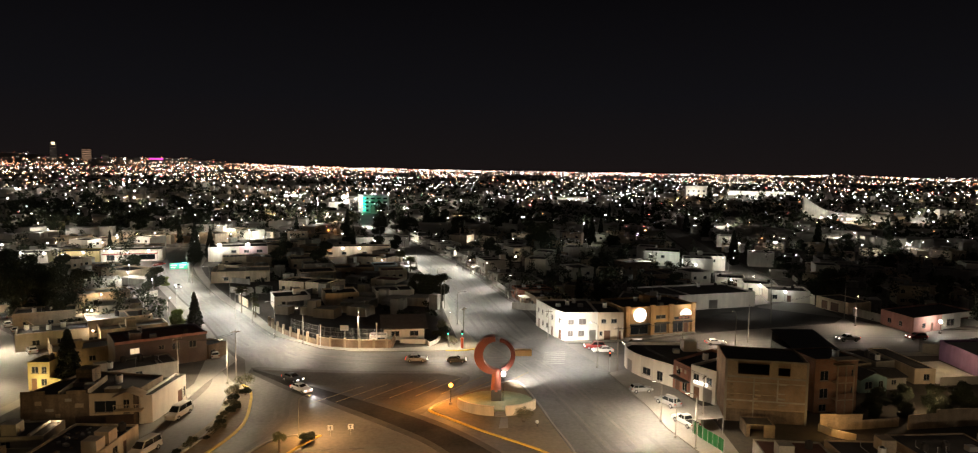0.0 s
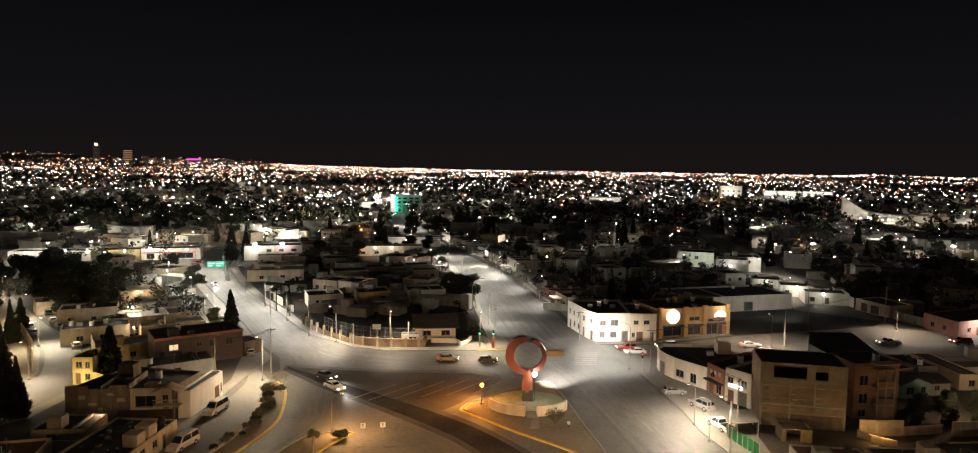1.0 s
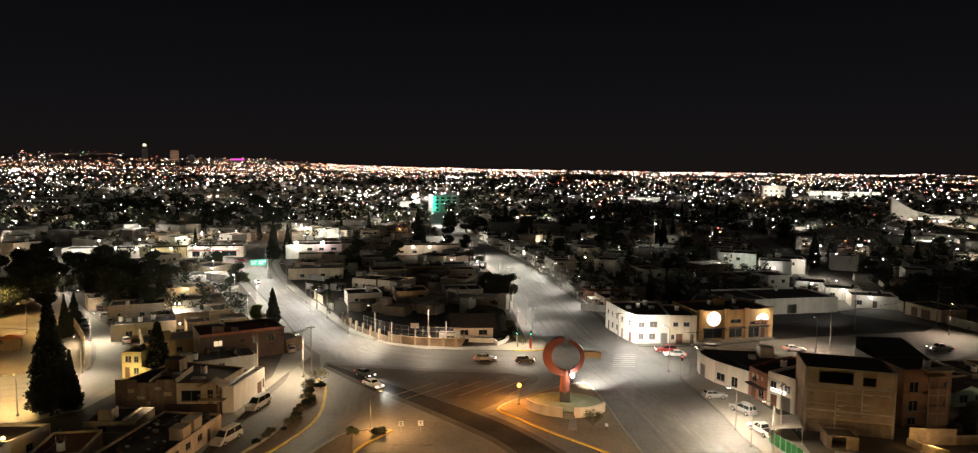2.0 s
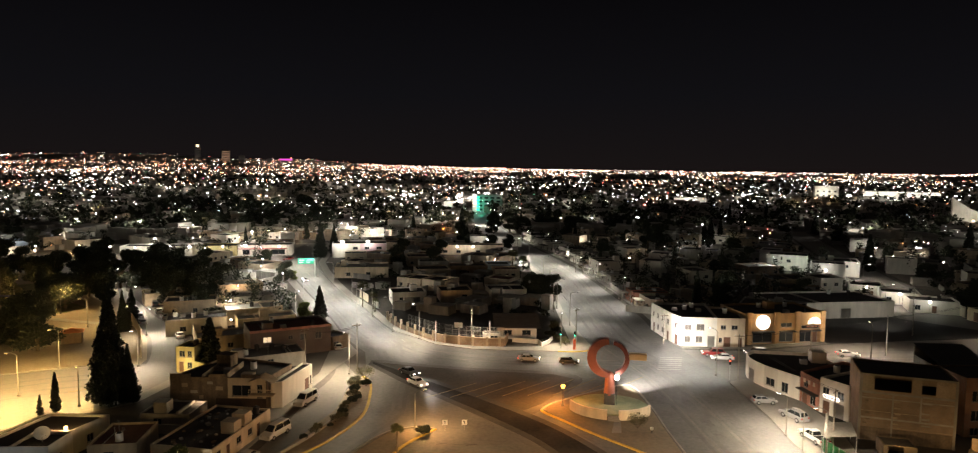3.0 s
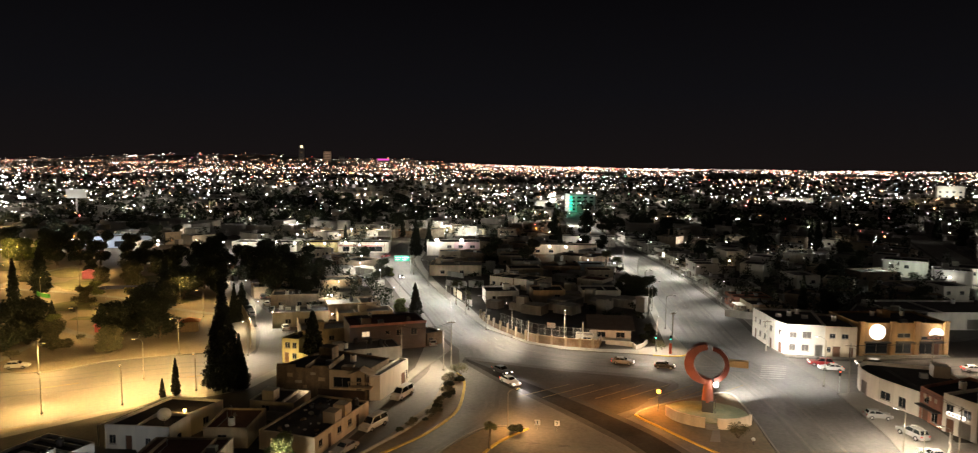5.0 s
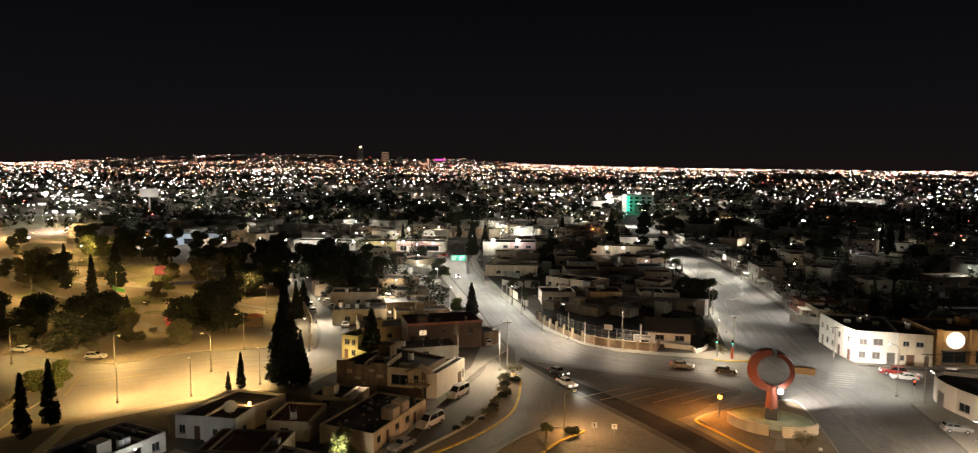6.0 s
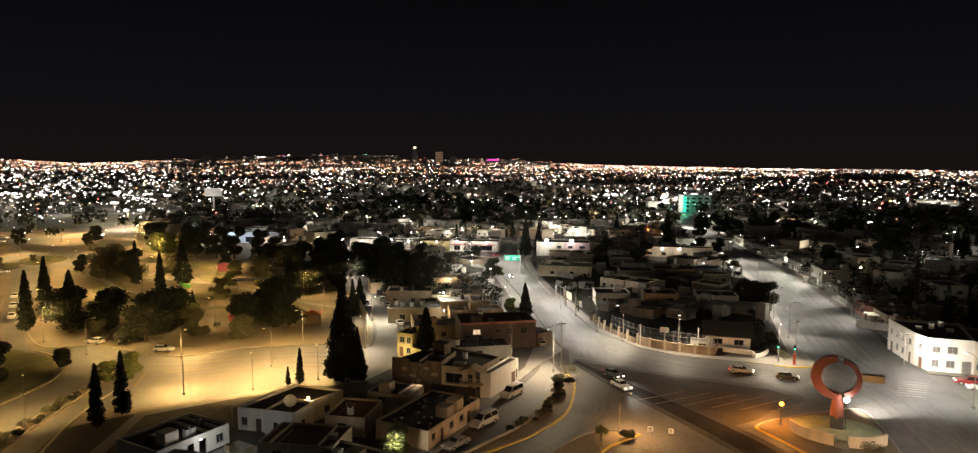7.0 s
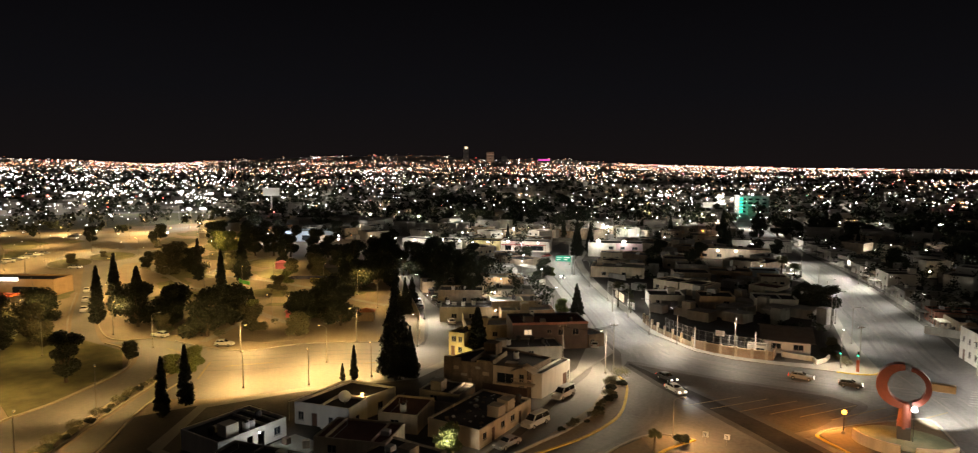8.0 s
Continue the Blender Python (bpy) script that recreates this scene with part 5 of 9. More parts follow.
poly_building("purple_building", [(97.9, 144.5), (97.2, 129), (122, 131), (122, 147.5)], 3.9, PLASTER_V, "purple-walled building with a pale flat roof", roof_m=ROOF_W, category="building")
free_wall([(86, 126), (97, 127.6)], 1.8, PLASTER_W, "low white wall beside the purple building")
plate("yard_purple", [(86, 127), (97, 128.5), (97, 143), (88, 141)], 0.16, 0.2, ROOF_W, "pale concrete yard beside the purple wall", "yard")

# ---------------------------------------------------------------- block by the lower road
corner = poly_building("rounded_shop", [(30.2, 140.0), (28.4, 137.6), (28.2, 134.6), (28.9, 131.8), (30.0, 129.3), (31.7, 126.8), (34.5, 123.0), (44, 131), (41.5, 140)], 3.7, PLASTER_W, "cream corner shop with a rounded end and dark roof",
                       {2: [(0.3, 2.5, 0.1, 2.5, "g")], 4: [(0.4, 2.4, 0.9, 2.3)], 5: [(0.9, 2.3, 0.6, 2.4)]}, parapet=0.6, category="building", clutter=(("box", 38, 134), ("hut", 41, 136)))
poly_building("red_shop", [(34.5, 123.0), (36.1, 118.0), (47.6, 126.4), (44, 131)], 4.9, PLASTER_R, "red-brown shop front with pale sign lettering too worn to read", {0: [(0.6, 2.2, 0.1, 2.4, "d"), (2.9, 4.4, 0.6, 2.4), (1.0, 2.2, 3.1, 4.2)]}, category="building", clutter=(("tank", 41, 125),))
poly_building("white_shop", [(36.15, 117.7), (39.2, 113.4), (48.4, 116.8), (47.6, 126.2)], 5.6, PLASTER_W, "white two-storey shop with a lit sign", {0: [(0.5, 1.7, 3.3, 4.6), (3.2, 4.4, 3.3, 4.6), (0.6, 1.9, 0.1, 2.4, "d"), (2.6, 4.5, 0.1, 2.6, "g")]}, category="building", clutter=(("tank", 42, 119),))
aw = thing("shop_awning", 34.6, 122.7, 2.6, -72, "dark awning with pale sign bars on the red shop", "awning")
part("canopy", boxbm(0.2, 4.9, -1.2, 0.0, 0, 0.18), DARKMETAL, aw)
for i in range(3):
    part("sign_bar", boxbm(0.6 + i * 1.3, 1.2 + i * 1.3, -0.03, -0.004, 1.2, 1.9), PLASTER_C, aw)
sg = thing("lit_sign", 36.6, 116.2, 3.2, -55, "white lit shop sign with unreadable dark bars", "sign")
part("face", boxbm(-0.2, 2.6, -0.35, -0.15, 0, 0.55), SIGN_ON, sg)
for i in range(4):
    part("sign_bar", boxbm(0.0 + i * 0.62, 0.4 + i * 0.62, -0.37, -0.354, 0.15, 0.4), DARKMETAL, sg)

BX0, BX1 = (38.3, 106.7), (50.6, 104.6)
brick = building("brick_building", BX0, BX1, 8.5, 9.9, BLOCKWALL, "unfinished hollow-brick building with a concrete frame and dark upper openings",
                 [(1.9, 6.7, 7.9, 9.8, "o"), (8.0, 9.8, 7.9, 9.2, "o")], parapet=0.35, category="building")
for a in ((-0.05, 12.53, -0.05, -0.004, 7.3, 7.62), (-0.05, 12.53, -0.05, -0.004, 10.0, 10.28), (-0.05, 12.53, -0.04, -0.004, 3.5, 3.75), (-0.05, 12.53, -0.04, -0.004, 6.55, 6.7), (-0.06, 0.32, -0.06, -0.004, 0, 10.2), (4.3, 4.52, -0.04, -0.004, 0, 7.3), (7.9, 8.12, -0.04, -0.004, 3.5, 7.3), (12.2, 12.54, -0.06, -0.004, 0, 10.2)):
    part("concrete_frame", boxbm(*a), PLASTER_G, brick)
for z, u0, u1 in ((4.62, 0.34, 7.88), (6.95, 0.34, 12.18), (2.35, 4.54, 12.18)):
    part("concrete_course", boxbm(u0, u1, -0.02, -0.004, z, z + 0.07), PLASTER_B, brick)
part("bare_block_field", boxbm(0.34, 12.18, -0.018, -0.004, 0, 2.2), STAINED, brick, "bare grey-brown block base")
for k in range(14):
    u, z = 0.6 + (k * 37 % 110) / 10, 2.7 + (k * 53 % 42) / 10
    part("mortar_patch", boxbm(u, u + 0.5 + 0.3 * (k % 3), -0.016, -0.004, z, z + 0.18 + 0.12 * (k % 2)), (STAINED, PLASTER_B, PLASTER_G)[k % 3], brick)
part("plaster_field", boxbm(0.33, 1.88, -0.03, -0.004, 7.63, 9.99), PLASTER_B, brick)
part("plaster_field", boxbm(6.72, 7.98, -0.03, -0.004, 7.63, 9.99), PLASTER_B, brick)
part("plaster_field", boxbm(9.82, 12.18, -0.03, -0.004, 7.63, 9.99), PLASTER_B, brick)
part("upper_floor", boxbm(0.25, 12.2, 0.25, 8.2, 7.1, 7.3), PLASTER_G, brick)

tower = building("brick_tower_house", (54.4, 110.2), (62.3, 111.8), 7, 9.0, REDBRICK, "narrow three-storey red brick house with a central balcony bay",
                 [(1.0, 2.6, 5.6, 7.3), (1.0, 2.6, 2.6, 4.3), (6.9, 7.6, 5.6, 7.3), (6.9, 7.6, 2.6, 4.3), (1.0, 2.4, 0.4, 1.6)], parapet=0.3, category="house")
bm = bmesh.new()
for z in (0.0, 2.5, 5.4, 8.3):
    box(bm, 3.2, 6.5, -1.3, -0.004, z, z + 0.2)
for u in (3.2, 4.75, 6.3):
    box(bm, u, u + 0.2, -1.3, -1.1, 0.2, 8.3)
part("balcony_frame", bm, PLASTER_B, tower, "pale balcony frame")
for z in (2.7, 5.6):
    part("balcony_wall", boxbm(3.42, 6.28, -1.28, -1.15, z, z + 1.0), REDBRICK, tower)
part("balcony_wall", boxbm(3.42, 6.28, -1.28, -1.15, 0.2, 2.5), REDBRICK, tower)
part("bay_roof", boxbm(2.9, 6.9, -1.7, 0.3, 9.32, 9.5), PLASTER_C, tower)
tk = part("water_tank", tubebm((4.6, 1.2, 9.0), (4.6, 1.2, 10.4), 0.55, 0.55, 12), SIGNWHITE, tower)
part("lid", tubebm((4.6, 1.2, 10.4), (4.6, 1.2, 10.6), 0.4, 0.2, 12), DARKMETAL, tk)

hall = thing("dark_hall", 54.4, 114.5, 0, 3, "hall with a large dark sloping sheet roof", "building")
part("wall", boxbm(0, 7.6, 0, 0.2, 0, 8.4), PLASTER_G, hall)
part("wall", boxbm(0, 7.6, 11.8, 12, 0, 10.1), PLASTER_G, hall)
part("wall", boxbm(0, 0.2, 0.2, 11.8, 0, 8.4), PLASTER_G, hall)
part("wall", boxbm(7.4, 7.6, 0.2, 11.8, 0, 8.4), PLASTER_G, hall)
bm = bmesh.new()
rows = [[bm.verts.new((x0 + i * 0.205, y, z + 0.07 * (i % 2))) for i in range(41)] for x0, y, z in ((-0.3, -0.4, 8.55), (0.0, 12.4, 10.4))]
for i in range(40):
    bm.faces.new((rows[0][i], rows[0][i + 1], rows[1][i + 1], rows[1][i]))
part("roof", bm, mat("black_sheet_roof", (0.035, 0.033, 0.032), 0.6, 0.3, vary=0.3), hall, "black ribbed sheet roof")


def gable_house(name, p0, p1, depth, h, rise, wall_m, roof_m, label, ops=(), over=0.5, along=True, group=""):
    """A house with a pitched roof; the ridge runs along the front (along) or into the depth."""
    dx, dy = p1[0] - p0[0], p1[1] - p0[1]
    L = math.hypot(dx, dy)
    root = thing(name, p0[0], p0[1], 0, math.degrees(math.atan2(dy, dx)), label, "house", group)
    th = 0.2
    for m, length, o in ((pose(0, 0, 0), L, ops), (pose(L, th, 0, 0, 0, 90), depth - 2 * th, ()), (pose(L, depth, 0, 0, 0, 180), L, ()), (pose(0, depth - th, 0, 0, 0, 270), depth - 2 * th, ())):
        bm = bmesh.new()
        wall_with_openings(bm, length, h, th, o)
        part("wall", bm, wall_m, root).matrix_basis = m
        opening_parts(root, m, o)
    bm = bmesh.new()
    t = 0.14
    if along:
        sec = [(-over, h - over * rise / (depth / 2)), (depth / 2, h + rise), (depth + over, h - over * rise / (depth / 2))]
        rows = [[bm.verts.new((x, y, z + d)) for y, z in sec] for x in (-over, L + over) for d in (0, t)]
    else:
        sec = [(-over, h - over * rise / (L / 2)), (L / 2, h + rise), (L + over, h - over * rise / (L / 2))]
        rows = [[bm.verts.new((x, y, z + d)) for x, z in sec] for y in (-over, depth + over) for d in (0, t)]
    a, b, c, d = rows
    for i in range(2):
        bm.faces.new((b[i], d[i], d[i + 1], b[i + 1]))
        bm.faces.new((a[i], a[i + 1], c[i + 1], c[i]))
        bm.faces.new((a[i], b[i], b[i + 1], a[i + 1]))
        bm.faces.new((c[i], c[i + 1], d[i + 1], d[i]))
    for i in (0, 2):
        bm.faces.new((a[i], c[i], d[i], b[i]))
    bmesh.ops.recalc_face_normals(bm, faces=bm.faces)
    part("roof", bm, roof_m, root)
    for e in (0, 1):
        bm = bmesh.new()
        if along:
            x = 0.02 if e == 0 else L - 0.02 - th
            tri = [(x, 0.02, h), (x, depth - 0.02, h), (x, depth / 2, h + rise)]
            off = Vector((th, 0, 0))
        else:
            y = 0.02 if e == 0 else depth - 0.02 - th
            tri = [(0.02, y, h), (L - 0.02, y, h), (L / 2, y, h + rise)]
            off = Vector((0, th, 0))
        A = [bm.verts.new(p) for p in tri]
        B = [bm.verts.new(Vector(p) + off) for p in tri]
        bm.faces.new(A)
        bm.faces.new(B[::-1])
        for i in range(3):
            bm.faces.new((A[i], B[i], B[(i + 1) % 3], A[(i + 1) % 3]))
        bmesh.ops.recalc_face_normals(bm, faces=bm.faces)
        part("gable", bm, wall_m, root)
    return root


gable_house("teal_house", (68.0, 120.8), (73.6, 122.2), 7, 2.7, 1.1, PLASTER_TEAL, ROOF, "small teal house with a gable and a white-framed window", [(1.0, 2.6, 0.8, 2.2), (4.0, 5.0, 1.0, 2.2)], along=False, over=0.25)
gable_house("teal_house", (73.9, 123.0), (78.2, 123.9), 6, 2.4, 0.7, PLASTER_G, ROOF, "small grey house with a low dark roof", [(1.2, 2.3, 1.0, 2.0)], over=0.25)
building("white_annexe", (81.5, 126.7), (85.6, 126.9), 15, 3.0, PLASTER_C, "long narrow cream house with a dark roof", [(1.8, 3.0, 0.9, 2.1)], parapet=0.15)
building("grey_house", (76.5, 131), (80.8, 132), 9, 3.0, PLASTER_G, "small grey flat-roofed house", [(1, 2.2, 1, 2.1)], parapet=0.2, clutter=2)
building("grey_house", (66, 127), (75, 130), 8, 3.1, PLASTER_B, "low beige flat-roofed house", [(1, 2.2, 1, 2.1), (5, 6.2, 1, 2.1)], parapet=0.2, clutter=4)
free_wall([(52.2, 103.4), (55, 103.2), (58.8, 103.5)], 2.6, PLASTER_B, "cream garden wall lit from the yard")
free_wall([(58.8, 103.5), (65.4, 104.9)], 1.6, PLASTER_B, "cream garden wall lit from the yard")
free_wall([(66.1, 103.6), (71, 104.4)], 2.5, PLASTER_B, "beige garden wall")
free_wall([(71, 104.4), (77, 105.4)], 3.1, PLASTER_B, "taller beige garden wall")
free_wall([(77, 105.4), (90, 107)], 3.0, PLASTER_B, "taller beige garden wall")
building("back_house", (37, 86), (46, 85.2), 7, 2.4, PLASTER_G, "low house with a dark patched roof", [(1.5, 2.8, 1, 2.1)], parapet=0.2, roof_m=ROOF_R, clutter=4)
building("back_house", (47.5, 86.5), (56, 86.3), 6.5, 2.4, PLASTER_B, "low house with a dark patched roof", [(1.5, 2.8, 1, 2.1), (5, 6, 0.2, 2.2, "d")], parapet=0.2, clutter=4)
building("back_house", (58, 87), (70, 88), 8, 2.5, BLOCKWALL, "low house with a dark patched roof", [(1.5, 2.8, 1, 2.1)], parapet=0.2, clutter=6)
building("back_house", (72, 88), (84, 89), 8, 2.5, PLASTER_G, "low house with a dark patched roof", [(2, 3.2, 1, 2.1)], parapet=0.2, clutter=6)
lamp(53.4, 99.6, 2.0, 60, (1.0, 0.6, 0.22), 0.15)
# Fill lights without fixtures, added to brighten the teal, cream and purple walls
lamp(73.0, 110.5, 4.5, 160, WARM, 0.3)
lamp(84.0, 119.5, 4.0, 60, WARM, 0.3)
lamp(92.5, 135.0, 4.5, 120, WARM, 0.3)
# Fill light without a fixture, added for the beige house front
lamp(-62.0, 95.5, 3.0, 22, WARM, 0.3)
lamp(41.0, 98.8, 2.8, 26, AMBER, 0.15)
free_wall([(51.6, 102.6), (52.6, 100.5), (55.2, 98.4)], 1.3, PLASTER_C, "low cream wall in a lit alley")
building("shed", (39.3, 99.8), (43.5, 99.4), 3.5, 2.0, STAINED, "small lit shed with an open side", [(0.6, 2.6, 0.1, 2.0, "o")], parapet=0.1)

# carport behind the garden wall
port = thing("carport", 0, 0, 0.15, 0, "pale sheet carport roof on thin posts behind a garden wall", "carport")
bm = bmesh.new()
slab(bm, [(31.3, 99.5), (36.1, 100.7), (37.2, 106.2), (33.8, 105.5)], 2.55, 2.62)
part("sheet_roof", bm, ROOF_W, port)
for x, y in [(31.3, 99.5), (36.1, 100.7), (37.2, 106.2), (33.8, 105.5)]:
    part("post", tubebm((x, y, 0), (x, y, 2.55), 0.05, 0.05, 6), GALV, port)

# green cloth fence along the lower pavement
fence = thing("cloth_fence", 31.6, 101.0, 0.15, -72, "green mesh cloth fence on thin steel posts", "fence")
for i in range(7):
    part("post", tubebm((i * 1.25, 0, 0), (i * 1.25, 0, 2.0), 0.04, 0.04, 6), GALV, fence)
    if i < 6:
        bm = bmesh.new()
        row = [[bm.verts.new((i * 1.25 + 0.04 + j * 0.29, 0.05 * math.sin(j * 1.7 + i), z)) for j in range(5)] for z in (0.08, 1.9)]
        for j in range(4):
            bm.faces.new((row[0][j], row[0][j + 1], row[1][j + 1], row[1][j]))
        ex = bmesh.ops.solidify(bm, geom=list(bm.faces), thickness=0.02)
        part("cloth_panel", bm, GREEN_CLOTH, fence)
free_wall([(35.6, 112.2), (34.2, 108.0), (33.4, 103.0)], 1.9, PLASTER_W, "white garden wall beside the pavement")

# ---------------------------------------------------------------- court block
COURT = smooth_line([(-54.6, 168.0), (-49.6, 161.0), (-43.6, 155.0), (-36.4, 149.3), (-28.1, 147.6), (-21.2, 148.2)], 5)
court = thing("court_wall", 0, 0, 0.15, 0, "low brick wall of a ball court with cream posts and a wire fence", "wall")
bm = bmesh.new()
strip(bm, COURT[14:], 0.25, 0, 1.75)
part("brick_wall", bm, ORANGEBRICK, court, "orange brick wall")
bm = bmesh.new()
strip(bm, COURT[:15], 0.25, 0, 1.2)
part("brick_wall", bm, BLOCKWALL, court, "dark brick wall")
bm = bmesh.new()
strip(bm, COURT[14:], 0.35, 1.754, 1.9)
part("coping", bm, PLASTER_C, court)
for i in range(0, len(COURT), 2):
    x, y = COURT[i]
    part("wall_post", boxbm(x - 0.25, x + 0.25, y - 0.25, y + 0.25, 0, 2.3 if i < 15 else 2.1), PLASTER_C, court)
part("brick_wall", boxbm(-21.2, -20.9, 148.4, 153.5, 0, 1.75), ORANGEBRICK, court)
for i in range(8, len(COURT)):
    x, y = COURT[i]
    tp = tubebm((x, y + 0.5, 0), (x, y + 0.5, 4.2), 0.05, 0.05, 6)
    part("fence_post", tp, GALV, court)
bm = bmesh.new()
for i in range(8, len(COURT) - 1):
    (x0, y0), (x1, y1) = COURT[i], COURT[i + 1]
    for z in (2.2, 3.2, 4.15):
        tube(bm, (x0, y0 + 0.5, z), (x1, y1 + 0.5, z), 0.03, 0.03, 4)
    for k in range(6):
        f = k / 6
        tube(bm, (x0 + (x1 - x0) * f, y0 + 0.5 + (y1 - y0) * f, 1.9), (x0 + (x1 - x0) * f, y0 + 0.5 + (y1 - y0) * f, 4.15), 0.012, 0.012, 3)
part("wire_fence", bm, GALV, court)
plate("court_floor", [(-50, 165), (-43, 157.5), (-36, 151), (-28, 149), (-22, 149.5), (-23, 153), (-26, 166), (-40, 176)], 0.16, 0.18, DARKASPHALT, "dark concrete floor of the ball court", "court")
hoop = thing("basketball_hoop", -32.3, 151.6, 0.18, 0, "white backboard on a steel post", "hoop")
part("post", tubebm((0, 0.6, 0), (0, 0.2, 3.4), 0.08, 0.08, 8), GALV, hoop)
part("backboard", boxbm(-0.95, 0.95, -0.05, 0.02, 2.9, 4.1), SIGNWHITE, hoop)
bm = bmesh.new()
for i in range(12):
    a, b = i * math.pi / 6, (i + 1) * math.pi / 6
    tube(bm, (0.23 * math.cos(a), -0.32 + 0.23 * math.sin(a), 3.05), (0.23 * math.cos(b), -0.32 + 0.23 * math.sin(b), 3.05), 0.015, 0.015, 5)
part("rim", bm, RUSTRED, hoop)
for x, y, h in ((-37.2, 149.6, 4.6), (-24.6, 149.4, 5.2)):
    p = thing("court_post", x, y, 0.15, 0, "tall white painted post by the ball court", "post", "court posts")
    part("shaft", tubebm((0, 0, 0), (0, 0, h), 0.16, 0.12, 10), SIGNWHITE, p)
    part("cap", tubebm((0, 0, h), (0, 0, h + 0.15), 0.2, 0.12, 10), GALV, p)
building("kiosk", (-26.2, 149.3), (-22.3, 149.7), 2.6, 2.5, PLASTER_W, "small white kiosk with a pale green side", [(1.6, 3.4, 1.0, 2.1)], parapet=0.1, roof_m=ROOF_W)
gable_house("bungalow", (-23.6, 154.4), (-14.6, 156.0), 14, 3.1, 1.5, PLASTER_W, TILE, "cream bungalow with a dark pitched roof", [(1.4, 3.4, 1.1, 2.3), (5.8, 7.8, 1.1, 2.3)], over=0.9)
free_wall([(-19.8, 152.4), (-13.8, 152.0), (-13.0, 149.8)], 1.2, PLASTER_W, "low white ramp wall by the bungalow", 0.35)
free_wall([(-13.0, 149.8), (-11.6, 152.5), (-11, 156)], 1.0, PLASTER_W, "low white ramp wall by the bungalow", 0.35)

# ---------------------------------------------------------------- west block
beige = poly_building("beige_house", [(-69.6, 99.1), (-53.7, 101.5), (-53.4, 110), (-67, 112)], 5.0, STAINED, "two-storey beige house with stained walls and a lit front window",
              {0: [(10.3, 13.4, 2.3, 4.1), (14.4, 15.3, 2.0, 4.2)]}, parapet=0.35, clutter=(("box", -62, 104), ("tank", -59, 107), ("hut", -64.5, 108)))
FACE = pose(0, 0, 0, 0, 0, math.degrees(math.atan2(2.4, 15.9)))
bm = bmesh.new()
wall_with_openings(bm, 6.25, 3.4, 0.05, [(0.7, 3.8, 0.4, 2.2), (4.8, 5.7, 0.1, 2.3)])
part("painted_front", bm, PLASTER_C, beige, "cream painted upper front").matrix_basis = FACE @ pose(9.6, -0.055, 1.9)
# Flat dark panel that paints the shade of the recess below the upper front
part("painted_base", boxbm(7.6, 15.85, -0.06, -0.004, 0, 1.88), mat("shaded_recess_brown", (0.085, 0.055, 0.042), 0.85, vary=0.4), beige, "ground floor recess, its shade painted as a dark brown panel").matrix_basis = FACE
for u0, u1, z in ((0.05, 3.4, 5.36), (6.4, 9.2, 5.36), (11.8, 15.8, 5.36)):
    part("parapet_step", boxbm(u0, u1, 0.02, 0.2, z, z + 0.5), STAINED, beige).matrix_basis = FACE
for k in range(6):
    u, z = 0.6 + 1.4 * k, 1.2 + 0.5 * ((k * 5) % 7)
    part("render_patch", boxbm(u, u + 0.7 + 0.25 * (k % 3), -0.025, -0.004, z, z + 0.45 + 0.2 * (k % 2)), PLASTER_B if k % 2 else PLASTER_G, beige).matrix_basis = FACE
for u0, u1, v0, v1, h in ((5.2, 5.4, 0.3, 9.4, 0.7), (5.4, 9.2, 4.6, 4.8, 0.7), (9.2, 9.4, 0.3, 7.6, 0.9), (11.0, 13.0, 2.0, 3.4, 0.35)):
    part("roof_divider", boxbm(u0, u1, v0, v1, 5.0, 5.0 + h), PLASTER_B, beige).matrix_basis = FACE
bm = bmesh.new()
for v in (5.4, 6.4, 7.4):
    tube(bm, (5.5, v, 6.6), (9.1, v, 6.5), 0.012, 0.012, 4)
part("washing_line", bm, DARKMETAL, beige).matrix_basis = FACE
bal = thing("balcony", -53.6, 100.9, 2.9, 8.6, "cream balcony with a barred rail on the beige house", "balcony")
bm = bmesh.new()
box(bm, -2.6, 1.4, -1.0, 0.4, -0.15, 0.0)
box(bm, -2.6, 1.4, -1.0, -0.9, 0.9, 1.0)
for i in range(12):
    tube(bm, (-2.5 + i * 0.35, -0.95, 0), (-2.5 + i * 0.35, -0.95, 0.9), 0.03, 0.03, 5)
part("rail", bm, PLASTER_C, bal)
bm = bmesh.new()
for k in range(2):
    v = [bm.verts.new(p) for p in ((-2.8, -1.2, 2.1), (-0.6, -1.2, 3.1), (-0.6, 1.6, 3.1), (-2.8, 1.6, 2.1))] if k == 0 else [bm.verts.new(p) for p in ((-0.6, -1.2, 3.1), (1.7, -1.2, 2.1), (1.7, 1.6, 2.1), (-0.6, 1.6, 3.1))]
    bm.faces.new(v)
bmesh.ops.solidify(bm, geom=list(bm.faces), thickness=0.12)
part("gable_roof", bm, PLASTER_C, bal)
poly_building("white_wall_house", [(-53.3, 101.9), (-51.6, 102.6), (-51.2, 113.4), (-53.2, 113.6)], 4.2, PLASTER_W, "narrow white-walled house end with a blank side", {1: [(8.0, 9.6, 0.1, 2.5, "d"), (9.9, 10.6, 1.0, 2.6)]}, parapet=0.3)
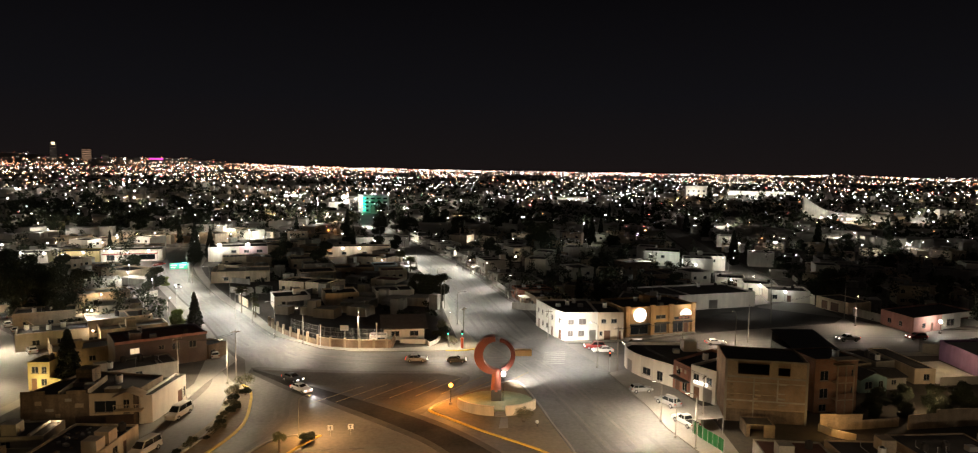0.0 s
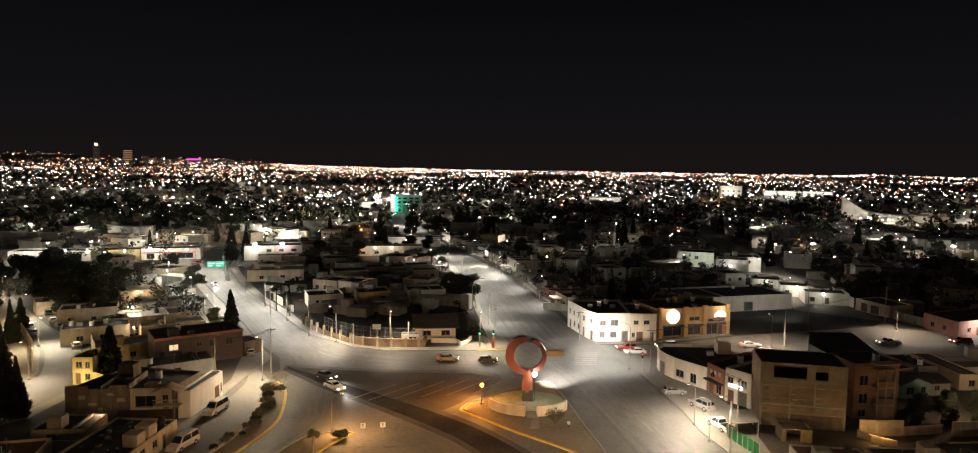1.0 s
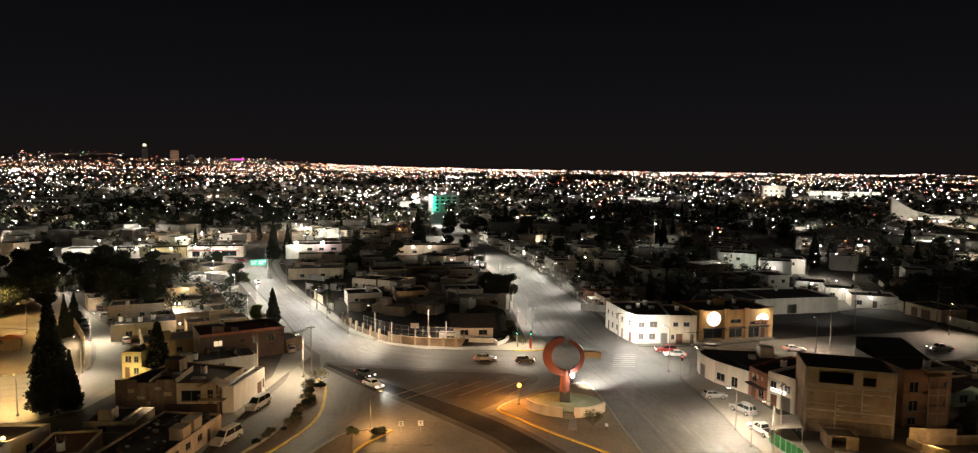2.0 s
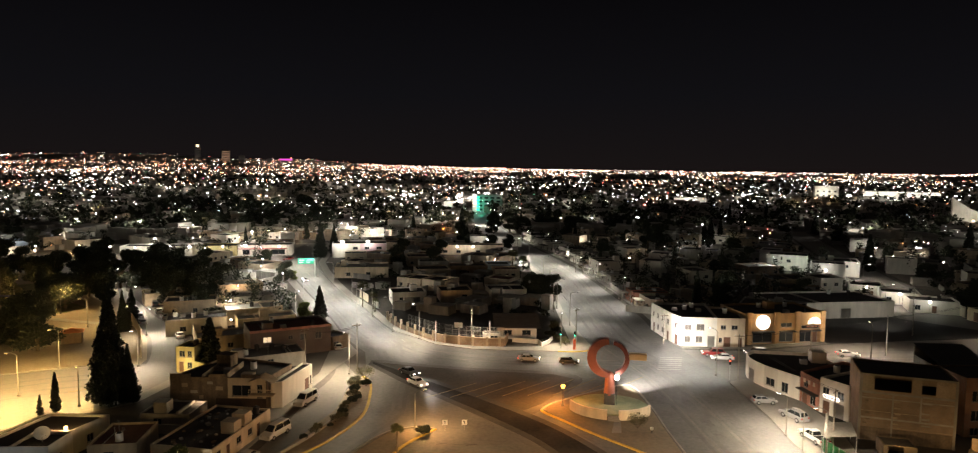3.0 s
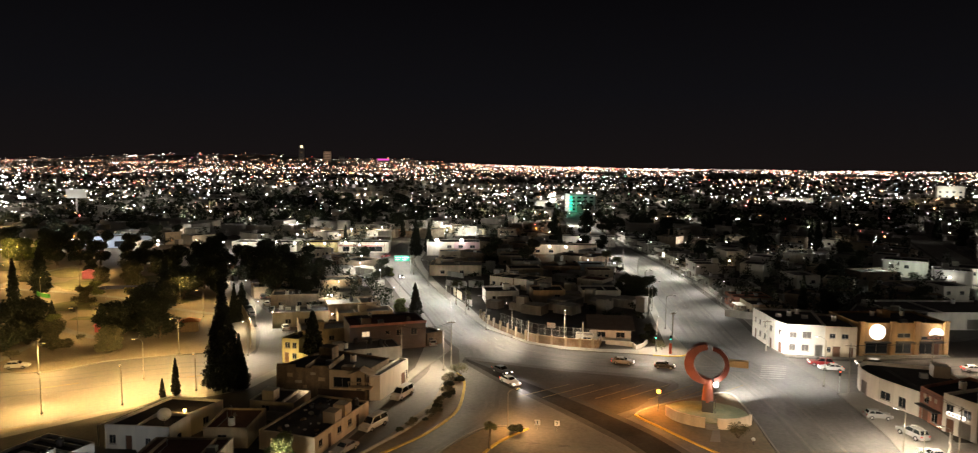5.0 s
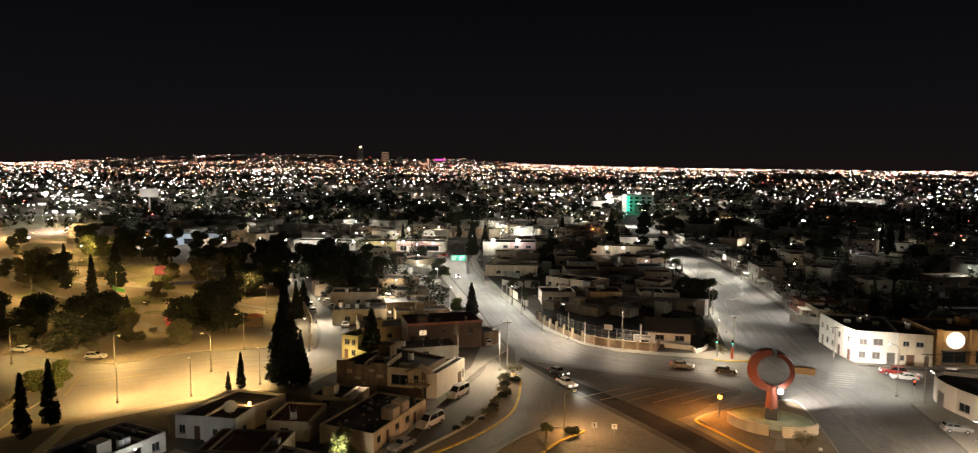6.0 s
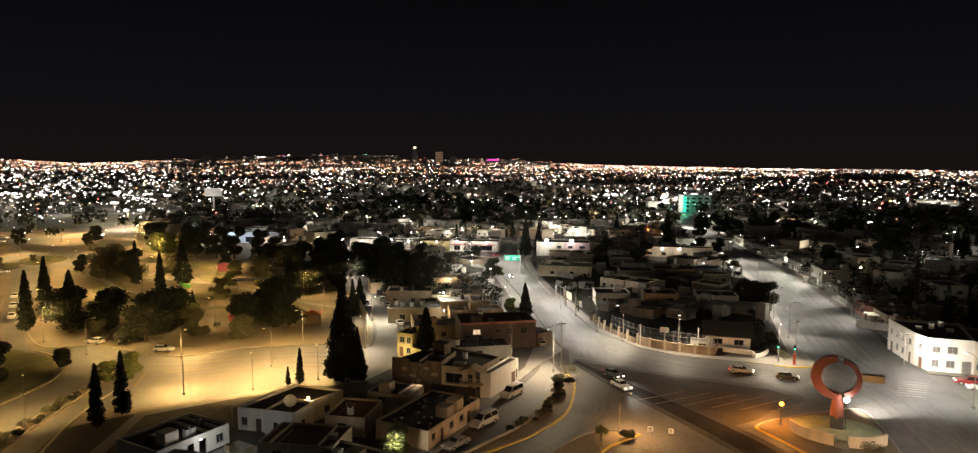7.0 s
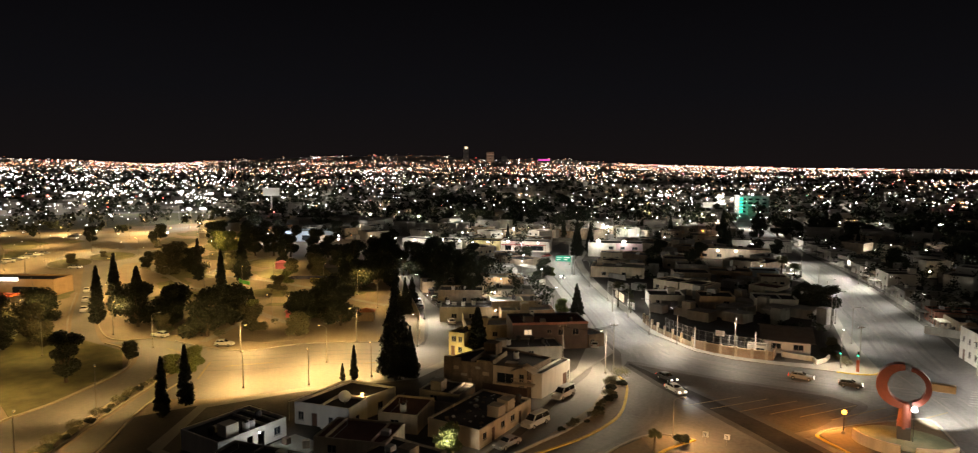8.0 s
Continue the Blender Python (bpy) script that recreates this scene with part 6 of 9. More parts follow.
building("red_house", (-70.6, 127.0), (-57.4, 137.0), 9.5, 5.6, mat("faded_rose_plaster", (0.165, 0.138, 0.132), 0.88, vary=0.35, scale=0.4, fine=4), "two-storey red-brown house with dark windows and one lit", [(2.5, 4.2, 3.4, 4.6, "l"), (7.6, 8.6, 3.6, 4.5), (10.0, 11.4, 3.2, 4.6), (13.2, 14.6, 3.2, 4.6), (5, 6.2, 0.8, 2)], roof_m=ROOF_R, clutter=6, band_m=PLASTER_P)
building("dark_shed", (-70.5, 117.0), (-58.6, 126.4), 7.0, 2.7, PLASTER_G, "low dark flat-roofed sheds behind the beige house", [(2, 3.2, 1, 2.1), (8, 9.2, 1, 2.1)], parapet=0.25, clutter=10)
building("red_annexe", (-57.2, 137.4), (-55.0, 141.0), 5, 2.8, STAINED, "low red-brown annexe with a white awning edge", [(0.5, 1.6, 0.9, 2.0)], parapet=0.3)
building("yellow_house", (-80.6, 117.1), (-76.9, 117.3), 5, 4.6, PLASTER_Y, "two-storey pale yellow house washed by a lamp", [(0.5, 1.5, 0.1, 2.2, "d"), (2.2, 3.2, 0.9, 2.1), (0.6, 1.8, 3.1, 4.3), (2.3, 3.2, 3.1, 4.3)], parapet=0.5, clutter=1)
free_wall([(-76.9, 117.2), (-74.6, 116.4), (-72.4, 114.6)], 2.4, PLASTER_Y, "pale yellow yard wall beside the yellow house", z=0.15)
lamp(-78.2, 114.6, 1.6, 75, (1.0, 0.86, 0.45), 0.2)
building("tan_house", (-112.3, 158.7), (-101.0, 164.8), 8, 3.8, PLASTER_B, "tan flat-roofed house with a small lit lamp", [(2, 3.2, 1, 2.2), (7, 8.2, 1, 2.2)], clutter=4)
building("white_roof_house", (-91.5, 153.5), (-80.5, 161.5), 9, 3.6, PLASTER_C, "low house with a whitewashed flat roof", [(3, 4.2, 1, 2.2)], roof_m=ROOF_W, clutter=4)
building("white_roof_house", (-84.5, 146.5), (-73.5, 154.5), 6, 3.2, PLASTER_C, "low house with a whitewashed flat roof", [(3, 4.2, 1, 2.2)], roof_m=ROOF_W, clutter=2)
building("grey_house", (-100, 168.5), (-90, 175.5), 8, 3.6, PLASTER_G, "plain grey flat-roofed workshop house", [(3, 6, 0.2, 2.6, "g")], roof_m=ROOF_W, clutter=4)
building("grey_house", (-99.5, 141), (-88, 148), 8, 3.4, PLASTER_G, "plain grey flat-roofed town house", [(3, 4.4, 1, 2.2), (7.5, 8.8, 1, 2.2)], clutter=4)
building("grey_house", (-113, 186), (-103, 194), 8, 3.4, PLASTER_B, "low workshop with a pale roof", [(3, 6, 0.2, 2.6, "g")], roof_m=ROOF_W, clutter=4)
building("grey_house", (-134, 186), (-121, 193), 9, 3.4, PLASTER_G, "low grey house with a dark roof", [(3, 6, 0.2, 2.6, "g")], clutter=4)
building("grey_house", (-126, 170), (-117, 178), 8, 3.2, PLASTER_B, "low grey house with a dark roof", [(3, 5, 0.9, 2.1)], clutter=4)
building("grey_house", (-128, 203), (-115, 212), 9, 3.4, PLASTER_G, "low grey house with a pale roof", [(3, 6, 0.2, 2.6, "g")], roof_m=ROOF_W, clutter=4)
building("grey_house", (-146, 204), (-133, 212), 9, 3.4, PLASTER_G, "low grey house with a dark roof", [(3, 6, 0.2, 2.6, "g")], clutter=4)
building("garden_house", (-83.5, 128.5), (-74.5, 135), 7, 3.2, PLASTER_B, "low beige house behind a garden", [(1.5, 2.7, 1, 2.1), (6, 7.2, 1, 2.1)], roof_m=ROOF_W, clutter=2)
building("street_house", (-49.8, 79.0), (-49.6, 94.5), 9, 2.7, PLASTER_C, "cream row house with a stained parapet and small windows", [(1.0, 2.0, 1.2, 2.2), (3.4, 4.3, 0.1, 2.2, "d"), (6.0, 7.2, 1.2, 2.2), (9.0, 10.2, 1.2, 2.2), (11.5, 12.4, 0.1, 2.1, "d")], parapet=0.3, clutter=6)
building("street_house", (-50.2, 56.0), (-50.0, 71.0), 9, 2.7, PLASTER_B, "beige row house with a dark roof", [(2.0, 3.2, 1.2, 2.2), (6, 7.2, 1.2, 2.2)], parapet=0.3, clutter=8)
poly_building("dish_house", [(-79.4, 72.6), (-74.7, 73.6), (-74.7, 79.2), (-71.2, 79.8), (-70.4, 86.2), (-79.0, 85.0)], 3.3, PLASTER_W, "long white house with a dark roof and white parapet", {0: [(0.6, 1.6, 0.9, 2.2), (3.0, 4.0, 0.1, 2.2, "d")], 3: [(2.5, 3.6, 1.0, 2.1)]}, parapet=0.35)
building("white_cube_house", (-74.4, 73.0), (-69.4, 73.9), 5.2, 3.6, PLASTER_W, "small white cube house with dark windows", [(1.4, 2.2, 1.0, 2.2), (3.8, 4.8, 1.0, 2.2)], [(1.6, 2.6, 1.0, 2.2)], parapet=0.35)
lean = thing("lean_to_roof", -79.4, 72.7, 0, 88, "white ribbed lean-to roof along the long house", "roof")
bm = bmesh.new()
rows = [[bm.verts.new((i * 0.3, y, z + 0.04 * (i % 2))) for i in range(42)] for y, z in ((1.7, 3.2), (0.05, 3.72))]
for i in range(41):
    bm.faces.new((rows[0][i], rows[1][i], rows[1][i + 1], rows[0][i + 1]))
part("sheet", bm, ROOF_W, lean)
for i in range(5):
    part("post", tubebm((0.2 + i * 2.95, 1.6, 0), (0.2 + i * 2.95, 1.6, 3.2), 0.06, 0.06, 6), GALV, lean)
dish = thing("satellite_dish", -72.0, 75.8, 3.6, 0, "pale satellite dish on a short mast", "satellite dish")
part("mast", tubebm((0, 0, 0), (0, 0, 1.0), 0.06, 0.06, 8), GALV, dish)
bm = bmesh.new()
rows = [[bm.verts.new((r * math.cos(a * math.pi / 12), -0.12 + 0.25 * r * r, 1.2 + r * math.sin(a * math.pi / 12))) for a in range(24)] for r in (0.05, 0.4, 0.75, 0.95)]
for p, q in zip(rows, rows[1:]):
    for i in range(24):
        bm.faces.new((p[i], p[(i + 1) % 24], q[(i + 1) % 24], q[i]))
bmesh.ops.solidify(bm, geom=list(bm.faces), thickness=0.03)
d = part("reflector", bm, SIGNWHITE, dish)
d.matrix_basis = pose(0, 0, 0, 0, 0, 40)
part("feed_arm", tubebm((0.45, 0.35, 0.7), (0.5, -0.5, 1.3), 0.025, 0.025, 5), GALV, dish)
lampb = thing("porch_lamp", -72.1, 79.9, 3.95, 0, "small amber porch lamp", "lamp")
part("bracket", tubebm((0, 0.35, -0.35), (0, 0, 0), 0.04, 0.03, 6), DARKMETAL, lampb)
part("bulb", ballbm((0, 0, 0), 0.26), BULB_A, lampb).visible_shadow = False
lamp(-72.1, 79.6, 4.0, 85, AMBER, 0.2)
building("courtyard_house", (-77.3, 57.0), (-76.7, 68.4), 8.5, 2.7, PLASTER_W, "low white courtyard house with dark doorways in cold light", [(1.2, 2.2, 0.9, 2.1), (4.6, 5.6, 0.1, 2.2, "o"), (6.4, 7.6, 0.1, 2.3, "o"), (9.2, 10.4, 0.9, 2.1)], parapet=0.4, clutter=9)
building("near_house", (-75, 53), (-63, 55.4), 6, 2.7, PLASTER_G, "low house with a dark roof and a white parapet edge", [(2, 3.3, 1, 2.1)], parapet=0.35, clutter=6)
free_wall([(-69.4, 70.2), (-68.9, 69.6), (-64.5, 68.7)], 2.4, PLASTER_W, "white courtyard wall in cold light", z=0.15)
plate("courtyard_floor", [(-76.4, 57.5), (-69.5, 59), (-69.8, 69), (-76.2, 69.6)], 0.16, 0.19, CONCRETE, "grey concrete courtyard floor", "yard")
for i, (x, y, h) in enumerate(((-74.6, 66.4, 0.9), (-72.4, 62.8, 0.6), (-71.2, 66.9, 1.1), (-73.3, 60.6, 0.7))):
    ob = finish("crate", boxbm(-0.5, 0.5, -0.4, 0.4, 0, h), (WOOD, GALV, PLASTER_B, ROOF_W)[i])
    ob.matrix_world = pose(x, y, 0.19, 0, 0, 25 * i)
    tagged(ob, "pale storage crate standing in a courtyard", "crate", "courtyard crates")
building("near_house", (-68, 65.2), (-58.0, 68.4), 7.5, 2.8, PLASTER_C, "low house with a dark red roof", [(2, 3.3, 1, 2.1)], parapet=0.3, roof_m=ROOF_R, clutter=4)
building("near_house", (-66.5, 77.0), (-60.5, 78.8), 8, 2.8, PLASTER_C, "low house with a dark red roof", [(2, 3.3, 1, 2.1)], parapet=0.3, roof_m=ROOF_R, clutter=4)
building("near_house", (-68, 89.5), (-60.5, 90.4), 6, 2.6, PLASTER_G, "low shed with a dark roof", [(2, 3.3, 1, 2.1)], parapet=0.2, clutter=4)
free_wall([(-70, 88.4), (-61, 89.2), (-59, 88)], 1.6, PLASTER_G, "grey yard wall")


# ---------------------------------------------------------------- middle distance: named houses
mid = building("floodlit_house", (-115.5, 279.0), (-93.3, 286.6), 12, 5.8, PLASTER_W, "white and pink two-storey house under two floodlights",
               [(9, 11, 3.6, 4.8), (14, 16, 3.6, 4.8), (19, 21.4, 3.6, 4.8), (9, 11, 0.9, 2.2), (12, 12.9, 0.2, 2.2, "d"), (14, 16, 0.9, 2.2), (19, 21, 0.9, 2.2)], category="house", clutter=1)
bm = bmesh.new()
wall_with_openings(bm, 11.2, 6.2, 0.04, [(1.9, 4.1, 3.6, 4.8), (6.9, 9.4, 3.6, 4.8), (1.9, 4.1, 0.9, 2.2), (6.9, 9.1, 0.9, 2.2)])
part("painted_half", bm, mat("rose_pink_paint", (0.64, 0.45, 0.47), 0.85, vary=0.12), mid, "rose pink painted half of the front").matrix_basis = pose(12.1, -0.045, 0)
for u, w in ((4.5, 5200), (15.5, 3600)):
    a = math.atan2(7.6, 22.2)
    x, y = -115.5 + u * math.cos(a) + 0.9 * math.sin(a), 279 + u * math.sin(a) - 0.9 * math.cos(a)
    f = thing("floodlight", x, y, 6.5, 0, "bright white floodlight on a house front", "floodlight", "house floodlights")
    part("bracket", tubebm((-0.3, 0.9, 0.2), (0, 0.1, 0.5), 0.05, 0.05, 6), GALV, f)
    g = part("lens", ballbm((0, 0, 0.5), 0.8), BULB_W, f)
    g.visible_shadow = False
    lamp(x + 0.6, y - 2.6, 6.4, w * 0.045, WHITE, 0.5)
building("long_house", (-93.3, 227.4), (-75.3, 233.2), 12, 3.6, PLASTER_C, "long low beige house with a pale roof", [(4, 5.5, 1, 2.2), (11, 12.5, 1, 2.2)], roof_m=ROOF_W, clutter=4)
building("bright_shop", (-172, 270.5), (-158, 275), 10, 4.2, PLASTER_Y, "pale yellow shop front in bright light", [(3, 5, 0.9, 2.4), (8, 10, 0.9, 2.4)], category="building")
sh = building("bright_shop", (-157.6, 275.2), (-136, 282.8), 10, 4.4, PLASTER_W, "white shop front in bright lamplight", [(2, 5, 0.6, 2.8), (8, 11, 0.6, 2.8, "g"), (14, 20, 0.6, 2.8)], category="building")
bm = boxbm(0.5, 21, -1.4, -0.004, 3.1, 3.3)
part("awning", bm, mat("red_awning", (0.5, 0.05, 0.05), 0.6), sh, "red awning")
for i, (x, y, w) in enumerate(((-197, 261, 500), (-188, 263, 700), (-181, 262, 400), (-168, 267, 600), (-161, 269, 900), (-152, 272, 900), (-146, 274, 1100), (-139, 277, 700), (-205, 256, 600), (-214, 252, 500), (-226, 240, 600), (-172, 262, 300))):
    f = thing("wall_lamp", x, y, 4.2 + (i % 3) * 0.5, 0, "bright white lamp over a shop front", "wall lamp", "shop lamps")
    part("arm", tubebm((0, 0, -0.1), (0, 3.2, -0.3), 0.05, 0.05, 6), GALV, f)
    part("bulb", ballbm((0, 0, 0), 0.32 + 0.12 * (i % 3), 1), BULB_W, f).visible_shadow = False
    lamp(x, y - 0.6, 4.2, w * 0.22, (1.0, 0.97, 0.86), 0.4)
building("bright_shop", (-205, 262), (-176, 270), 10, 4.0, PLASTER_W, "white shop front in bright lamplight", [(4, 8, 0.4, 2.8, "g"), (15, 20, 0.4, 2.8, "g")], category="building")
building("cream_house", (-59.0, 186.2), (-50.0, 190.2), 9, 3.4, PLASTER_W, "cream house with a dark roof", [(6.4, 8.0, 1.2, 2.4), (2, 3, 1.2, 2.4)], clutter=2)
building("cream_house", (-46.5, 193.2), (-37.6, 196.6), 9, 3.2, PLASTER_C, "grey house with a dark roof", [(6.4, 8.0, 1.2, 2.4)], clutter=2)
building("cream_house", (-32.6, 197.0), (-21.8, 200.4), 9, 3.4, PLASTER_W, "cream house with a dark roof", [(3.4, 5.6, 1.2, 2.4)], clutter=2)
building("blue_house", (-42.0, 249.2), (-33.6, 251.6), 8, 3.5, mat("pale_blue_plaster", (0.42, 0.52, 0.58), 0.85, vary=0.12), "pale blue house with a warm porch light", [(2.5, 4, 1, 2.2)])
lamp(-43.2, 247.6, 2.8, 150, ORANGE, 0.2)
building("orange_wall_house", (-74, 300), (-44, 306), 8, 4.2, PLASTER_C, "cream row of low houses with wall lamps", [(3, 5, 1, 2.2), (9, 11, 1, 2.2), (18, 20, 1, 2.2)], clutter=3)
building("orange_wall_house", (-66, 338), (-40, 342), 9, 4.6, PLASTER_W, "white walled houses with lamps", [(3, 5, 1, 2.2), (9, 11, 1, 2.2), (18, 20, 1, 2.2)], clutter=3)
for x, y, w, c, bb in ((-64, 298, 260, WHITE, BULB_W), (-73, 301.5, 330, ORANGE, BULB_O), (-56, 334, 420, WHITE, BULB_W), (-57, 300, 160, WHITE, BULB_W)):
    f = thing("wall_lamp", x, y, 4.2, 0, "small glowing wall lamp on a house", "wall lamp", "house lamps")
    part("bulb", ballbm((0, 0, 0), 0.5), bb, f).visible_shadow = False
    lamp(x, y - 1.6, 4.2, w * 0.4, c, 0.3)
# houses on the right of the second avenue: each with its own setback, height and gap
rnd = random.Random(5)
for i, (x0, y0, x1, y1, h, wm, rm) in enumerate(((14.2, 188.5, 15.6, 178, 1.6, PLASTER_W, ROOF_W), (9.6, 201.5, 12.2, 192.5, 3.0, PLASTER_B, ROOF), (7.2, 212, 9.2, 204, 3.3, PLASTER_R, ROOF), (3.2, 230.5, 6.4, 217, 3.5, PLASTER_G, ROOF_G),
                                      (-0.6, 245, 2.8, 235, 3.1, PLASTER_G, ROOF_W), (-4.8, 262, -1.2, 250, 5.8, PLASTER_W, ROOF_G), (-9.2, 276, -5.4, 266, 3.3, PLASTER_B, ROOF), (-15, 295, -9.8, 282, 3.4, PLASTER_W, ROOF_W), (-22, 313, -16, 301, 3.6, PLASTER_G, ROOF), (-29, 334, -22.8, 320, 4.0, PLASTER_W, ROOF_W), (-37, 355, -30, 340, 3.6, PLASTER_G, ROOF), (-44, 378, -37.6, 361, 3.6, PLASTER_W, ROOF))):
    L = math.hypot(x1 - x0, y1 - y0)
    back = (0, 1.6, 0.4, 2.6, 0.6, 0.2, 2.2, 1.0, 2.8, 0.4, 1.8, 0.6)[i]
    building("avenue_house", (x0 + back, y0), (x1 + back, y1), rnd.uniform(8, 11), h, wm, "low flat-roofed house facing the avenue", [(1.2, 2.4, 1.0, 2.1), (L * 0.45, L * 0.45 + 1.1, 0.15, 2.1, "d"), (L - 3, L - 1.8, 1.0, 2.1)][: 3 if h > 2 else 0] + ([(1.2, 2.4, 3.7, 4.9), (L - 3, L - 1.8, 3.7, 4.9)] if h > 5 else []), [(2, 3.2, 1.0, 2.0)] if h > 2 else (), roof_m=rm, group="avenue houses", clutter=4, parapet=rnd.uniform(0.2, 0.7))
    if h > 2:
        cpt = thing("carport", x0 + back - 0.1, y0, 0.15, math.degrees(math.atan2(y1 - y0, x1 - x0)), "flat concrete carport canopy in front of a house", "carport", "carports")
        part("canopy", boxbm(L * 0.1, L * 0.55, -2.4, -0.02, 2.35, 2.55), (ROOF_G, PLASTER_W, CONCRETE)[i % 3], cpt)
        for u in (L * 0.12, L * 0.53):
            part("post", boxbm(u - 0.1, u + 0.1, -2.3, -2.1, 0, 2.35), PLASTER_G, cpt)
    if back > 1:
        free_wall([(x0 + 0.2, y0), (x1 + 0.2, y1)], rnd.uniform(0.9, 2.0), wm, "low garden wall in front of a house")
sgn = thing("lit_sign", -13.5, 278, 4.6, 100, "white glowing box sign on a shop", "sign")
part("face", boxbm(-1.6, 1.6, -0.25, 0.25, 0, 1.5), SIGN_ON, sgn)
part("bracket", boxbm(-0.1, 0.1, -0.9, -0.25, 0.6, 0.8), GALV, sgn)
building("bright_villa", (66, 286), (80, 282), 12, 6.0, PLASTER_W, "white two-storey villa in lamplight", [(2, 3.5, 3.6, 4.8), (7, 8.5, 3.6, 4.8), (2, 3.5, 0.9, 2.2), (9, 11.5, 0.2, 2.4, "g")], category="house", clutter=3)
building("bright_villa", (83, 276), (96, 273), 12, 5.4, PLASTER_W, "white two-storey villa in lamplight", [(2, 3.5, 3.4, 4.6), (8, 9.5, 3.4, 4.6), (2, 3.5, 0.9, 2.2)], category="house", clutter=3)
for i, (x, y) in enumerate([(78.8, 232.0), (84.2, 221.2), (77.5, 267.7), (87.2, 209.2)]):
    building("bright_villa", (x, y), (x + 9 + i, y - 2.5), 9, (3.4, 3.2, 5.4, 3.2)[i], PLASTER_W, "white flat-roofed house in cool lamplight", [(1.4, 2.8, 0.9, 2.2), (5.6, 6.8, 0.15, 2.2, "d")], category="house", clutter=3)
    f = thing("wall_lamp", x + 4, y - 3.2, 3.6, 0, "bright white lamp on a post before a house", "wall lamp", "house lamps")
    part("post", tubebm((0, 0.2, -3.6), (0, 0.2, 0), 0.05, 0.05, 6), GALV, f)
    part("bulb", ballbm((0, 0, 0), 0.4, 1), BULB_W, f).visible_shadow = False
    lamp(x + 4, y - 3.6, 3.8, 38, (0.9, 1.0, 0.92), 0.3)
lamp(74, 276, 6, 260, (0.85, 1.0, 0.9), 0.3)
lamp(93, 268, 5, 200, WHITE, 0.3)
building("bus_depot", (56, 236), (74, 240), 12, 3.4, PLASTER_B, "low beige house with barred lit windows", [(8, 11, 1, 2.4, "l")], clutter=2)

# big forms far off
gb = building("green_building", (-109, 593), (-88, 602), 20, 15, mat("pale_office_wall", (0.45, 0.5, 0.47), 0.8, vary=0.12), "four-storey office with green lit corner", row_windows(22, 4, 1.6, 3.2, 3.4) + row_windows(22, 4, 5.1, 6.7, 3.4) + row_windows(22, 4, 8.6, 10.2, 3.4) + row_windows(22, 4, 12.0, 13.4, 3.4), category="building")
bm = bmesh.new()
for i in range(5):
    box(bm, -0.6, 2.2, -0.4, -0.02, 1.5 + i * 2.7, 3.3 + i * 2.7)
part("neon_panel", bm, GREEN_ON, gb, "glowing green corner panels")
lamp(-107, 586, 9, 420, (0.03, 1.0, 0.55), 1.0)
lamp(-131, 584, 12, 1700, WHITE, 1.5)
building("shop_by_green_office", (-140, 596), (-122, 600), 14, 8, PLASTER_W, "white shop flooded with light", [(3, 7, 1, 4), (10, 14, 1, 4)], category="building")
wedge = thing("wedge_hall", 241, 520, 0, -22, "pale hall with a tall curved wedge wall", "building")
bm = bmesh.new()
prof = [(0, 22), (6, 17.5), (14, 12.5), (24, 10), (40, 9.5), (58, 9.5)]
A = [bm.verts.new((x, 0, z)) for x, z in prof]
B = [bm.verts.new((x, 0, 0)) for x, z in prof]
C = [bm.verts.new((x, 18, z)) for x, z in prof]
D = [bm.verts.new((x, 18, 0)) for x, z in prof]
for i in range(len(prof) - 1):
    bm.faces.new((B[i], B[i + 1], A[i + 1], A[i]))
    bm.faces.new((A[i], A[i + 1], C[i + 1], C[i]))
    bm.faces.new((D[i + 1], D[i], C[i], C[i + 1]))
bm.faces.new((A[0], C[0], D[0], B[0]))
bm.faces.new((A[-1], B[-1], D[-1], C[-1]))
part("shell", bm, PLASTER_W, wedge)
part("low_wing", boxbm(24, 50, -8, -0.004, 0, 4), PLASTER_C, wedge)
lamp(262, 492, 9, 330, WHITE, 1.0)
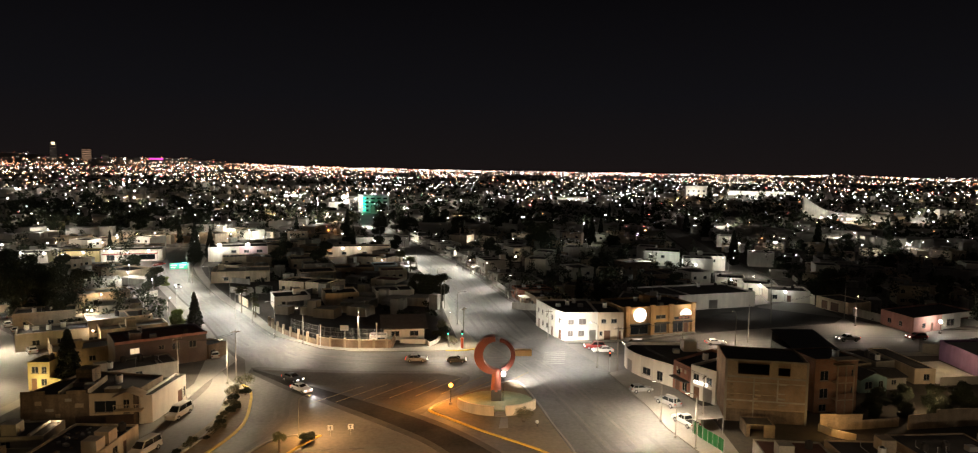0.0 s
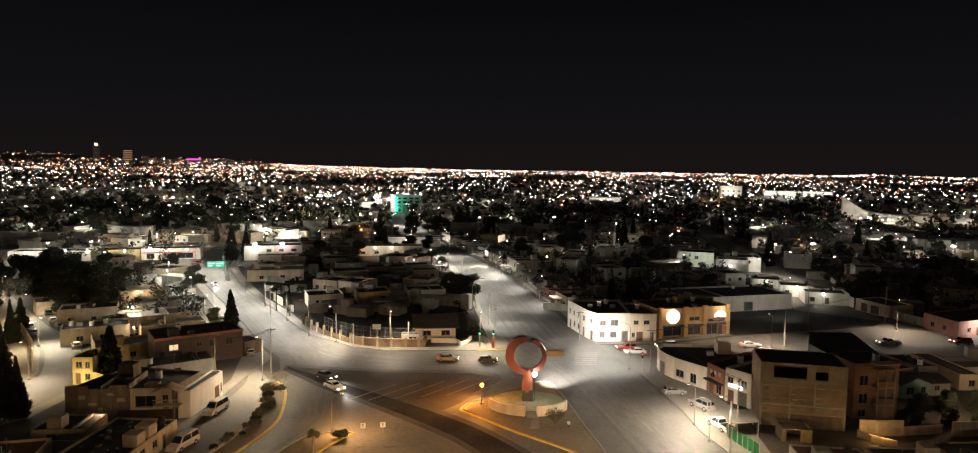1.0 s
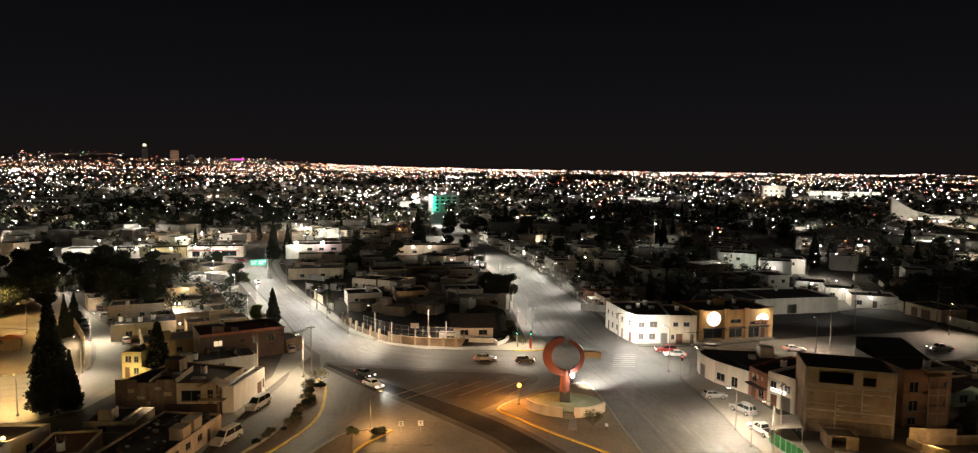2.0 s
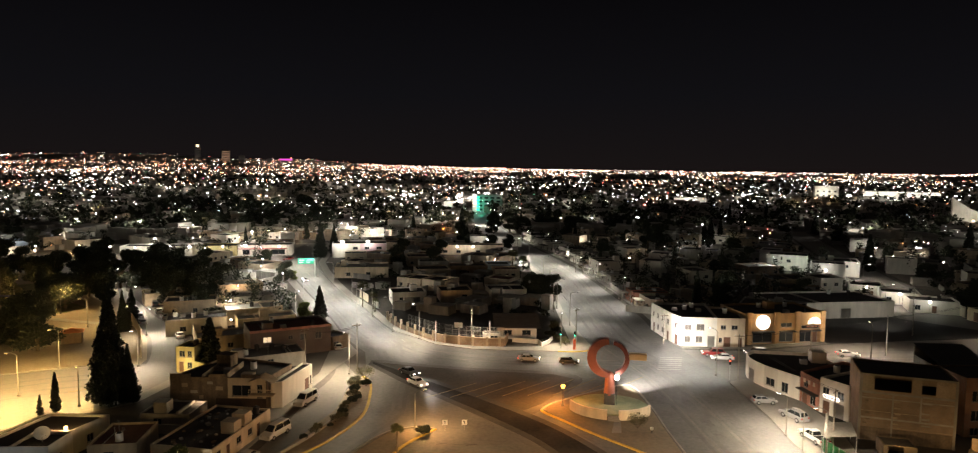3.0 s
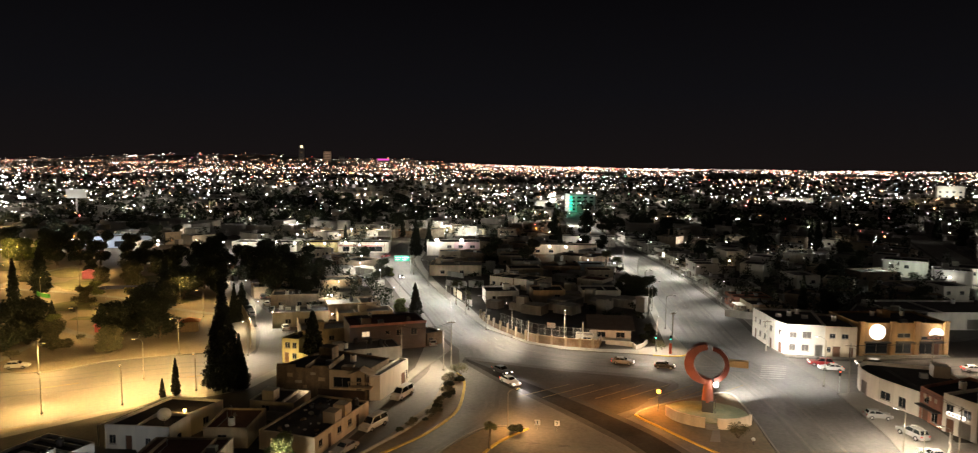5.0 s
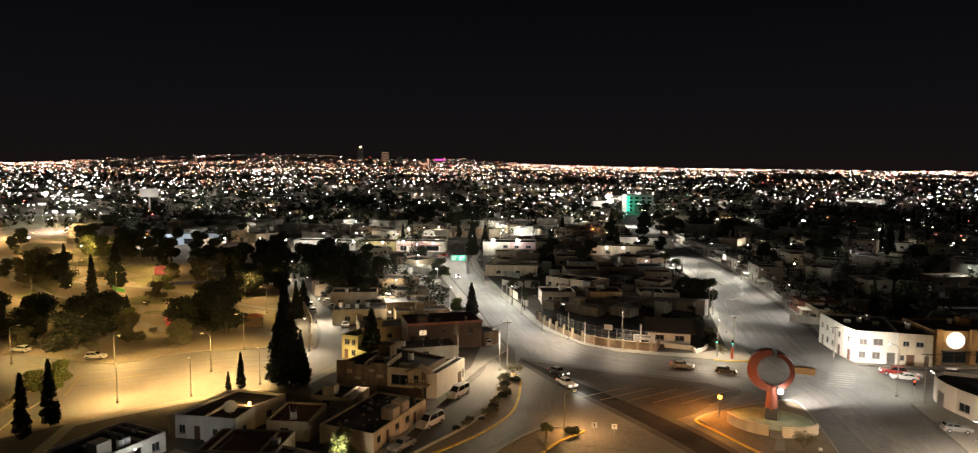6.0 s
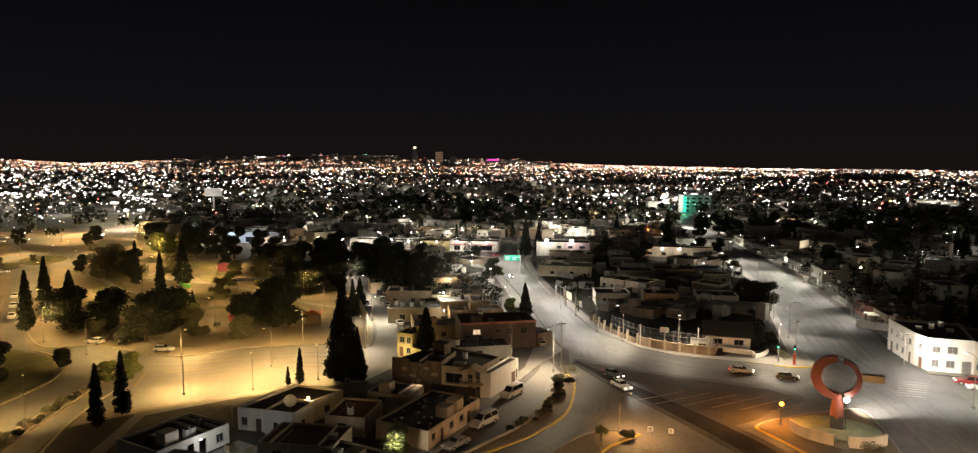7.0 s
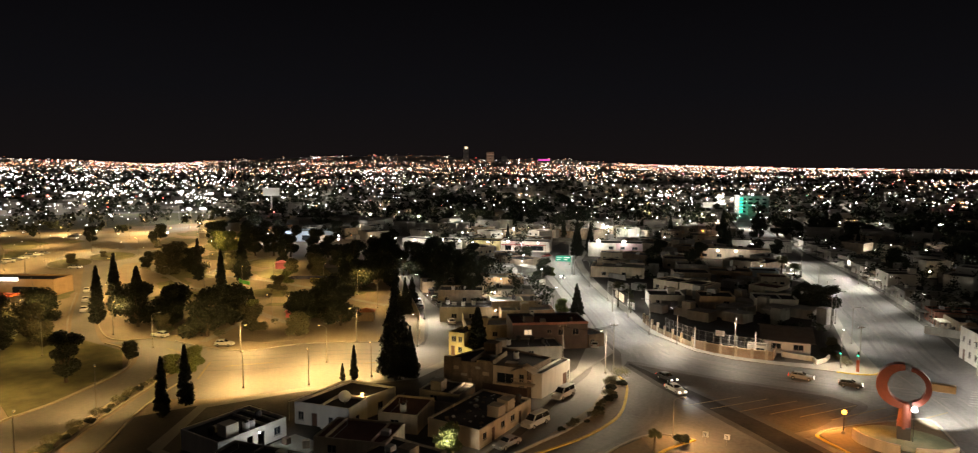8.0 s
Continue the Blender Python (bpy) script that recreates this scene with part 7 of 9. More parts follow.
for b, r, el, w, h, name, label in ((-32.48, 4000, 0.0262, 30, 100, "tall_tower", "tall dark tower with a lit crown far off"), (-30.46, 4000, 0.0200, 44, 60, "office_tower", "lit brown office tower far off"), (-29.3, 4000, 0.0128, 30, 40, "office_tower", "dim office block far off"), (-27.2, 4000, 0.009, 34, 34, "office_tower", "dim office block far off")):
    x, y = r * math.sin(radians(b)), r * math.cos(radians(b))
    z1 = 40 + el * r
    t = thing(name, x, y, 0, -b, label, "tower")
    part("shaft", boxbm(-w / 2, w / 2, -w / 2, w / 2, 20, z1 - 4), PLASTER_B if "brown" in label else PLASTER_G, t)
    part("crown", boxbm(-w * 0.34, w * 0.34, -w * 0.34, w * 0.34, z1 - 4, z1), PLASTER_G, t)
    for i in range(int((z1 - 60) / 9)):
        part("window_band", boxbm(-w * 0.44, w * 0.44, -w / 2 - 0.6, -w / 2 - 0.05, 62 + i * 9, 64.5 + i * 9), glow("tower_windows", (1.0, 0.62, 0.4), 0.45) if "lit brown" in label else glow("tower_windows", (0.9, 0.8, 0.7), 0.06), t)
    if name == "tall_tower":
        part("beacon", boxbm(-7, 7, -w / 2 - 1.2, -w / 2 - 0.05, z1 - 14, z1 - 1), glow("tower_beacon", (1.0, 0.80, 0.5), 2.0), t, "glowing crown light")
b, r = radians(-25.9), 4000
t = thing("neon_hall", r * math.sin(b), r * math.cos(b), 60, 26, "low hall edged with magenta neon far off", "building")
part("hall", boxbm(-40, 40, 0, 30, -10, 16), PLASTER_G, t)
part("neon_band", boxbm(-36, 30, -1, -0.05, 5, 13), MAGENTA_ON, t)
bb = thing("billboard", -372, 330, 0, 42, "pale lit billboard on a steel mast", "billboard")
part("mast", tubebm((0, 0.5, 0), (0, 0.5, 20), 0.6, 0.5, 10), GALV, bb)
part("panel", boxbm(-5.5, 5.5, -0.2, 0.2, 18, 23.4), SIGNWHITE, bb)
lamp(-368, 324, 17, 260, WHITE, 0.5)

# ---------------------------------------------------------------- lamps
for x, y, w in ((-112, 251, 2500), (-100.5, 229.5, 2500), (-86.5, 209.5, 2200), (-72.5, 189.5, 2000), (-60.0, 171.5, 1700), (-49.6, 156.6, 1300)):
    street_lamp(x, y, 8.5, 215, w, WHITE)
street_lamp(-41.5, 151.0, 8.5, 240, 1900, (1.0, 0.9, 0.7), BULB_W)
street_lamp(-28.4, 147.6, 8.3, 285, 900, (1.0, 0.88, 0.66), BULB_W, 0.5, "white painted lamp post by the ball court", 150)
# Thin pole given an added lamp head to light the road by the court
street_lamp(-8.5, 150.0, 8.0, 280, 1400, (1.0, 0.88, 0.66), BULB_W, 0.8, cone=140)
street_lamp(-128, 262, 8.5, 240, 2600, WHITE, BULB_W)
for x, y, w in ((-7.6, 172, 900), (-12.2, 192, 1300), (-15.8, 212, 1500), (-20.2, 240, 1700), (-28.5, 270, 1900)):
    street_lamp(x, y, 8.5, 0, w, WHITE)
street_lamp(8.6, 199, 8.5, 180, 1000, WHITE, BULB_W)
street_lamp(1.6, 226, 8.5, 180, 1300, WHITE, BULB_W)
street_lamp(-6.6, 258, 6.4, 200, 1700, WHITE, BULB_W, 0.8, cone=164)
street_lamp(-12.6, 277, 5.4, 180, 2200, WHITE, BULB_W, 0.8, cone=164)
for x, y, w in ((27.5, 303, 1500), (35, 322, 2200), (48, 330, 2600), (66, 276, 1300)):
    street_lamp(x, y, 6.5, 250, w, (0.92, 1.0, 0.94), BULB_W, 0.8, cone=164)
street_lamp(-38, 300, 8.5, 0, 4500, WHITE, BULB_W)
street_lamp(-58, 362, 8.5, 0, 6000, WHITE, BULB_W)
street_lamp(-86, 455, 8.5, 0, 6500, WHITE, BULB_W)
street_lamp(28.0, 105.9, 6.3, 150, 1500, (1.0, 0.9, 0.7), BULB_W, 1.0, cone=174)
street_lamp(28.6, 99.5, 6.3, 160, 0, WARM, None, 1.0)
street_lamp(30.4, 95.4, 8.0, 170, 800, (1.0, 0.85, 0.62), BULB_WARM, 1.2, cone=172)
# Post with an unlit head; its amber light is added to tint the junction
street_lamp(-27.6, 97.6, 6.0, 40, 1000, (1.0, 0.56, 0.2), BULB_A, 1.4, cone=168)
street_lamp(-47.6, 122.4, 8.5, 255, 2300, (1.0, 0.86, 0.6), BULB_WARM, 1.5, cone=166)
street_lamp(22.5, 135.5, 9.0, 140, 1200, WHITE, BULB_W, 1.5)
street_lamp(56.5, 152, 8.0, 90, 1500, (1.0, 0.82, 0.64), BULB_WARM)
street_lamp(97, 176.5, 8.0, 250, 1000, (1.0, 0.82, 0.64), BULB_WARM)
street_lamp(82.6, 214, 7.0, 0, 300, (1.0, 0.9, 0.72), BULB_W, cone=156)
street_lamp(92, 258, 7.0, 0, 1000, (1.0, 0.95, 0.8), BULB_W, cone=156)
street_lamp(133, 172.5, 8.0, 260, 1700, (1.0, 0.82, 0.64), BULB_W)
# added street lamps out of view, nearest the camera, to warm and brighten the foreground
for x, y, h, a, w, c in ((-12, 64, 9, 90, 14000, (1.0, 0.62, 0.28)), (14, 64, 9, 90, 3600, (1.0, 0.74, 0.46)), (36, 64, 9, 90, 1100, WARM), (60, 64, 8, 90, 850, (1.0, 0.83, 0.6)), (84, 64, 8, 90, 650, (1.0, 0.83, 0.6)), (-34, 62, 8, 90, 130, WARM)):
    street_lamp(x, y, h, a, w, c, BULB_WARM, 1.2, cone=164)
# amber lot and park
PARK_W = 1250
# The slim 6.2 m poles are bare ones; their amber heads are added for the lot
for x, y, h, a, w in ((-91.4, 87.4, 6.2, 140, 1800), (-100.2, 80.1, 6.2, 140, 1900), (-84.8, 97.1, 6.2, 140, 1600), (-104.4, 115.1, 7.8, 250, 900), (-119.5, 95.5, 6.0, 0, 1300), (-98.6, 99.5, 7.5, 200, 1900)):
    street_lamp(x, y, h, a, w, AMBER, BULB_A, 1.3, "slim park lamp post with an amber light", 172)
street_lamp(-109.4, 59, 7.5, 150, PARK_W * 0.9, AMBER, BULB_A, 1.3, "slim park lamp post with an amber light", 150)
street_lamp(-98.0, 42, 7.5, 150, PARK_W * 0.9, AMBER, BULB_A, 1.3, "slim park lamp post with an amber light", 150)
LANE_LAMPS = [(-138.7, 87.9, 7.5, 1.0), (-157, 90, 7.5, 0.8), (-121.5, 44, 8, 1.2), (-131.5, 54, 8, 0.4), (-152, 72, 8, 0.4), (-176, 78, 8, 1.0), (-205, 96, 8, 1.2), (-178, 103, 8, 1.2), (-203, 116, 8, 1.2), (-226, 131, 8, 1.4), (-250, 146, 8, 1.4), (-270, 168, 9, 1.8), (-300, 146, 9, 2.0)]
ROUNDABOUT_LAMPS = [(-284, 186, 9, 1.8), (-312, 172, 9, 1.8), (-256, 118, 9, 2.2), (-284, 124, 9, 2.2), (-320, 130, 9, 2.4), (-352, 170, 10, 2.6), (-348, 212, 10, 3.0), (-396, 206, 10, 4.5), (-372, 236, 10, 4.5), (-376, 268, 10, 4.5), (-428, 182, 10, 4.5), (-330, 240, 9, 2.6), (-135, 118, 7, 0.35), (-156, 116, 7, 0.4)]
PARK_LAMPS = [(-172, 126, 7, 0.41), (-152, 142, 7, 0.68), (-180, 146, 7, 0.9), (-200, 134, 7, 0.9), (-162, 164, 7, 0.77), (-190, 168, 7, 1.53), (-215, 160, 7, 1.08), (-236, 174, 7, 1.26), (-210, 192, 7, 1.8), (-262, 200, 8, 1.62), (-124, 146, 7, 0.68), (-142, 158, 7, 0.63), (-290, 215, 8, 1.8)]
for i, (x, y, h, w) in enumerate(LANE_LAMPS + ROUNDABOUT_LAMPS + PARK_LAMPS):
    street_lamp(x, y, h, 60 + (i * 77) % 180, PARK_W * w, AMBER, BULB_A if i % 2 else None, 1.3, "slim park lamp post with an amber light", 170)
street_lamp(-90.2, 119.0, 7.5, 275, 1300, (1.0, 0.9, 0.66), BULB_W, cone=140)
street_lamp(-104.8, 141.6, 6.5, 330, 1600, (1.0, 0.92, 0.7), BULB_W, cone=166)
street_lamp(-127, 166.5, 6.5, 330, 1300, (1.0, 0.92, 0.7), BULB_W, cone=166)
street_lamp(-153, 193, 6.5, 330, 900, (1.0, 0.95, 0.8), BULB_W, cone=166)

street_lamp(-80.9, 169.8, 6.5, 330, 1300, WHITE, BULB_W, 1.0, cone=160)
for i, (x, y, z, w, c, bb) in enumerate(((-68.6, 187.6, 4.6, 700, WHITE, BULB_W), (-100, 168, 3.4, 160, WARM, BULB_WARM), (-96, 181, 3.4, 130, ORANGE, BULB_O), (-108, 188, 3.6, 160, WARM, BULB_WARM), (-93, 158, 5.6, 330, WHITE, BULB_W), (-86.5, 147, 3.4, 60, WARM, BULB_WARM), (-88, 190, 6.2, 650, WHITE, BULB_W), (-99, 199, 6.2, 600, WHITE, BULB_W), (-112, 210, 6.4, 600, WHITE, BULB_W), (-120, 226, 6.4, 700, WHITE, BULB_W), (-31, 262, 3.4, 160, WHITE, BULB_W), (-48, 214, 3.2, 70, WARM, BULB_WARM), (-60, 232, 3.2, 90, WHITE, BULB_W), (-42, 268, 3.2, 120, WHITE, BULB_W))):
    f = thing("wall_lamp", x, y, z, 0, "small glowing lamp in a yard", "wall lamp", "yard lamps")
    part("post", tubebm((0, 0.3, -z), (0, 0.3, 0), 0.05, 0.05, 6), GALV, f)
    part("bulb", ballbm((0, 0, 0), 0.22, 1), bb, f).visible_shadow = False
    lamp(x, y - 0.3, z, w, c, 0.25)

# Added lamp; its light stands away from the bulb to brighten the white front
yl = thing("wall_lamp", -76.4, 63.2, 2.6, 90, "cold white lamp added to light the courtyard house front", "wall lamp", "house lamps")
part("arm", tubebm((0, 0, 0), (0, 0.4, 0), 0.04, 0.04, 6), GALV, yl)
part("bulb", ballbm((0, 0, 0), 0.14, 1), BULB_W, yl).visible_shadow = False
lamp(-73.6, 63.6, 3.0, 60, (0.86, 0.95, 1.0), 0.2)
lamp(-56.1, 68.4, 2.6, 14, WHITE, 0.2)

# utility poles
for x, y, h in ((-55.8, 120.6, 9), (-47.0, 125.1, 9.5), (-5.4, 155.6, 8), (26.2, 133.4, 9), (61.5, 157.5, 9), (75.5, 178.5, 8), (98.2, 184.5, 10), (86.5, 205, 8), (-12.8, 186, 8), (-36, 292, 9), (14.5, 158.5, 7), (44.5, 152, 8), (33.4, 102.0, 9), (-66, 176, 8), (-9.6, 262, 9)):
    pole(x, y, h, turn=(x * 7) % 90)
for x, y in ((-8.6, 149.0), (-5.5, 148.9)):
    signal = s_ = thing("traffic_light", x, y, 0.15, 0, "traffic light showing green on a slim post", "traffic light", "traffic lights")
    part("post", tubebm((0, 0, 0), (0, 0, 3.0), 0.07, 0.06, 8), GALV, s_)
    hd = part("housing", boxbm(-0.18, 0.18, -0.15, 0.15, 3.0, 4.0), DARKMETAL, s_)
    for i, m in enumerate((TRAFFIC_G, PANE, PANE)):
        part("signal_lens", tubebm((0, -0.15, 3.2 + i * 0.3), (0, -0.2, 3.2 + i * 0.3), 0.15, 0.15, 12), m, hd)
s_ = thing("traffic_light", 24.5, 132.6, 0.15, 0, "traffic light showing red on a slim post", "traffic light", "traffic lights")
part("post", tubebm((0, 0, 0), (0, 0, 3.0), 0.07, 0.06, 8), GALV, s_)
hd = part("housing", boxbm(-0.18, 0.18, -0.15, 0.15, 3.0, 4.0), DARKMETAL, s_)
for i, m in enumerate((PANE, PANE, TRAFFIC_R)):
    part("signal_lens", tubebm((0, -0.15, 3.2 + i * 0.3), (0, -0.2, 3.2 + i * 0.3), 0.15, 0.15, 12), m, hd)
# Box added on this post for a separate orange-red column at the corner
part("painted_base", boxbm(-0.28, 0.28, -0.28, 0.28, 0, 2.3), mat("orange_red_colour", (0.55, 0.10, 0.04), 0.5, vary=0.15), signal, "orange-red box added round the post for a corner column")
for x, y in ((-23.1, 98.4), (-20.2, 99.0)):
    s_ = thing("road_sign", x, y, 0, 12, "small white square sign with a dark arrow on a post", "sign", "small signs")
    part("post", tubebm((0, 0, 0), (0, 0, 1.1), 0.035, 0.035, 6), GALV, s_)
    f = part("panel", boxbm(-0.4, 0.4, -0.04, 0, 0.9, 1.7), SIGNWHITE, s_)
    bm = boxbm(-0.06, 0.06, -0.06, -0.044, 1.05, 1.4)
    box(bm, -0.2, 0.1, -0.06, -0.044, 1.4, 1.52)
    part("arrow", bm, DARKMETAL, f)
gs = thing("gantry_sign", -105.65, 227.2, 0, 22, "green road sign with white bars over the avenue", "road sign")
part("post", tubebm((4.6, 0.3, 0), (4.6, 0.3, 7.0), 0.16, 0.13, 8), GALV, gs)
part("beam", tubebm((4.6, 0.3, 6.4), (-1, 0.3, 6.4), 0.1, 0.1, 8), GALV, gs)
f = part("panel", boxbm(-1.3, 4.2, -0.06, 0.05, 4.9, 7.0), GREEN_SIGN, gs)
for i, (u, z, w) in enumerate(((-0.9, 6.15, 1.9), (1.7, 6.15, 2.1), (-0.9, 5.4, 1.4), (1.7, 5.4, 1.3))):
    part("sign_bar", boxbm(u, u + w, -0.085, -0.064, z, z + 0.3), SIGNWHITE, f)
lamp(-102.6, 221.6, 6.8, 300, WHITE, 0.3, 60, (-104.3, 227.8, 5.9))

# lit garden front by the avenue palm
free_wall([(-72.6, 196.6), (-67.4, 189.2)], 2.4, PLASTER_C, "cream garden wall in lamplight behind a palm", z=0.15)
free_wall([(-65.0, 186.0), (-61.6, 181.4)], 2.0, PLASTER_W, "white garden wall in lamplight behind a palm", z=0.15)

# cables between the poles
def cable(a, b, sag=0.7, r=0.03):
    bm = bmesh.new()
    a, b = Vector(a), Vector(b)
    rings = []
    for i in range(11):
        t = i / 10
        p = a.lerp(b, t) - Vector((0, 0, sag * 4 * t * (1 - t)))
        rings.append([bm.verts.new(p + Vector(q) * r) for q in ((1, 0, 0), (0, 0, 1), (-1, 0, 0), (0, 0, -1))])
    for p, q in zip(rings, rings[1:]):
        for j in range(4):
            bm.faces.new((p[j], p[(j + 1) % 4], q[(j + 1) % 4], q[j]))
    tagged(finish("cable", bm, DARKMETAL), "thin black overhead cable between poles", "cable", "overhead cables")


for a, b in (((-55.8, 120.6, 8.6), (-47.0, 125.1, 9.1)), ((-47, 125.1, 9.1), (-66, 176, 7.6)), ((26.2, 133.4, 8.6), (61.5, 157.5, 8.6)), ((61.5, 157.5, 8.6), (98.2, 184.5, 9.6)), ((26.2, 133.4, 8.6), (33.4, 102, 8.6)), ((-5.4, 155.6, 7.6), (-12.8, 186, 7.6)), ((98.2, 184.5, 9.6), (86.5, 205, 7.6))):
    cable(a, b)
    cable((a[0] + 0.7, a[1], a[2]), (b[0] + 0.7, b[1], b[2]), 0.8)

# ---------------------------------------------------------------- trees and shrubs
def plant(kinds, spots, group):
    """The first spots take the built trees themselves, the rest copies of them."""
    for i, (x, y, s, turn) in enumerate(spots):
        k = kinds[i % len(kinds)]
        if i < len(kinds):
            ob = k
            ob.matrix_world = Matrix.Translation((x, y, 0.0)) @ Matrix.Rotation(radians(turn), 4, "Z") @ Matrix.Diagonal((s, s, s, 1))
        else:
            ob = copy_thing(k, pose(x, y, 0, 0, 0, turn))
            ob.scale = (s, s, s)
        ob["group"] = group


CYP = [cypress(1, 20, 9.0, "tall dark cypress with ragged edges"), cypress(2, 12, 3.6, "narrow dark cypress with ragged edges"), cypress(3, 13, 4.2, "narrow dark cypress beside the park"), cypress(4, 9, 4.4, "small dark conifer by the avenue")]
plant(CYP, [(-80.5, 99.0, 1.0, 0), (-100.9, 69.0, 0.85, 40), (-184.8, 107.0, 1.18, 80), (-71.6, 164.2, 1.0, 10),
            (-78.0, 100.2, 0.5, 60), (-99.2, 63.6, 0.82, 120), (-170.6, 94.1, 1.12, 30), (-180.1, 110.5, 1.3, 170),
            (-112, 143, 0.5, 90), (-205, 148.2, 1.2, 50), (-183.7, 140.9, 1.0, 10), (-192.5, 156.2, 1.6, 30), (-120, 277, 0.85, 30), (-121.5, 283, 1.0, 30), (-62, 312, 0.9, 0), (-158, 131, 0.55, 0), (-119, 290, 0.7, 70), (-205, 186, 1.3, 70), (-140, 150, 1.2, 20), (-118, 154, 0.9, 0)], "cypresses")
for k, x, y, w, h in ((1, -86.2, 93.8, 0.55, 0.55), (1, -87.8, 92.4, 0.35, 0.28), (1, -75.4, 120.2, 1.5, 0.85)):
    ob = copy_thing(CYP[k], pose(x, y, 0, 0, 0, 200 * w))
    ob.scale = (w, w, h)
BROAD = [broad_tree(5, 9, 9, LEAF, "dark broad park tree"), broad_tree(6, 8, 8, LEAF, "dark broad tree with an uneven crown"), broad_tree(7, 7, 7.5, LEAF_DRY, "dusty park tree lit amber"), broad_tree(8, 6, 6.5, LEAF_LAMPLIT, "green tree with leaves coloured light as if lamplit", 0.8), broad_tree(9, 11, 7.5, LEAF, "tall dark tree with a ragged crown", 1.3)]
# x, y, size, turn, which tree
PARK_BED = [(-160, 98, 1.25, 0, 0), (-153.5, 103, 1.3, 40, 1), (-137.2, 100.6, 1.3, 70, 0), (-141.5, 111, 1.3, 10, 1), (-127.2, 119.6, 1.1, 0, 1), (-127.7, 129.5, 1.25, 60, 0), (-118.5, 125, 1.1, 30, 0), (-130, 65.2, 0.95, 0, 4), (-181.3, 86.5, 1.15, 0, 1), (-172, 79, 1.1, 0, 2), (-164, 70, 0.9, 40, 1), (-186, 78, 1.2, 10, 2), (-160, 76, 0.8, 40, 2), (-196, 92, 1.0, 0, 2), (-118.4, 78.4, 0.62, 0, 3), (-119.2, 83.8, 0.66, 40, 3)]
PARK_EDGE = [(-115.8, 80.6, 0.5, 80, 3), (-134.2, 79.9, 0.5, 0, 1), (-168, 112, 0.8, 40, 2), (-146, 121, 0.7, 0, 3), (-150, 98, 0.6, 0, 2), (-133, 110, 0.9, 0, 2), (-120, 112, 0.8, 50, 2), (-226.6, 150.4, 1.2, 0, 2), (-233, 160, 1.2, 20, 2), (-244, 163, 1.2, 90, 2), (-220, 158, 1.1, 10, 0), (-250, 172, 1.2, 50, 2), (-246, 156, 0.8, 80, 1), (-214, 170, 1.0, 40, 2), (-271.5, 208, 1.4, 0, 3), (-262, 206, 1.5, 40, 3)]
PARK_MIDDLE = [(-266, 216, 1.2, 80, 3), (-256, 212, 1.2, 0, 4), (-239.6, 202.4, 1.2, 0, 4), (-232, 206, 1.3, 40, 4), (-224, 208, 1.3, 80, 4), (-247, 208, 1.2, 30, 4), (-216, 214, 1.2, 0, 4), (-208, 214, 1.1, 60, 0), (-176, 176, 1.0, 0, 2), (-190, 176, 0.8, 50, 2), (-186, 184, 1.0, 0, 2), (-178, 196, 1.1, 20, 3), (-190, 200, 0.9, 30, 2), (-170.5, 185.8, 1.3, 0, 0), (-164, 180, 1.3, 40, 4), (-166, 194, 1.3, 0, 4)]
PARK_FAR = [(-152, 168, 1.1, 30, 1), (-158, 190, 1.2, 0, 4), (-146, 164, 1.1, 60, 0), (-152, 180, 1.2, 0, 0), (-138, 142, 0.9, 20, 1), (-150, 150, 0.8, 0, 2), (-175, 160, 0.7, 0, 3), (-168, 150, 0.7, 0, 2), (-142, 174, 1.1, 0, 1), (-283, 147, 0.5, 0, 2), (-287, 150, 0.5, 0, 2), (-289, 164, 0.4, 0, 2), (-351, 193, 1.0, 0, 1), (-300, 196, 0.5, 0, 2), (-318, 206, 0.8, 0, 1), (-336, 222, 1.0, 0, 1)]
LOT_TREES = [(-159.0, 193.4, 1.0, 0, 0), (-152.8, 195.0, 1.2, 50, 4), (-146.6, 196.6, 1.1, 100, 1), (-140.4, 198.2, 1.0, 150, 0), (-134.1, 199.8, 1.2, 200, 4), (-127.9, 201.4, 1.1, 250, 1), (-172.7, 216.8, 0.75, 300, 0), (-165.0, 218.9, 0.9, 350, 4), (-157.3, 220.9, 0.83, 40, 1), (-149.5, 222.9, 0.75, 90, 0), (-141.7, 225.0, 0.9, 140, 4)]
STREET_TREES = [(-300, 232, 1.2, 0, 0), (-312, 250, 1.3, 0, 4), (-292, 246, 1.3, 0, 4), (-278, 232, 1.2, 0, 0), (-268, 232, 1.2, 0, 4), (-18.6, 205.0, 0.95, 20, 1), (-77.7, 167.8, 0.62, 0, 3), (-15.2, 206.5, 0.85, 10, 0), (-21.8, 207.5, 0.85, 70, 0), (-129.2, 245.3, 0.9, 30, 1), (-106.5, 222, 0.5, 0, 3), (-107.4, 217, 0.8, 30, 0), (-52, 318, 1.0, 0, 1), (-64, 260, 1.1, 0, 4), (-80, 262, 1.1, 0, 4), (-45, 330, 0.9, 60, 1)]
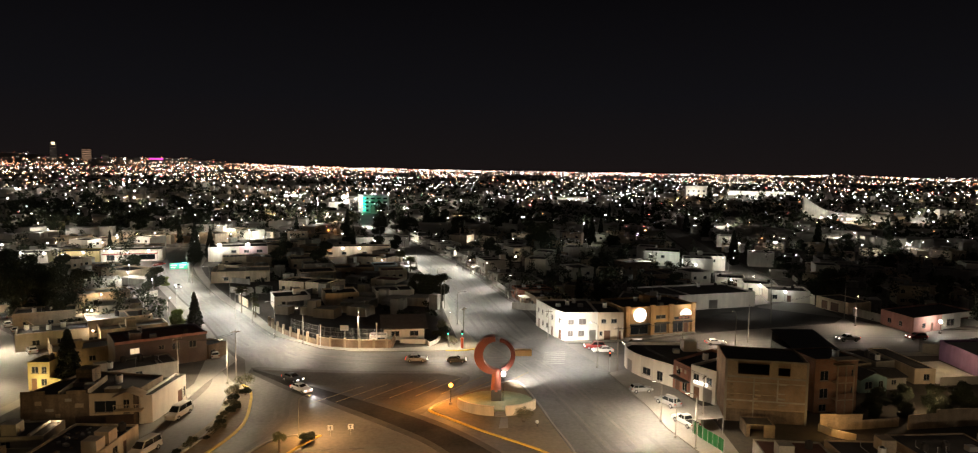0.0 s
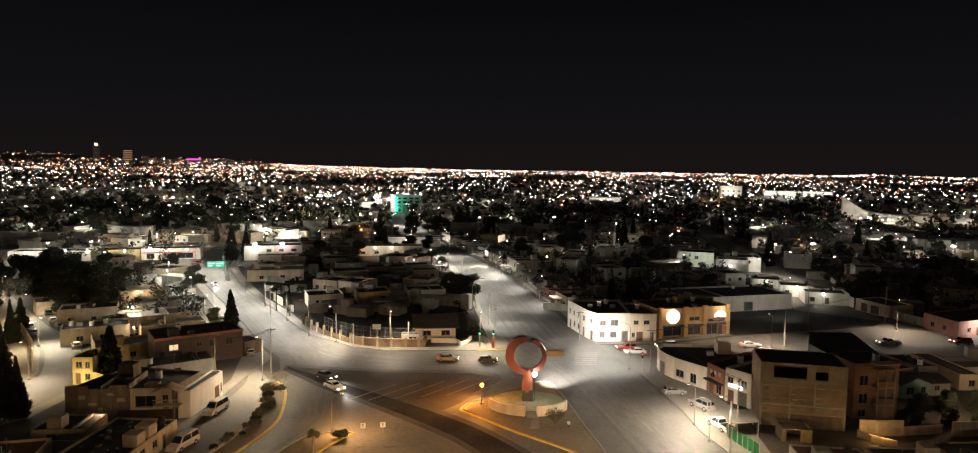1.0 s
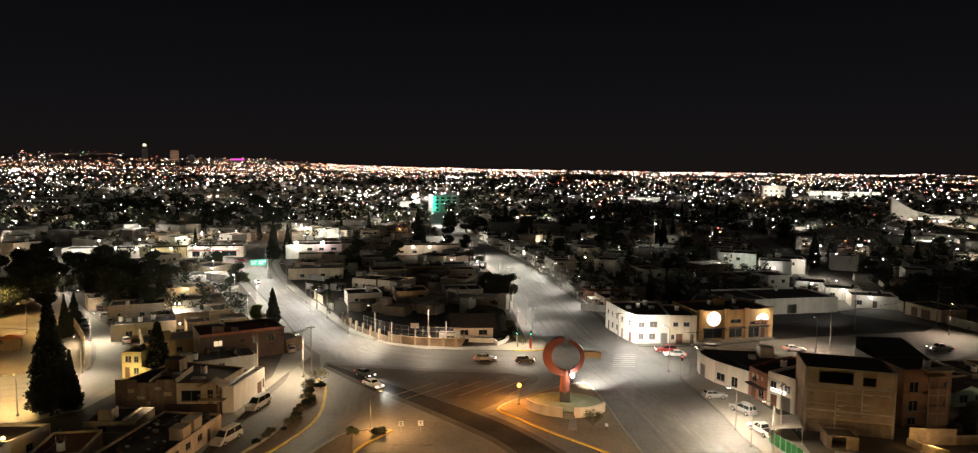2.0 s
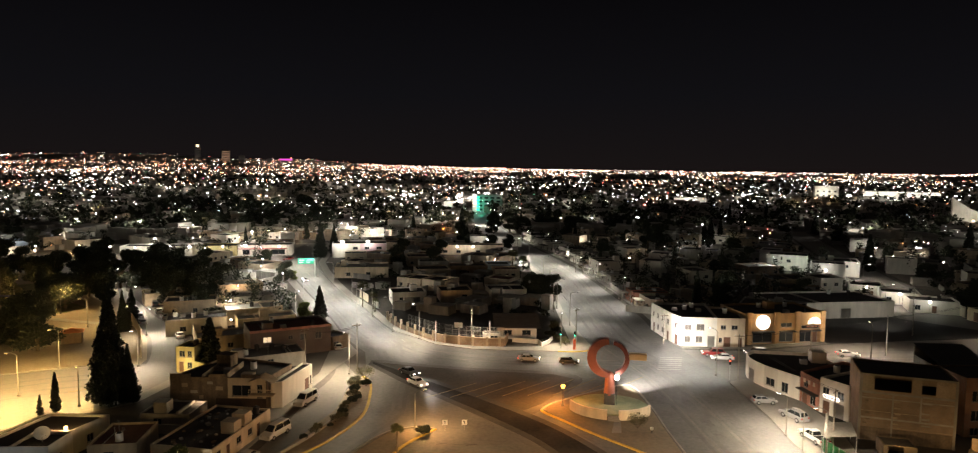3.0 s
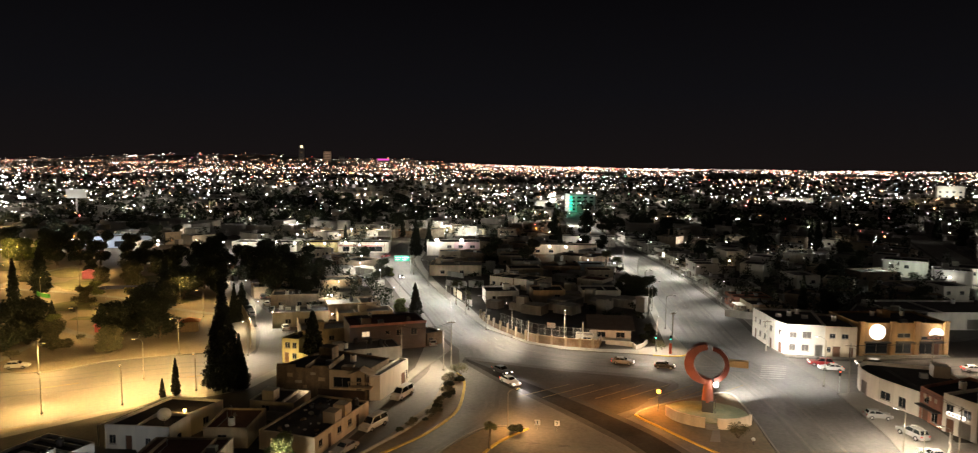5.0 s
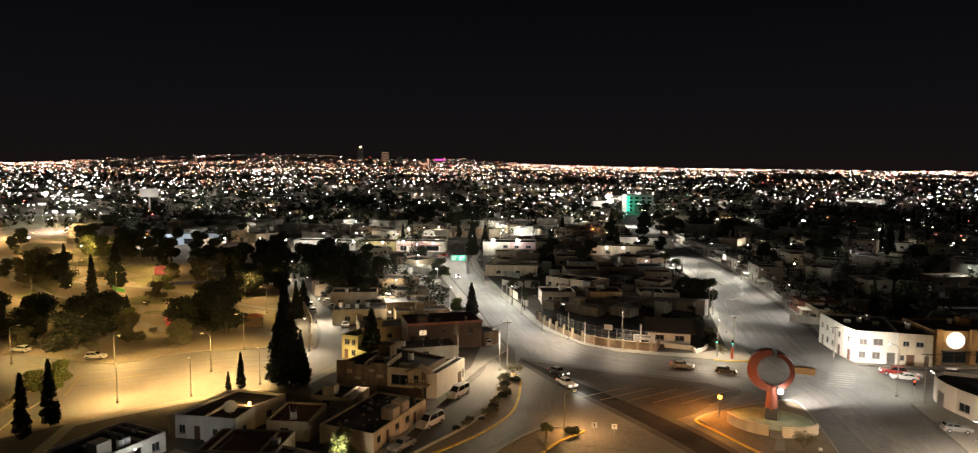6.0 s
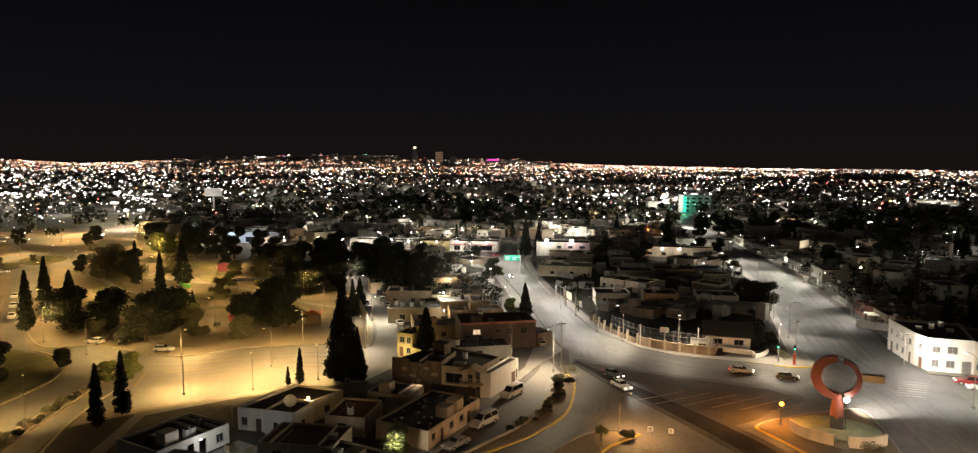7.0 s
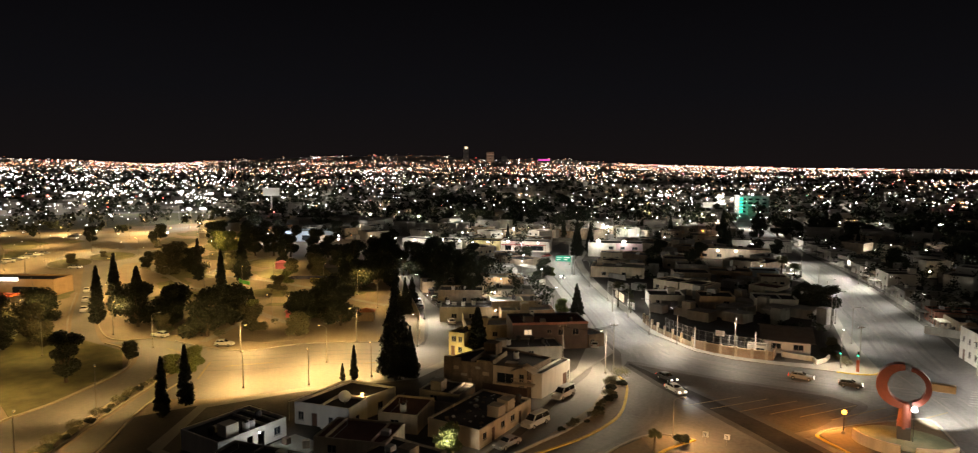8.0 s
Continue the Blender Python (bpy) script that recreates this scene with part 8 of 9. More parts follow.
AVENUE_TREES = [(-124, 175, 1.1, 0, 4), (-119, 172, 1.0, 40, 4), (-114, 176, 1.1, 60, 0), (-128, 184, 1.1, 10, 4), (-122, 186, 1.1, 60, 4), (-108, 168, 0.8, 0, 1), (-134, 190, 1.1, 0, 0), (-140, 196, 1.2, 0, 4), (-116, 190, 1.0, 0, 4), (-148, 207, 1.1, 0, 4), (-160, 223, 1.1, 40, 4), (-172, 238, 1.0, 80, 0), (-173, 210, 1.1, 10, 4), (-185, 226, 1.2, 60, 4), (-196, 240, 1.1, 0, 0)]
LAST_TREES = [(66, 112.5, 0.45, 0, 0), (71.5, 114, 0.5, 40, 1), (77, 114.5, 0.42, 80, 0), (83, 116, 0.5, 20, 1), (69, 108.6, 0.36, 60, 1), (75, 109.8, 0.4, 10, 0), (81, 110.6, 0.42, 50, 1), (88, 112, 0.5, 0, 0), (91, 117, 0.5, 30, 1), (63.5, 108.2, 0.34, 0, 1), (-150, 220, 0.9, 0, 1)]
WOODS = PARK_BED + PARK_EDGE + PARK_MIDDLE + PARK_FAR + LOT_TREES + STREET_TREES + AVENUE_TREES + LAST_TREES
for q, k in enumerate(BROAD):
    spots = [w[:4] for w in WOODS if w[4] == q]
    plant([k], spots, "broad trees")
PALMS = [palm(1, 3.6, "small palm on the traffic island", 24, 1.0), palm(2, 6.5, "tall palm by the avenue", 26, 1.9)]
plant(PALMS, [(-28.0, 89.4, 1.0, 0), (-66.9, 182.9, 1.0, 0), (-62.8, 180.4, 1.2, 0), (-32.8, 251.4, 1.25, 30), (-61.0, 176.6, 1.0, 0), (-28.1, 245.4, 1.05, 80)], "palms")
SHRUBS = [shrub(1, 1.7, 2.4, LEAF, "dark rounded shrub on dry soil", 1100), shrub(2, 1.5, 1.8, LEAF_DRY, "dry thin shrub on bare soil"), shrub(3, 2.8, 3.4, LEAF_DRY, "sparse pale shrub with bare twigs", 300)]
spots = [(-25.9, 96.0, 0.9, 0), (-42.4, 111, 0.7, 0), (-43.4, 119.6, 1.0, 0), (-41.0, 109, 0.6, 0), (-41.8, 104, 0.6, 40), (6.0, 104.6, 0.9, 40), (-42.0, 116, 0.8, 30), (-40.0, 100.8, 0.5, 20), (-44.3, 117, 0.6, 0)]
rnd = random.Random(3)
for i in range(16):
    t = i / 15
    spots.append((-44.2 + 3.4 * math.sin(t * 2.6) + rnd.uniform(-0.7, 0.7), 118 - 27 * t, rnd.uniform(0.35, 0.8), rnd.uniform(0, 360)))
for i in range(26):
    t = (i + rnd.uniform(-0.2, 0.2)) / 26
    spots.append((-98.5 - 24 * t, 43 + 40 * t + rnd.uniform(-0.6, 0.6), rnd.uniform(0.4, 0.85), rnd.uniform(0, 360)))
for i in range(24):
    spots.append((rnd.uniform(-168, -125), rnd.uniform(100, 150), rnd.uniform(0.5, 1.1), rnd.uniform(0, 360)))
spots += [(-11.6, 158.5, 1.1, 0), (-9.8, 156.4, 0.9, 50), (-8.4, 153.6, 0.7, 90), (-10.2, 161.5, 1.2, 20), (-11.2, 165, 1.3, 0), (-7.4, 151.4, 0.6, 0), (-12.6, 153.2, 0.6, 40), (-11.4, 169, 1.2, 80)]
plant(SHRUBS, spots, "shrubs")

# ---------------------------------------------------------------- cars
WHITEC, SILVER, BLACK, REDC, GREYC, SAND = (0.7, 0.7, 0.68), (0.26, 0.26, 0.26), (0.02, 0.02, 0.022), (0.28, 0.02, 0.018), (0.10, 0.10, 0.11), (0.42, 0.36, 0.27)
car("suv", 24.2, 150.2, 184, REDC, "dark red sport utility car waiting at the junction", "ht")
car("sedan", 25.6, 147.2, 185, WHITEC, "white sedan waiting at the junction", "ht")
car("suv", 33.4, 152.4, 186, GREYC, "grey sport utility car waiting at the junction", "ht")
car("sedan", -14.5, 138.3, 2, SILVER, "silver sedan crossing the junction", "ht")
car("hatch", -6.2, 138.0, 3, BLACK, "black hatchback crossing the junction", "h")
car("hatch", 28.0, 120.2, 10, SILVER, "silver hatchback parked by the shops", "", 0.15)
car("suv", 31.1, 113.4, 120, SILVER, "silver sport utility car parked by the shops", "", 0.15)
car("pickup", 31.6, 104.6, 110, WHITEC, "white pickup parked behind the wall", "", 0.15)
car("van", -48.9, 105.6, 262, WHITEC, "white van parked on the access street")
car("van", -47.3, 91.6, 258, WHITEC, "white van parked further along the access street")
car("sedan", -47.2, 82.4, 258, SILVER, "silver sedan parked on the access street")
car("hatch", -56.8, 139.4, 118, WHITEC, "white hatchback parked by the avenue")
car("sedan", 53.0, 155.2, 3, WHITEC, "white sedan on the cross street", "ht")
car("pickup", 86.5, 160.4, 185, SILVER, "silver pickup truck on the cross street", "ht")
car("sedan", 74.0, 160.8, 184, GREYC, "grey sedan on the cross street", "ht")
car("suv", 104.5, 162.8, 186, REDC, "dark red sport utility car on the cross street", "ht")
car("sedan", 105.4, 184.6, 100, BLACK, "black sedan parked by a garden wall")
car("sedan", -33.0, 118.6, -40, WHITEC, "white sedan driving through the junction", "ht")
car("sedan", -36.2, 124.5, -35, BLACK, "black sedan driving through the junction", "ht")
car("sedan", -130.5, 268, 250, REDC, "red sedan on the avenue", "t")
car("sedan", -101, 219.5, 302, SILVER, "silver sedan on the avenue", "h")
for i, (x, y) in enumerate(((-96.2, 141.4), (-101.6, 147.6), (-106.4, 153.0), (-111.6, 158.4), (-117.4, 164), (-124, 171.6), (-129.5, 177.5), (-113.2, 151.6), (-118, 156.8), (-123, 162.0), (-128.6, 168.2))):
    car(("sedan", "hatch", "suv")[i % 3], x, y, 131, (WHITEC, SILVER, GREYC, BLACK)[(i * 3) % 4], "car parked along the narrow street")
free_wall([(-84.4, 129.5), (-94, 143.4), (-105, 155.2), (-118, 168)], 2.5, PLASTER_C, "cream yard walls along the narrow street", z=0.15)
free_wall([(-93.6, 124.4), (-104, 138.6), (-115, 150.6), (-131, 167.7)], 2.3, PLASTER_C, "cream wall between the park and the street")
for i, (x, y) in enumerate(((-216.2, 116.6), (-202.0, 108.4), (-188.6, 100.6))):
    car("sedan", x, y, 327, WHITEC, "white sedan on the park lane")
car("hatch", -146, 94.6, 190, WHITEC, "white hatchback parked by the park trees")
car("hatch", -127, 97.2, 30, WHITEC, "white hatchback parked by the park trees")
for i, (x, y) in enumerate(((-133, 236), (-112, 206), (-139.8, 246.3), (-134.0, 242.4), (-112.2, 208.2), (-109.1, 208.4), (-119.2, 235.2), (-112.3, 200.1), (-134.1, 252.9), (-107.5, 196.5))):
    car(("sedan", "suv", "hatch")[i % 3], x, y, 20 + 40 * i, (WHITEC, GREYC, SILVER)[i % 3], "car parked in a yard by the avenue", "", 0.16)

# ---------------------------------------------------------------- the city further off
rnd = random.Random(11)
VARIANTS = []
SILLS = False
for i, (L, D, h, wm, rm) in enumerate(((9, 9, 3.3, PLASTER_C, ROOF), (11, 8, 3.4, PLASTER_G, ROOF_G), (8, 10, 5.8, PLASTER_W, ROOF), (12, 10, 3.6, PLASTER_B, ROOF), (10, 9, 5.6, PLASTER_B, ROOF_G), (14, 9, 3.4, BLOCKWALL, ROOF), (9, 8, 3.2, PLASTER_C, ROOF_R), (16, 11, 4.2, PLASTER_G, ROOF))):
    ops = [(1.0, 2.2, 1.0, 2.1), (L - 3, L - 1.6, 1.0, 2.1), (L * 0.45, L * 0.45 + 1, 0.15, 2.1, "d")]
    if h > 5:
        ops += [(1.0, 2.2, 3.7, 4.8), (L - 3, L - 1.6, 3.7, 4.8)]
    v = building("town_house", (-L / 2, -D / 2), (L / 2, -D / 2), D, h, wm, "flat-roofed town house in the dark", ops, roof_m=rm, group="town houses", clutter=1)
    VARIANTS.append(v)
ROADS_ = [smooth_line([((a[0] + b[0]) / 2, (a[1] + b[1]) / 2) for a, b in zip(l, r)], 8) for l, r in ((AV_A_L, AV_A_R), (AV_B_L, AV_B_R))]
ROADS_ += [smooth_line(p, 8) for p in ([(88, 172), (90, 200), (94, 230), (99, 263), (110, 360), (124, 470)], [(-89, 119), (-118, 157), (-160, 205), (-191, 245), (-240, 310)], [(60, 160), (100, 165), (150, 164), (220, 173)])]
bpy.context.view_layer.update()
TAKEN = []
for o in scene.objects:
    if o.name.startswith("wall") and o.parent and o.parent.get("category") in ("house", "building") and o.parent not in VARIANTS:
        for k in range(0, 21, 4):
            c = o.matrix_world @ Vector((o.bound_box[0][0] + (o.bound_box[6][0] - o.bound_box[0][0]) * k / 20, 0, 0))
            TAKEN.append((c.x, c.y))
CLEAR = [(104, 178), (114, 184), (100, 168), (120, 172), (-104, 268), (-98, 274), (-112, 270), (-60, 292), (-60, 296), (-45, 330), (-56, 330), (-100, 560), (-112, 570), (74, 268), (90, 262), (-150, 262), (-190, 250)]


def in_park(x, y):
    r, bea = math.hypot(x, y), math.degrees(math.atan2(x, y))
    return x < -90 and y < -1.22 * (x - 2) and r < 360 or bea < -53 and r < 640 or bea < -46 and r < 372


def edge_x(line, y):
    """Where a road edge lies at y."""
    for (x0, y0), (x1, y1) in zip(line, line[1:]):
        if y0 <= y <= y1:
            return x0 + (x1 - x0) * (y - y0) / (y1 - y0)
    return line[-1][0]


def centre_block(x, y):
    return 140 < y < 345 and edge_x(AV_A_R, y) - 6 < x < edge_x(AV_B_L, y) + 3


def east_block(x, y):
    return y < 420 and edge_x(AV_B_R, y) - 3 < x < 130


def is_free(x, y):
    if in_park(x, y):
        return False
    if any(math.hypot(x - a, y - b) < 17 for line in ROADS_ for a, b in line):
        return False
    if any(math.hypot(x - a, y - b) < 10.5 for a, b in TAKEN):
        return False
    return True


count = 0
HOUSES = []
for i in range(4200):
    bea, r = radians(rnd.uniform(-69, 40)), rnd.uniform(185, 405)
    x, y = r * math.sin(bea), r * math.cos(bea)
    if y < 175 and x > -60 and x < 60 or (x > 60 and r < 190):
        continue
    if 45 < x < 100 and y < 204 or not is_free(x, y) or (centre_block(x, y) and y < 250 and i % 3):
        continue
    TAKEN += [(x, y), (x + 4, y), (x - 4, y), (x, y + 4), (x, y - 4)]
    k = VARIANTS[count % len(VARIANTS) if count < len(VARIANTS) or not centre_block(x, y) else (0, 1, 3, 5, 6)[count % 5]]
    m = pose(x, y, ground_z(x, y) + 0.02, 0, 0, rnd.choice((-18, -18, 72, 20, 160)) + rnd.uniform(-4, 4))
    if count < len(VARIANTS):
        k.matrix_world = m
    else:
        copy_thing(k, m)
    HOUSES.append((x, y))
    count += 1
    if count >= 165:
        break

# lamps that people left on at their house fronts
for i, (x, y) in enumerate(HOUSES):
    if i % 5 in (1, 3) or centre_block(x, y) or (x > -20 and y < 420 and i % 6):
        continue
    d = 6.6 / math.hypot(x, y)
    lx, ly = x - x * d + rnd.uniform(-3, 3), y - y * d
    f = thing("wall_lamp", lx, ly, rnd.uniform(2.6, 4.2), 0, "small glowing lamp at a house front", "wall lamp", "house lamps")
    c, bb = rnd.choice(((WHITE, BULB_W),) * 8 + ((WARM, BULB_WARM), (WARM, BULB_WARM), (ORANGE, BULB_O)))
    part("bulb", ballbm((0, 0, 0), rnd.choice((0.15, 0.25, 0.4)), 1), bb, f).visible_shadow = False
    lamp(lx, ly - 0.4, f.location.z, rnd.choice((60, 120, 260, 420)) * (1.1 if x < -60 else 0.8), c, 0.25)

TREE_FAR = []
for i in range(900):
    bea, r = radians(rnd.uniform(-69, 40)), 190 + 420 * rnd.random() ** 1.2
    x, y = r * math.sin(bea), r * math.cos(bea)
    if centre_block(x, y) or (40 < x < 106 and y < 208) or in_park(x, y) or any(math.hypot(x - a, y - b) < 13 for line in ROADS_ for a, b in line) or (r < 260 and -60 < x < 70 and y < 190) or any(math.hypot(x - a, y - b) < 4.5 for a, b in TAKEN) or any(math.hypot(x - a, y - b) < 14 for a, b in CLEAR):
        continue
    TREE_FAR.append((x, y))
    k = (BROAD[0], BROAD[1], BROAD[4], BROAD[4], CYP[2])[i % 5]
    ob = copy_thing(k, pose(x, y, ground_z(x, y), 0, 0, rnd.uniform(0, 360)))
    s = rnd.uniform(0.6, 1.15)
    ob.scale = (s, s, s)
    ob["group"] = "town trees"
    if len(TREE_FAR) >= 190:
        break

# single tall trees and two dark groves
for i, (x, y) in enumerate([(15.6, 398.4), (52.8, 345.8), (-74.8, 360.2), (105.1, 289.6), (169.1, 347.6), (206.8, 351.6), (130.2, 445.9), (-32.2, 423.4)]):
    ob = copy_thing(CYP[2], pose(x, y, 0, 0, 0, 40 * i))
    ob.scale = (1.5, 1.5, 1.15 + 0.1 * (i % 3))
    ob["group"] = "town trees"
for i, (x, y) in enumerate([(-214.8, 398.1), (-220.9, 422.4), (-201.2, 400.0), (-204.9, 424.7), (-187.7, 405.9), (-189.5, 427.0), (-171.3, 404.1), (-64.0, 403.0), (-56.7, 420.0), (-44.9, 398.0), (-38.4, 422.6), (-28.8, 407.7), (-18.7, 425.3), (-10.0, 406.3), (22.4, 359.5), (28.2, 348.6), (-243.4, 354.8), (-229.2, 356.8), (-214.9, 358.8), (-200.5, 360.8), (-186.0, 362.9), (-171.3, 365.0), (-156.4, 367.1), (-314.0, 452.3), (-296.4, 455.4), (-278.6, 458.6), (-260.6, 461.8), (-242.4, 465.1), (-223.9, 468.4), (-205.2, 471.7), (-338.4, 508.4), (-318.8, 512.3), (-299.0, 516.3), (-278.8, 520.3), (-258.4, 524.4), (-237.7, 528.5), (-390.9, 575.4), (-369.2, 580.4), (-347.0, 585.4), (-324.6, 590.5), (-301.7, 595.7), (-278.5, 601.0)]):
    ob = copy_thing(BROAD[(0, 1, 4)[i % 3]], pose(x, y, 0, 0, 0, 70 * i))
    ob.scale = (1.5, 1.5, 1.15 + 0.1 * (i % 4))
    ob["group"] = "town trees"

# roofs and walls past the last single houses: one mesh
bm = bmesh.new()
for i in range(6500):
    bea, r = radians(rnd.uniform(-70, 41)), 398 + 3500 * rnd.random() ** 1.7
    x, y = r * math.sin(bea), r * math.cos(bea)
    z = ground_z(x, y)
    w, d, h = rnd.uniform(3, 6.5), rnd.uniform(3, 6), rnd.choice((3.0, 3.4, 3.8, 5.8, 6.2, 8)) * (1 + (r > 2000) * 0.3)
    a = rnd.uniform(-0.3, 0.3)
    if in_park(x, y) or r < 640 and any(math.hypot(x - p, y - q) < 15 for line in ROADS_ for p, q in line):
        continue
    v = box(bm, -w, w, -d, d, -2, h)
    ca, sa = math.cos(a), math.sin(a)
    for q in v:
        q.co = (x + q.co.x * ca - q.co.y * sa, y + q.co.x * sa + q.co.y * ca, z + q.co.z)
tagged(finish("far_roofs", bm, mat("far_walls", (0.24, 0.22, 0.19), 0.9, vary=0.4, scale=0.02, fine=0.05, bump=0)), "mass of low flat roofs across the plain", "buildings", kind="stuff")

verts, faces = [], []
for i in range(2900):
    bea, r = radians(rnd.uniform(-70, 41)), 430 + 1500 * rnd.random() ** 1.5
    x, y = r * math.sin(bea), r * math.cos(bea)
    z = ground_z(x, y)
    h = rnd.uniform(5, 13)
    if in_park(x, y) and r < 600 and i % 3 or any(math.hypot(x - a, y - b) < 12 for line in ROADS_ for a, b in line):
        continue
    for k in range(4):
        leaf_cards(verts, faces, (x + rnd.uniform(-3, 3), y + rnd.uniform(-3, 3), z + h * rnd.uniform(0.4, 0.9)), (3, 3, h * 0.3), 9, 1.5, rnd)
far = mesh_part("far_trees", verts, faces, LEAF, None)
tagged(far, "dark tree crowns scattered over the far town", "trees", kind="stuff")


# small trees, sheds and yard walls between the houses
verts, faces = [], []
bm = bmesh.new()
for i in range(4200):
    bea, r = radians(rnd.uniform(-69, 40)), 178 + 420 * rnd.random() ** 1.1
    x, y = r * math.sin(bea), r * math.cos(bea)
    if any(math.hypot(x - a, y - b) < 12.5 for line in ROADS_ for a, b in line) or (45 < x < 100 and y < 204) or (y < 176 and -58 < x < 60) or in_park(x, y) or any(math.hypot(x - a, y - b) < 9 for a, b in CLEAR):
        continue
    if i % 3:
        h = rnd.uniform(2.5, 9.0)
        if centre_block(x, y):
            if i % 2:
                continue
            h = rnd.uniform(1.5, 2.8)
        for k in range(3):
            leaf_cards(verts, faces, (x + rnd.uniform(-1.2, 1.2), y + rnd.uniform(-1.2, 1.2), h * rnd.uniform(0.35, 0.85)), (1.4, 1.4, h * 0.28), 34, 0.40, rnd)
    else:
        w, d, h = rnd.choice(((2, 1.6, 2.3), (0.12, 4.5, 1.9), (3, 2.4, 2.6), (4.5, 0.12, 2.0), (1.3, 1.3, 4.4)))
        a = -0.31 + rnd.uniform(-0.1, 0.1)
        ca, sa = math.cos(a), math.sin(a)
        for q in box(bm, -w, w, -d, d, 0, h):
            q.co = (x + q.co.x * ca - q.co.y * sa, y + q.co.x * sa + q.co.y * ca, q.co.z)
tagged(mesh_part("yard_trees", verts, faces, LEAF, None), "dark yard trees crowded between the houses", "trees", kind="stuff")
tagged(finish("yard_sheds", bm, PLASTER_G), "grey sheds and yard walls between the houses", "sheds", kind="stuff")


# Far lamps grow with distance, so their shape includes the glare round them
def light_field(name, n, seed, sample, colours, strength, label):
    """Thousands of far lamps: small glowing octahedra whose colour and strength change from one to the next."""
    rr = random.Random(seed)
    verts, faces = [], []
    for _ in range(n):
        x, y, z, s = sample(rr)
        while noise.noise((x * 0.004, y * 0.0025, seed)) + 0.35 * noise.noise((x * 0.02, y * 0.01, 3.0)) < rr.uniform(-0.16, 0.46):
            x, y, z, s = sample(rr)
        k = len(verts)
        verts += [(x + s, y, z), (x - s, y, z), (x, y + s, z), (x, y - s, z), (x, y, z + s * 0.55), (x, y, z - s * 0.55)]
        faces += [(k + a, k + b, k + c) for a, b, c in ((0, 2, 4), (2, 1, 4), (1, 3, 4), (3, 0, 4), (2, 0, 5), (1, 2, 5), (3, 1, 5), (0, 3, 5))]
    m = bpy.data.materials.new(name)
    m.use_nodes = True
    nn, ll = m.node_tree.nodes, m.node_tree.links
    nn.remove(nn["Principled BSDF"])
    e, g, ramp = nn.new("ShaderNodeEmission"), nn.new("ShaderNodeNewGeometry"), nn.new("ShaderNodeValToRGB")
    ramp.color_ramp.interpolation = "CONSTANT"
    els = ramp.color_ramp.elements
    els[0].position, els[0].color = 0.0, (*colours[0][1], 1)
    els[1].position, els[1].color = colours[1][0], (*colours[1][1], 1)
    for p, c in colours[2:]:
        els.new(p).color = (*c, 1)
    wh = nn.new("ShaderNodeTexWhiteNoise")
    wh.noise_dimensions = "1D"
    pw = nn.new("ShaderNodeMath")
    pw.operation = "POWER"
    pw.inputs[1].default_value = 3.2
    mu = nn.new("ShaderNodeMath")
    mu.operation = "MULTIPLY_ADD"
    mu.inputs[1].default_value, mu.inputs[2].default_value = strength, strength * 0.06
    ll.new(g.outputs["Random Per Island"], ramp.inputs[0])
    ll.new(g.outputs["Random Per Island"], wh.inputs["W"])
    ll.new(wh.outputs[0], pw.inputs[0])
    ll.new(pw.outputs[0], mu.inputs[0])
    ll.new(ramp.outputs[0], e.inputs[0])
    ll.new(mu.outputs[0], e.inputs[1])
    ll.new(e.outputs[0], nn["Material Output"].inputs[0])
    m.cycles.emission_sampling = "NONE"
    ob = mesh_part(name, verts, faces, m, None)
    return tagged(ob, label, "city lights", kind="stuff")


CITY = [(0.0, (1.0, 0.95, 0.86)), (0.42, (1.0, 0.78, 0.52)), (0.56, (1.0, 0.58, 0.32)), (0.74, (1.0, 0.34, 0.14)), (0.89, (1.0, 0.12, 0.10)), (0.955, (0.75, 0.9, 1.0)), (0.985, (0.2, 1.0, 0.5))]


NEAR = [(0.0, (1.0, 0.97, 0.9)), (0.6, (0.88, 0.97, 1.0)), (0.78, (1.0, 0.8, 0.55)), (0.9, (1.0, 0.42, 0.15)), (0.975, (1.0, 0.12, 0.1))]


def ring_spot(rr, b0, b1, mean, least, size=(0.0004, 0.0019), lift=(4, 9)):
    """A lamp somewhere on the plain; far ones are more frequent, as foreshortening packs them."""
    bea = radians(rr.uniform(b0, b1))
    low = least + rr.expovariate(1 / mean)
    r = min(max(40 / low, 270), 4850)
    x, y = r * math.sin(bea), r * math.cos(bea)
    while ground_z(x, y) > 29 and rr.random() < min(0.8, (ground_z(x, y) - 30) / 24):
        # the slopes of the hills carry only scattered houses
        r = rr.uniform(2300, 4800)
        bea = radians(rr.uniform(b0, b1))
        x, y = r * math.sin(bea), r * math.cos(bea)
    return x, y, ground_z(x, y) + rr.uniform(*lift), r * (size[0] + (size[1] - size[0]) * rr.random() ** 4)


light_field("far_lights", 13000, 21, lambda rr: ring_spot(rr, -70, 41, 0.010, 0.0083, (0.0002, 0.0013)), CITY, 24.0, "countless small white and orange city lights")
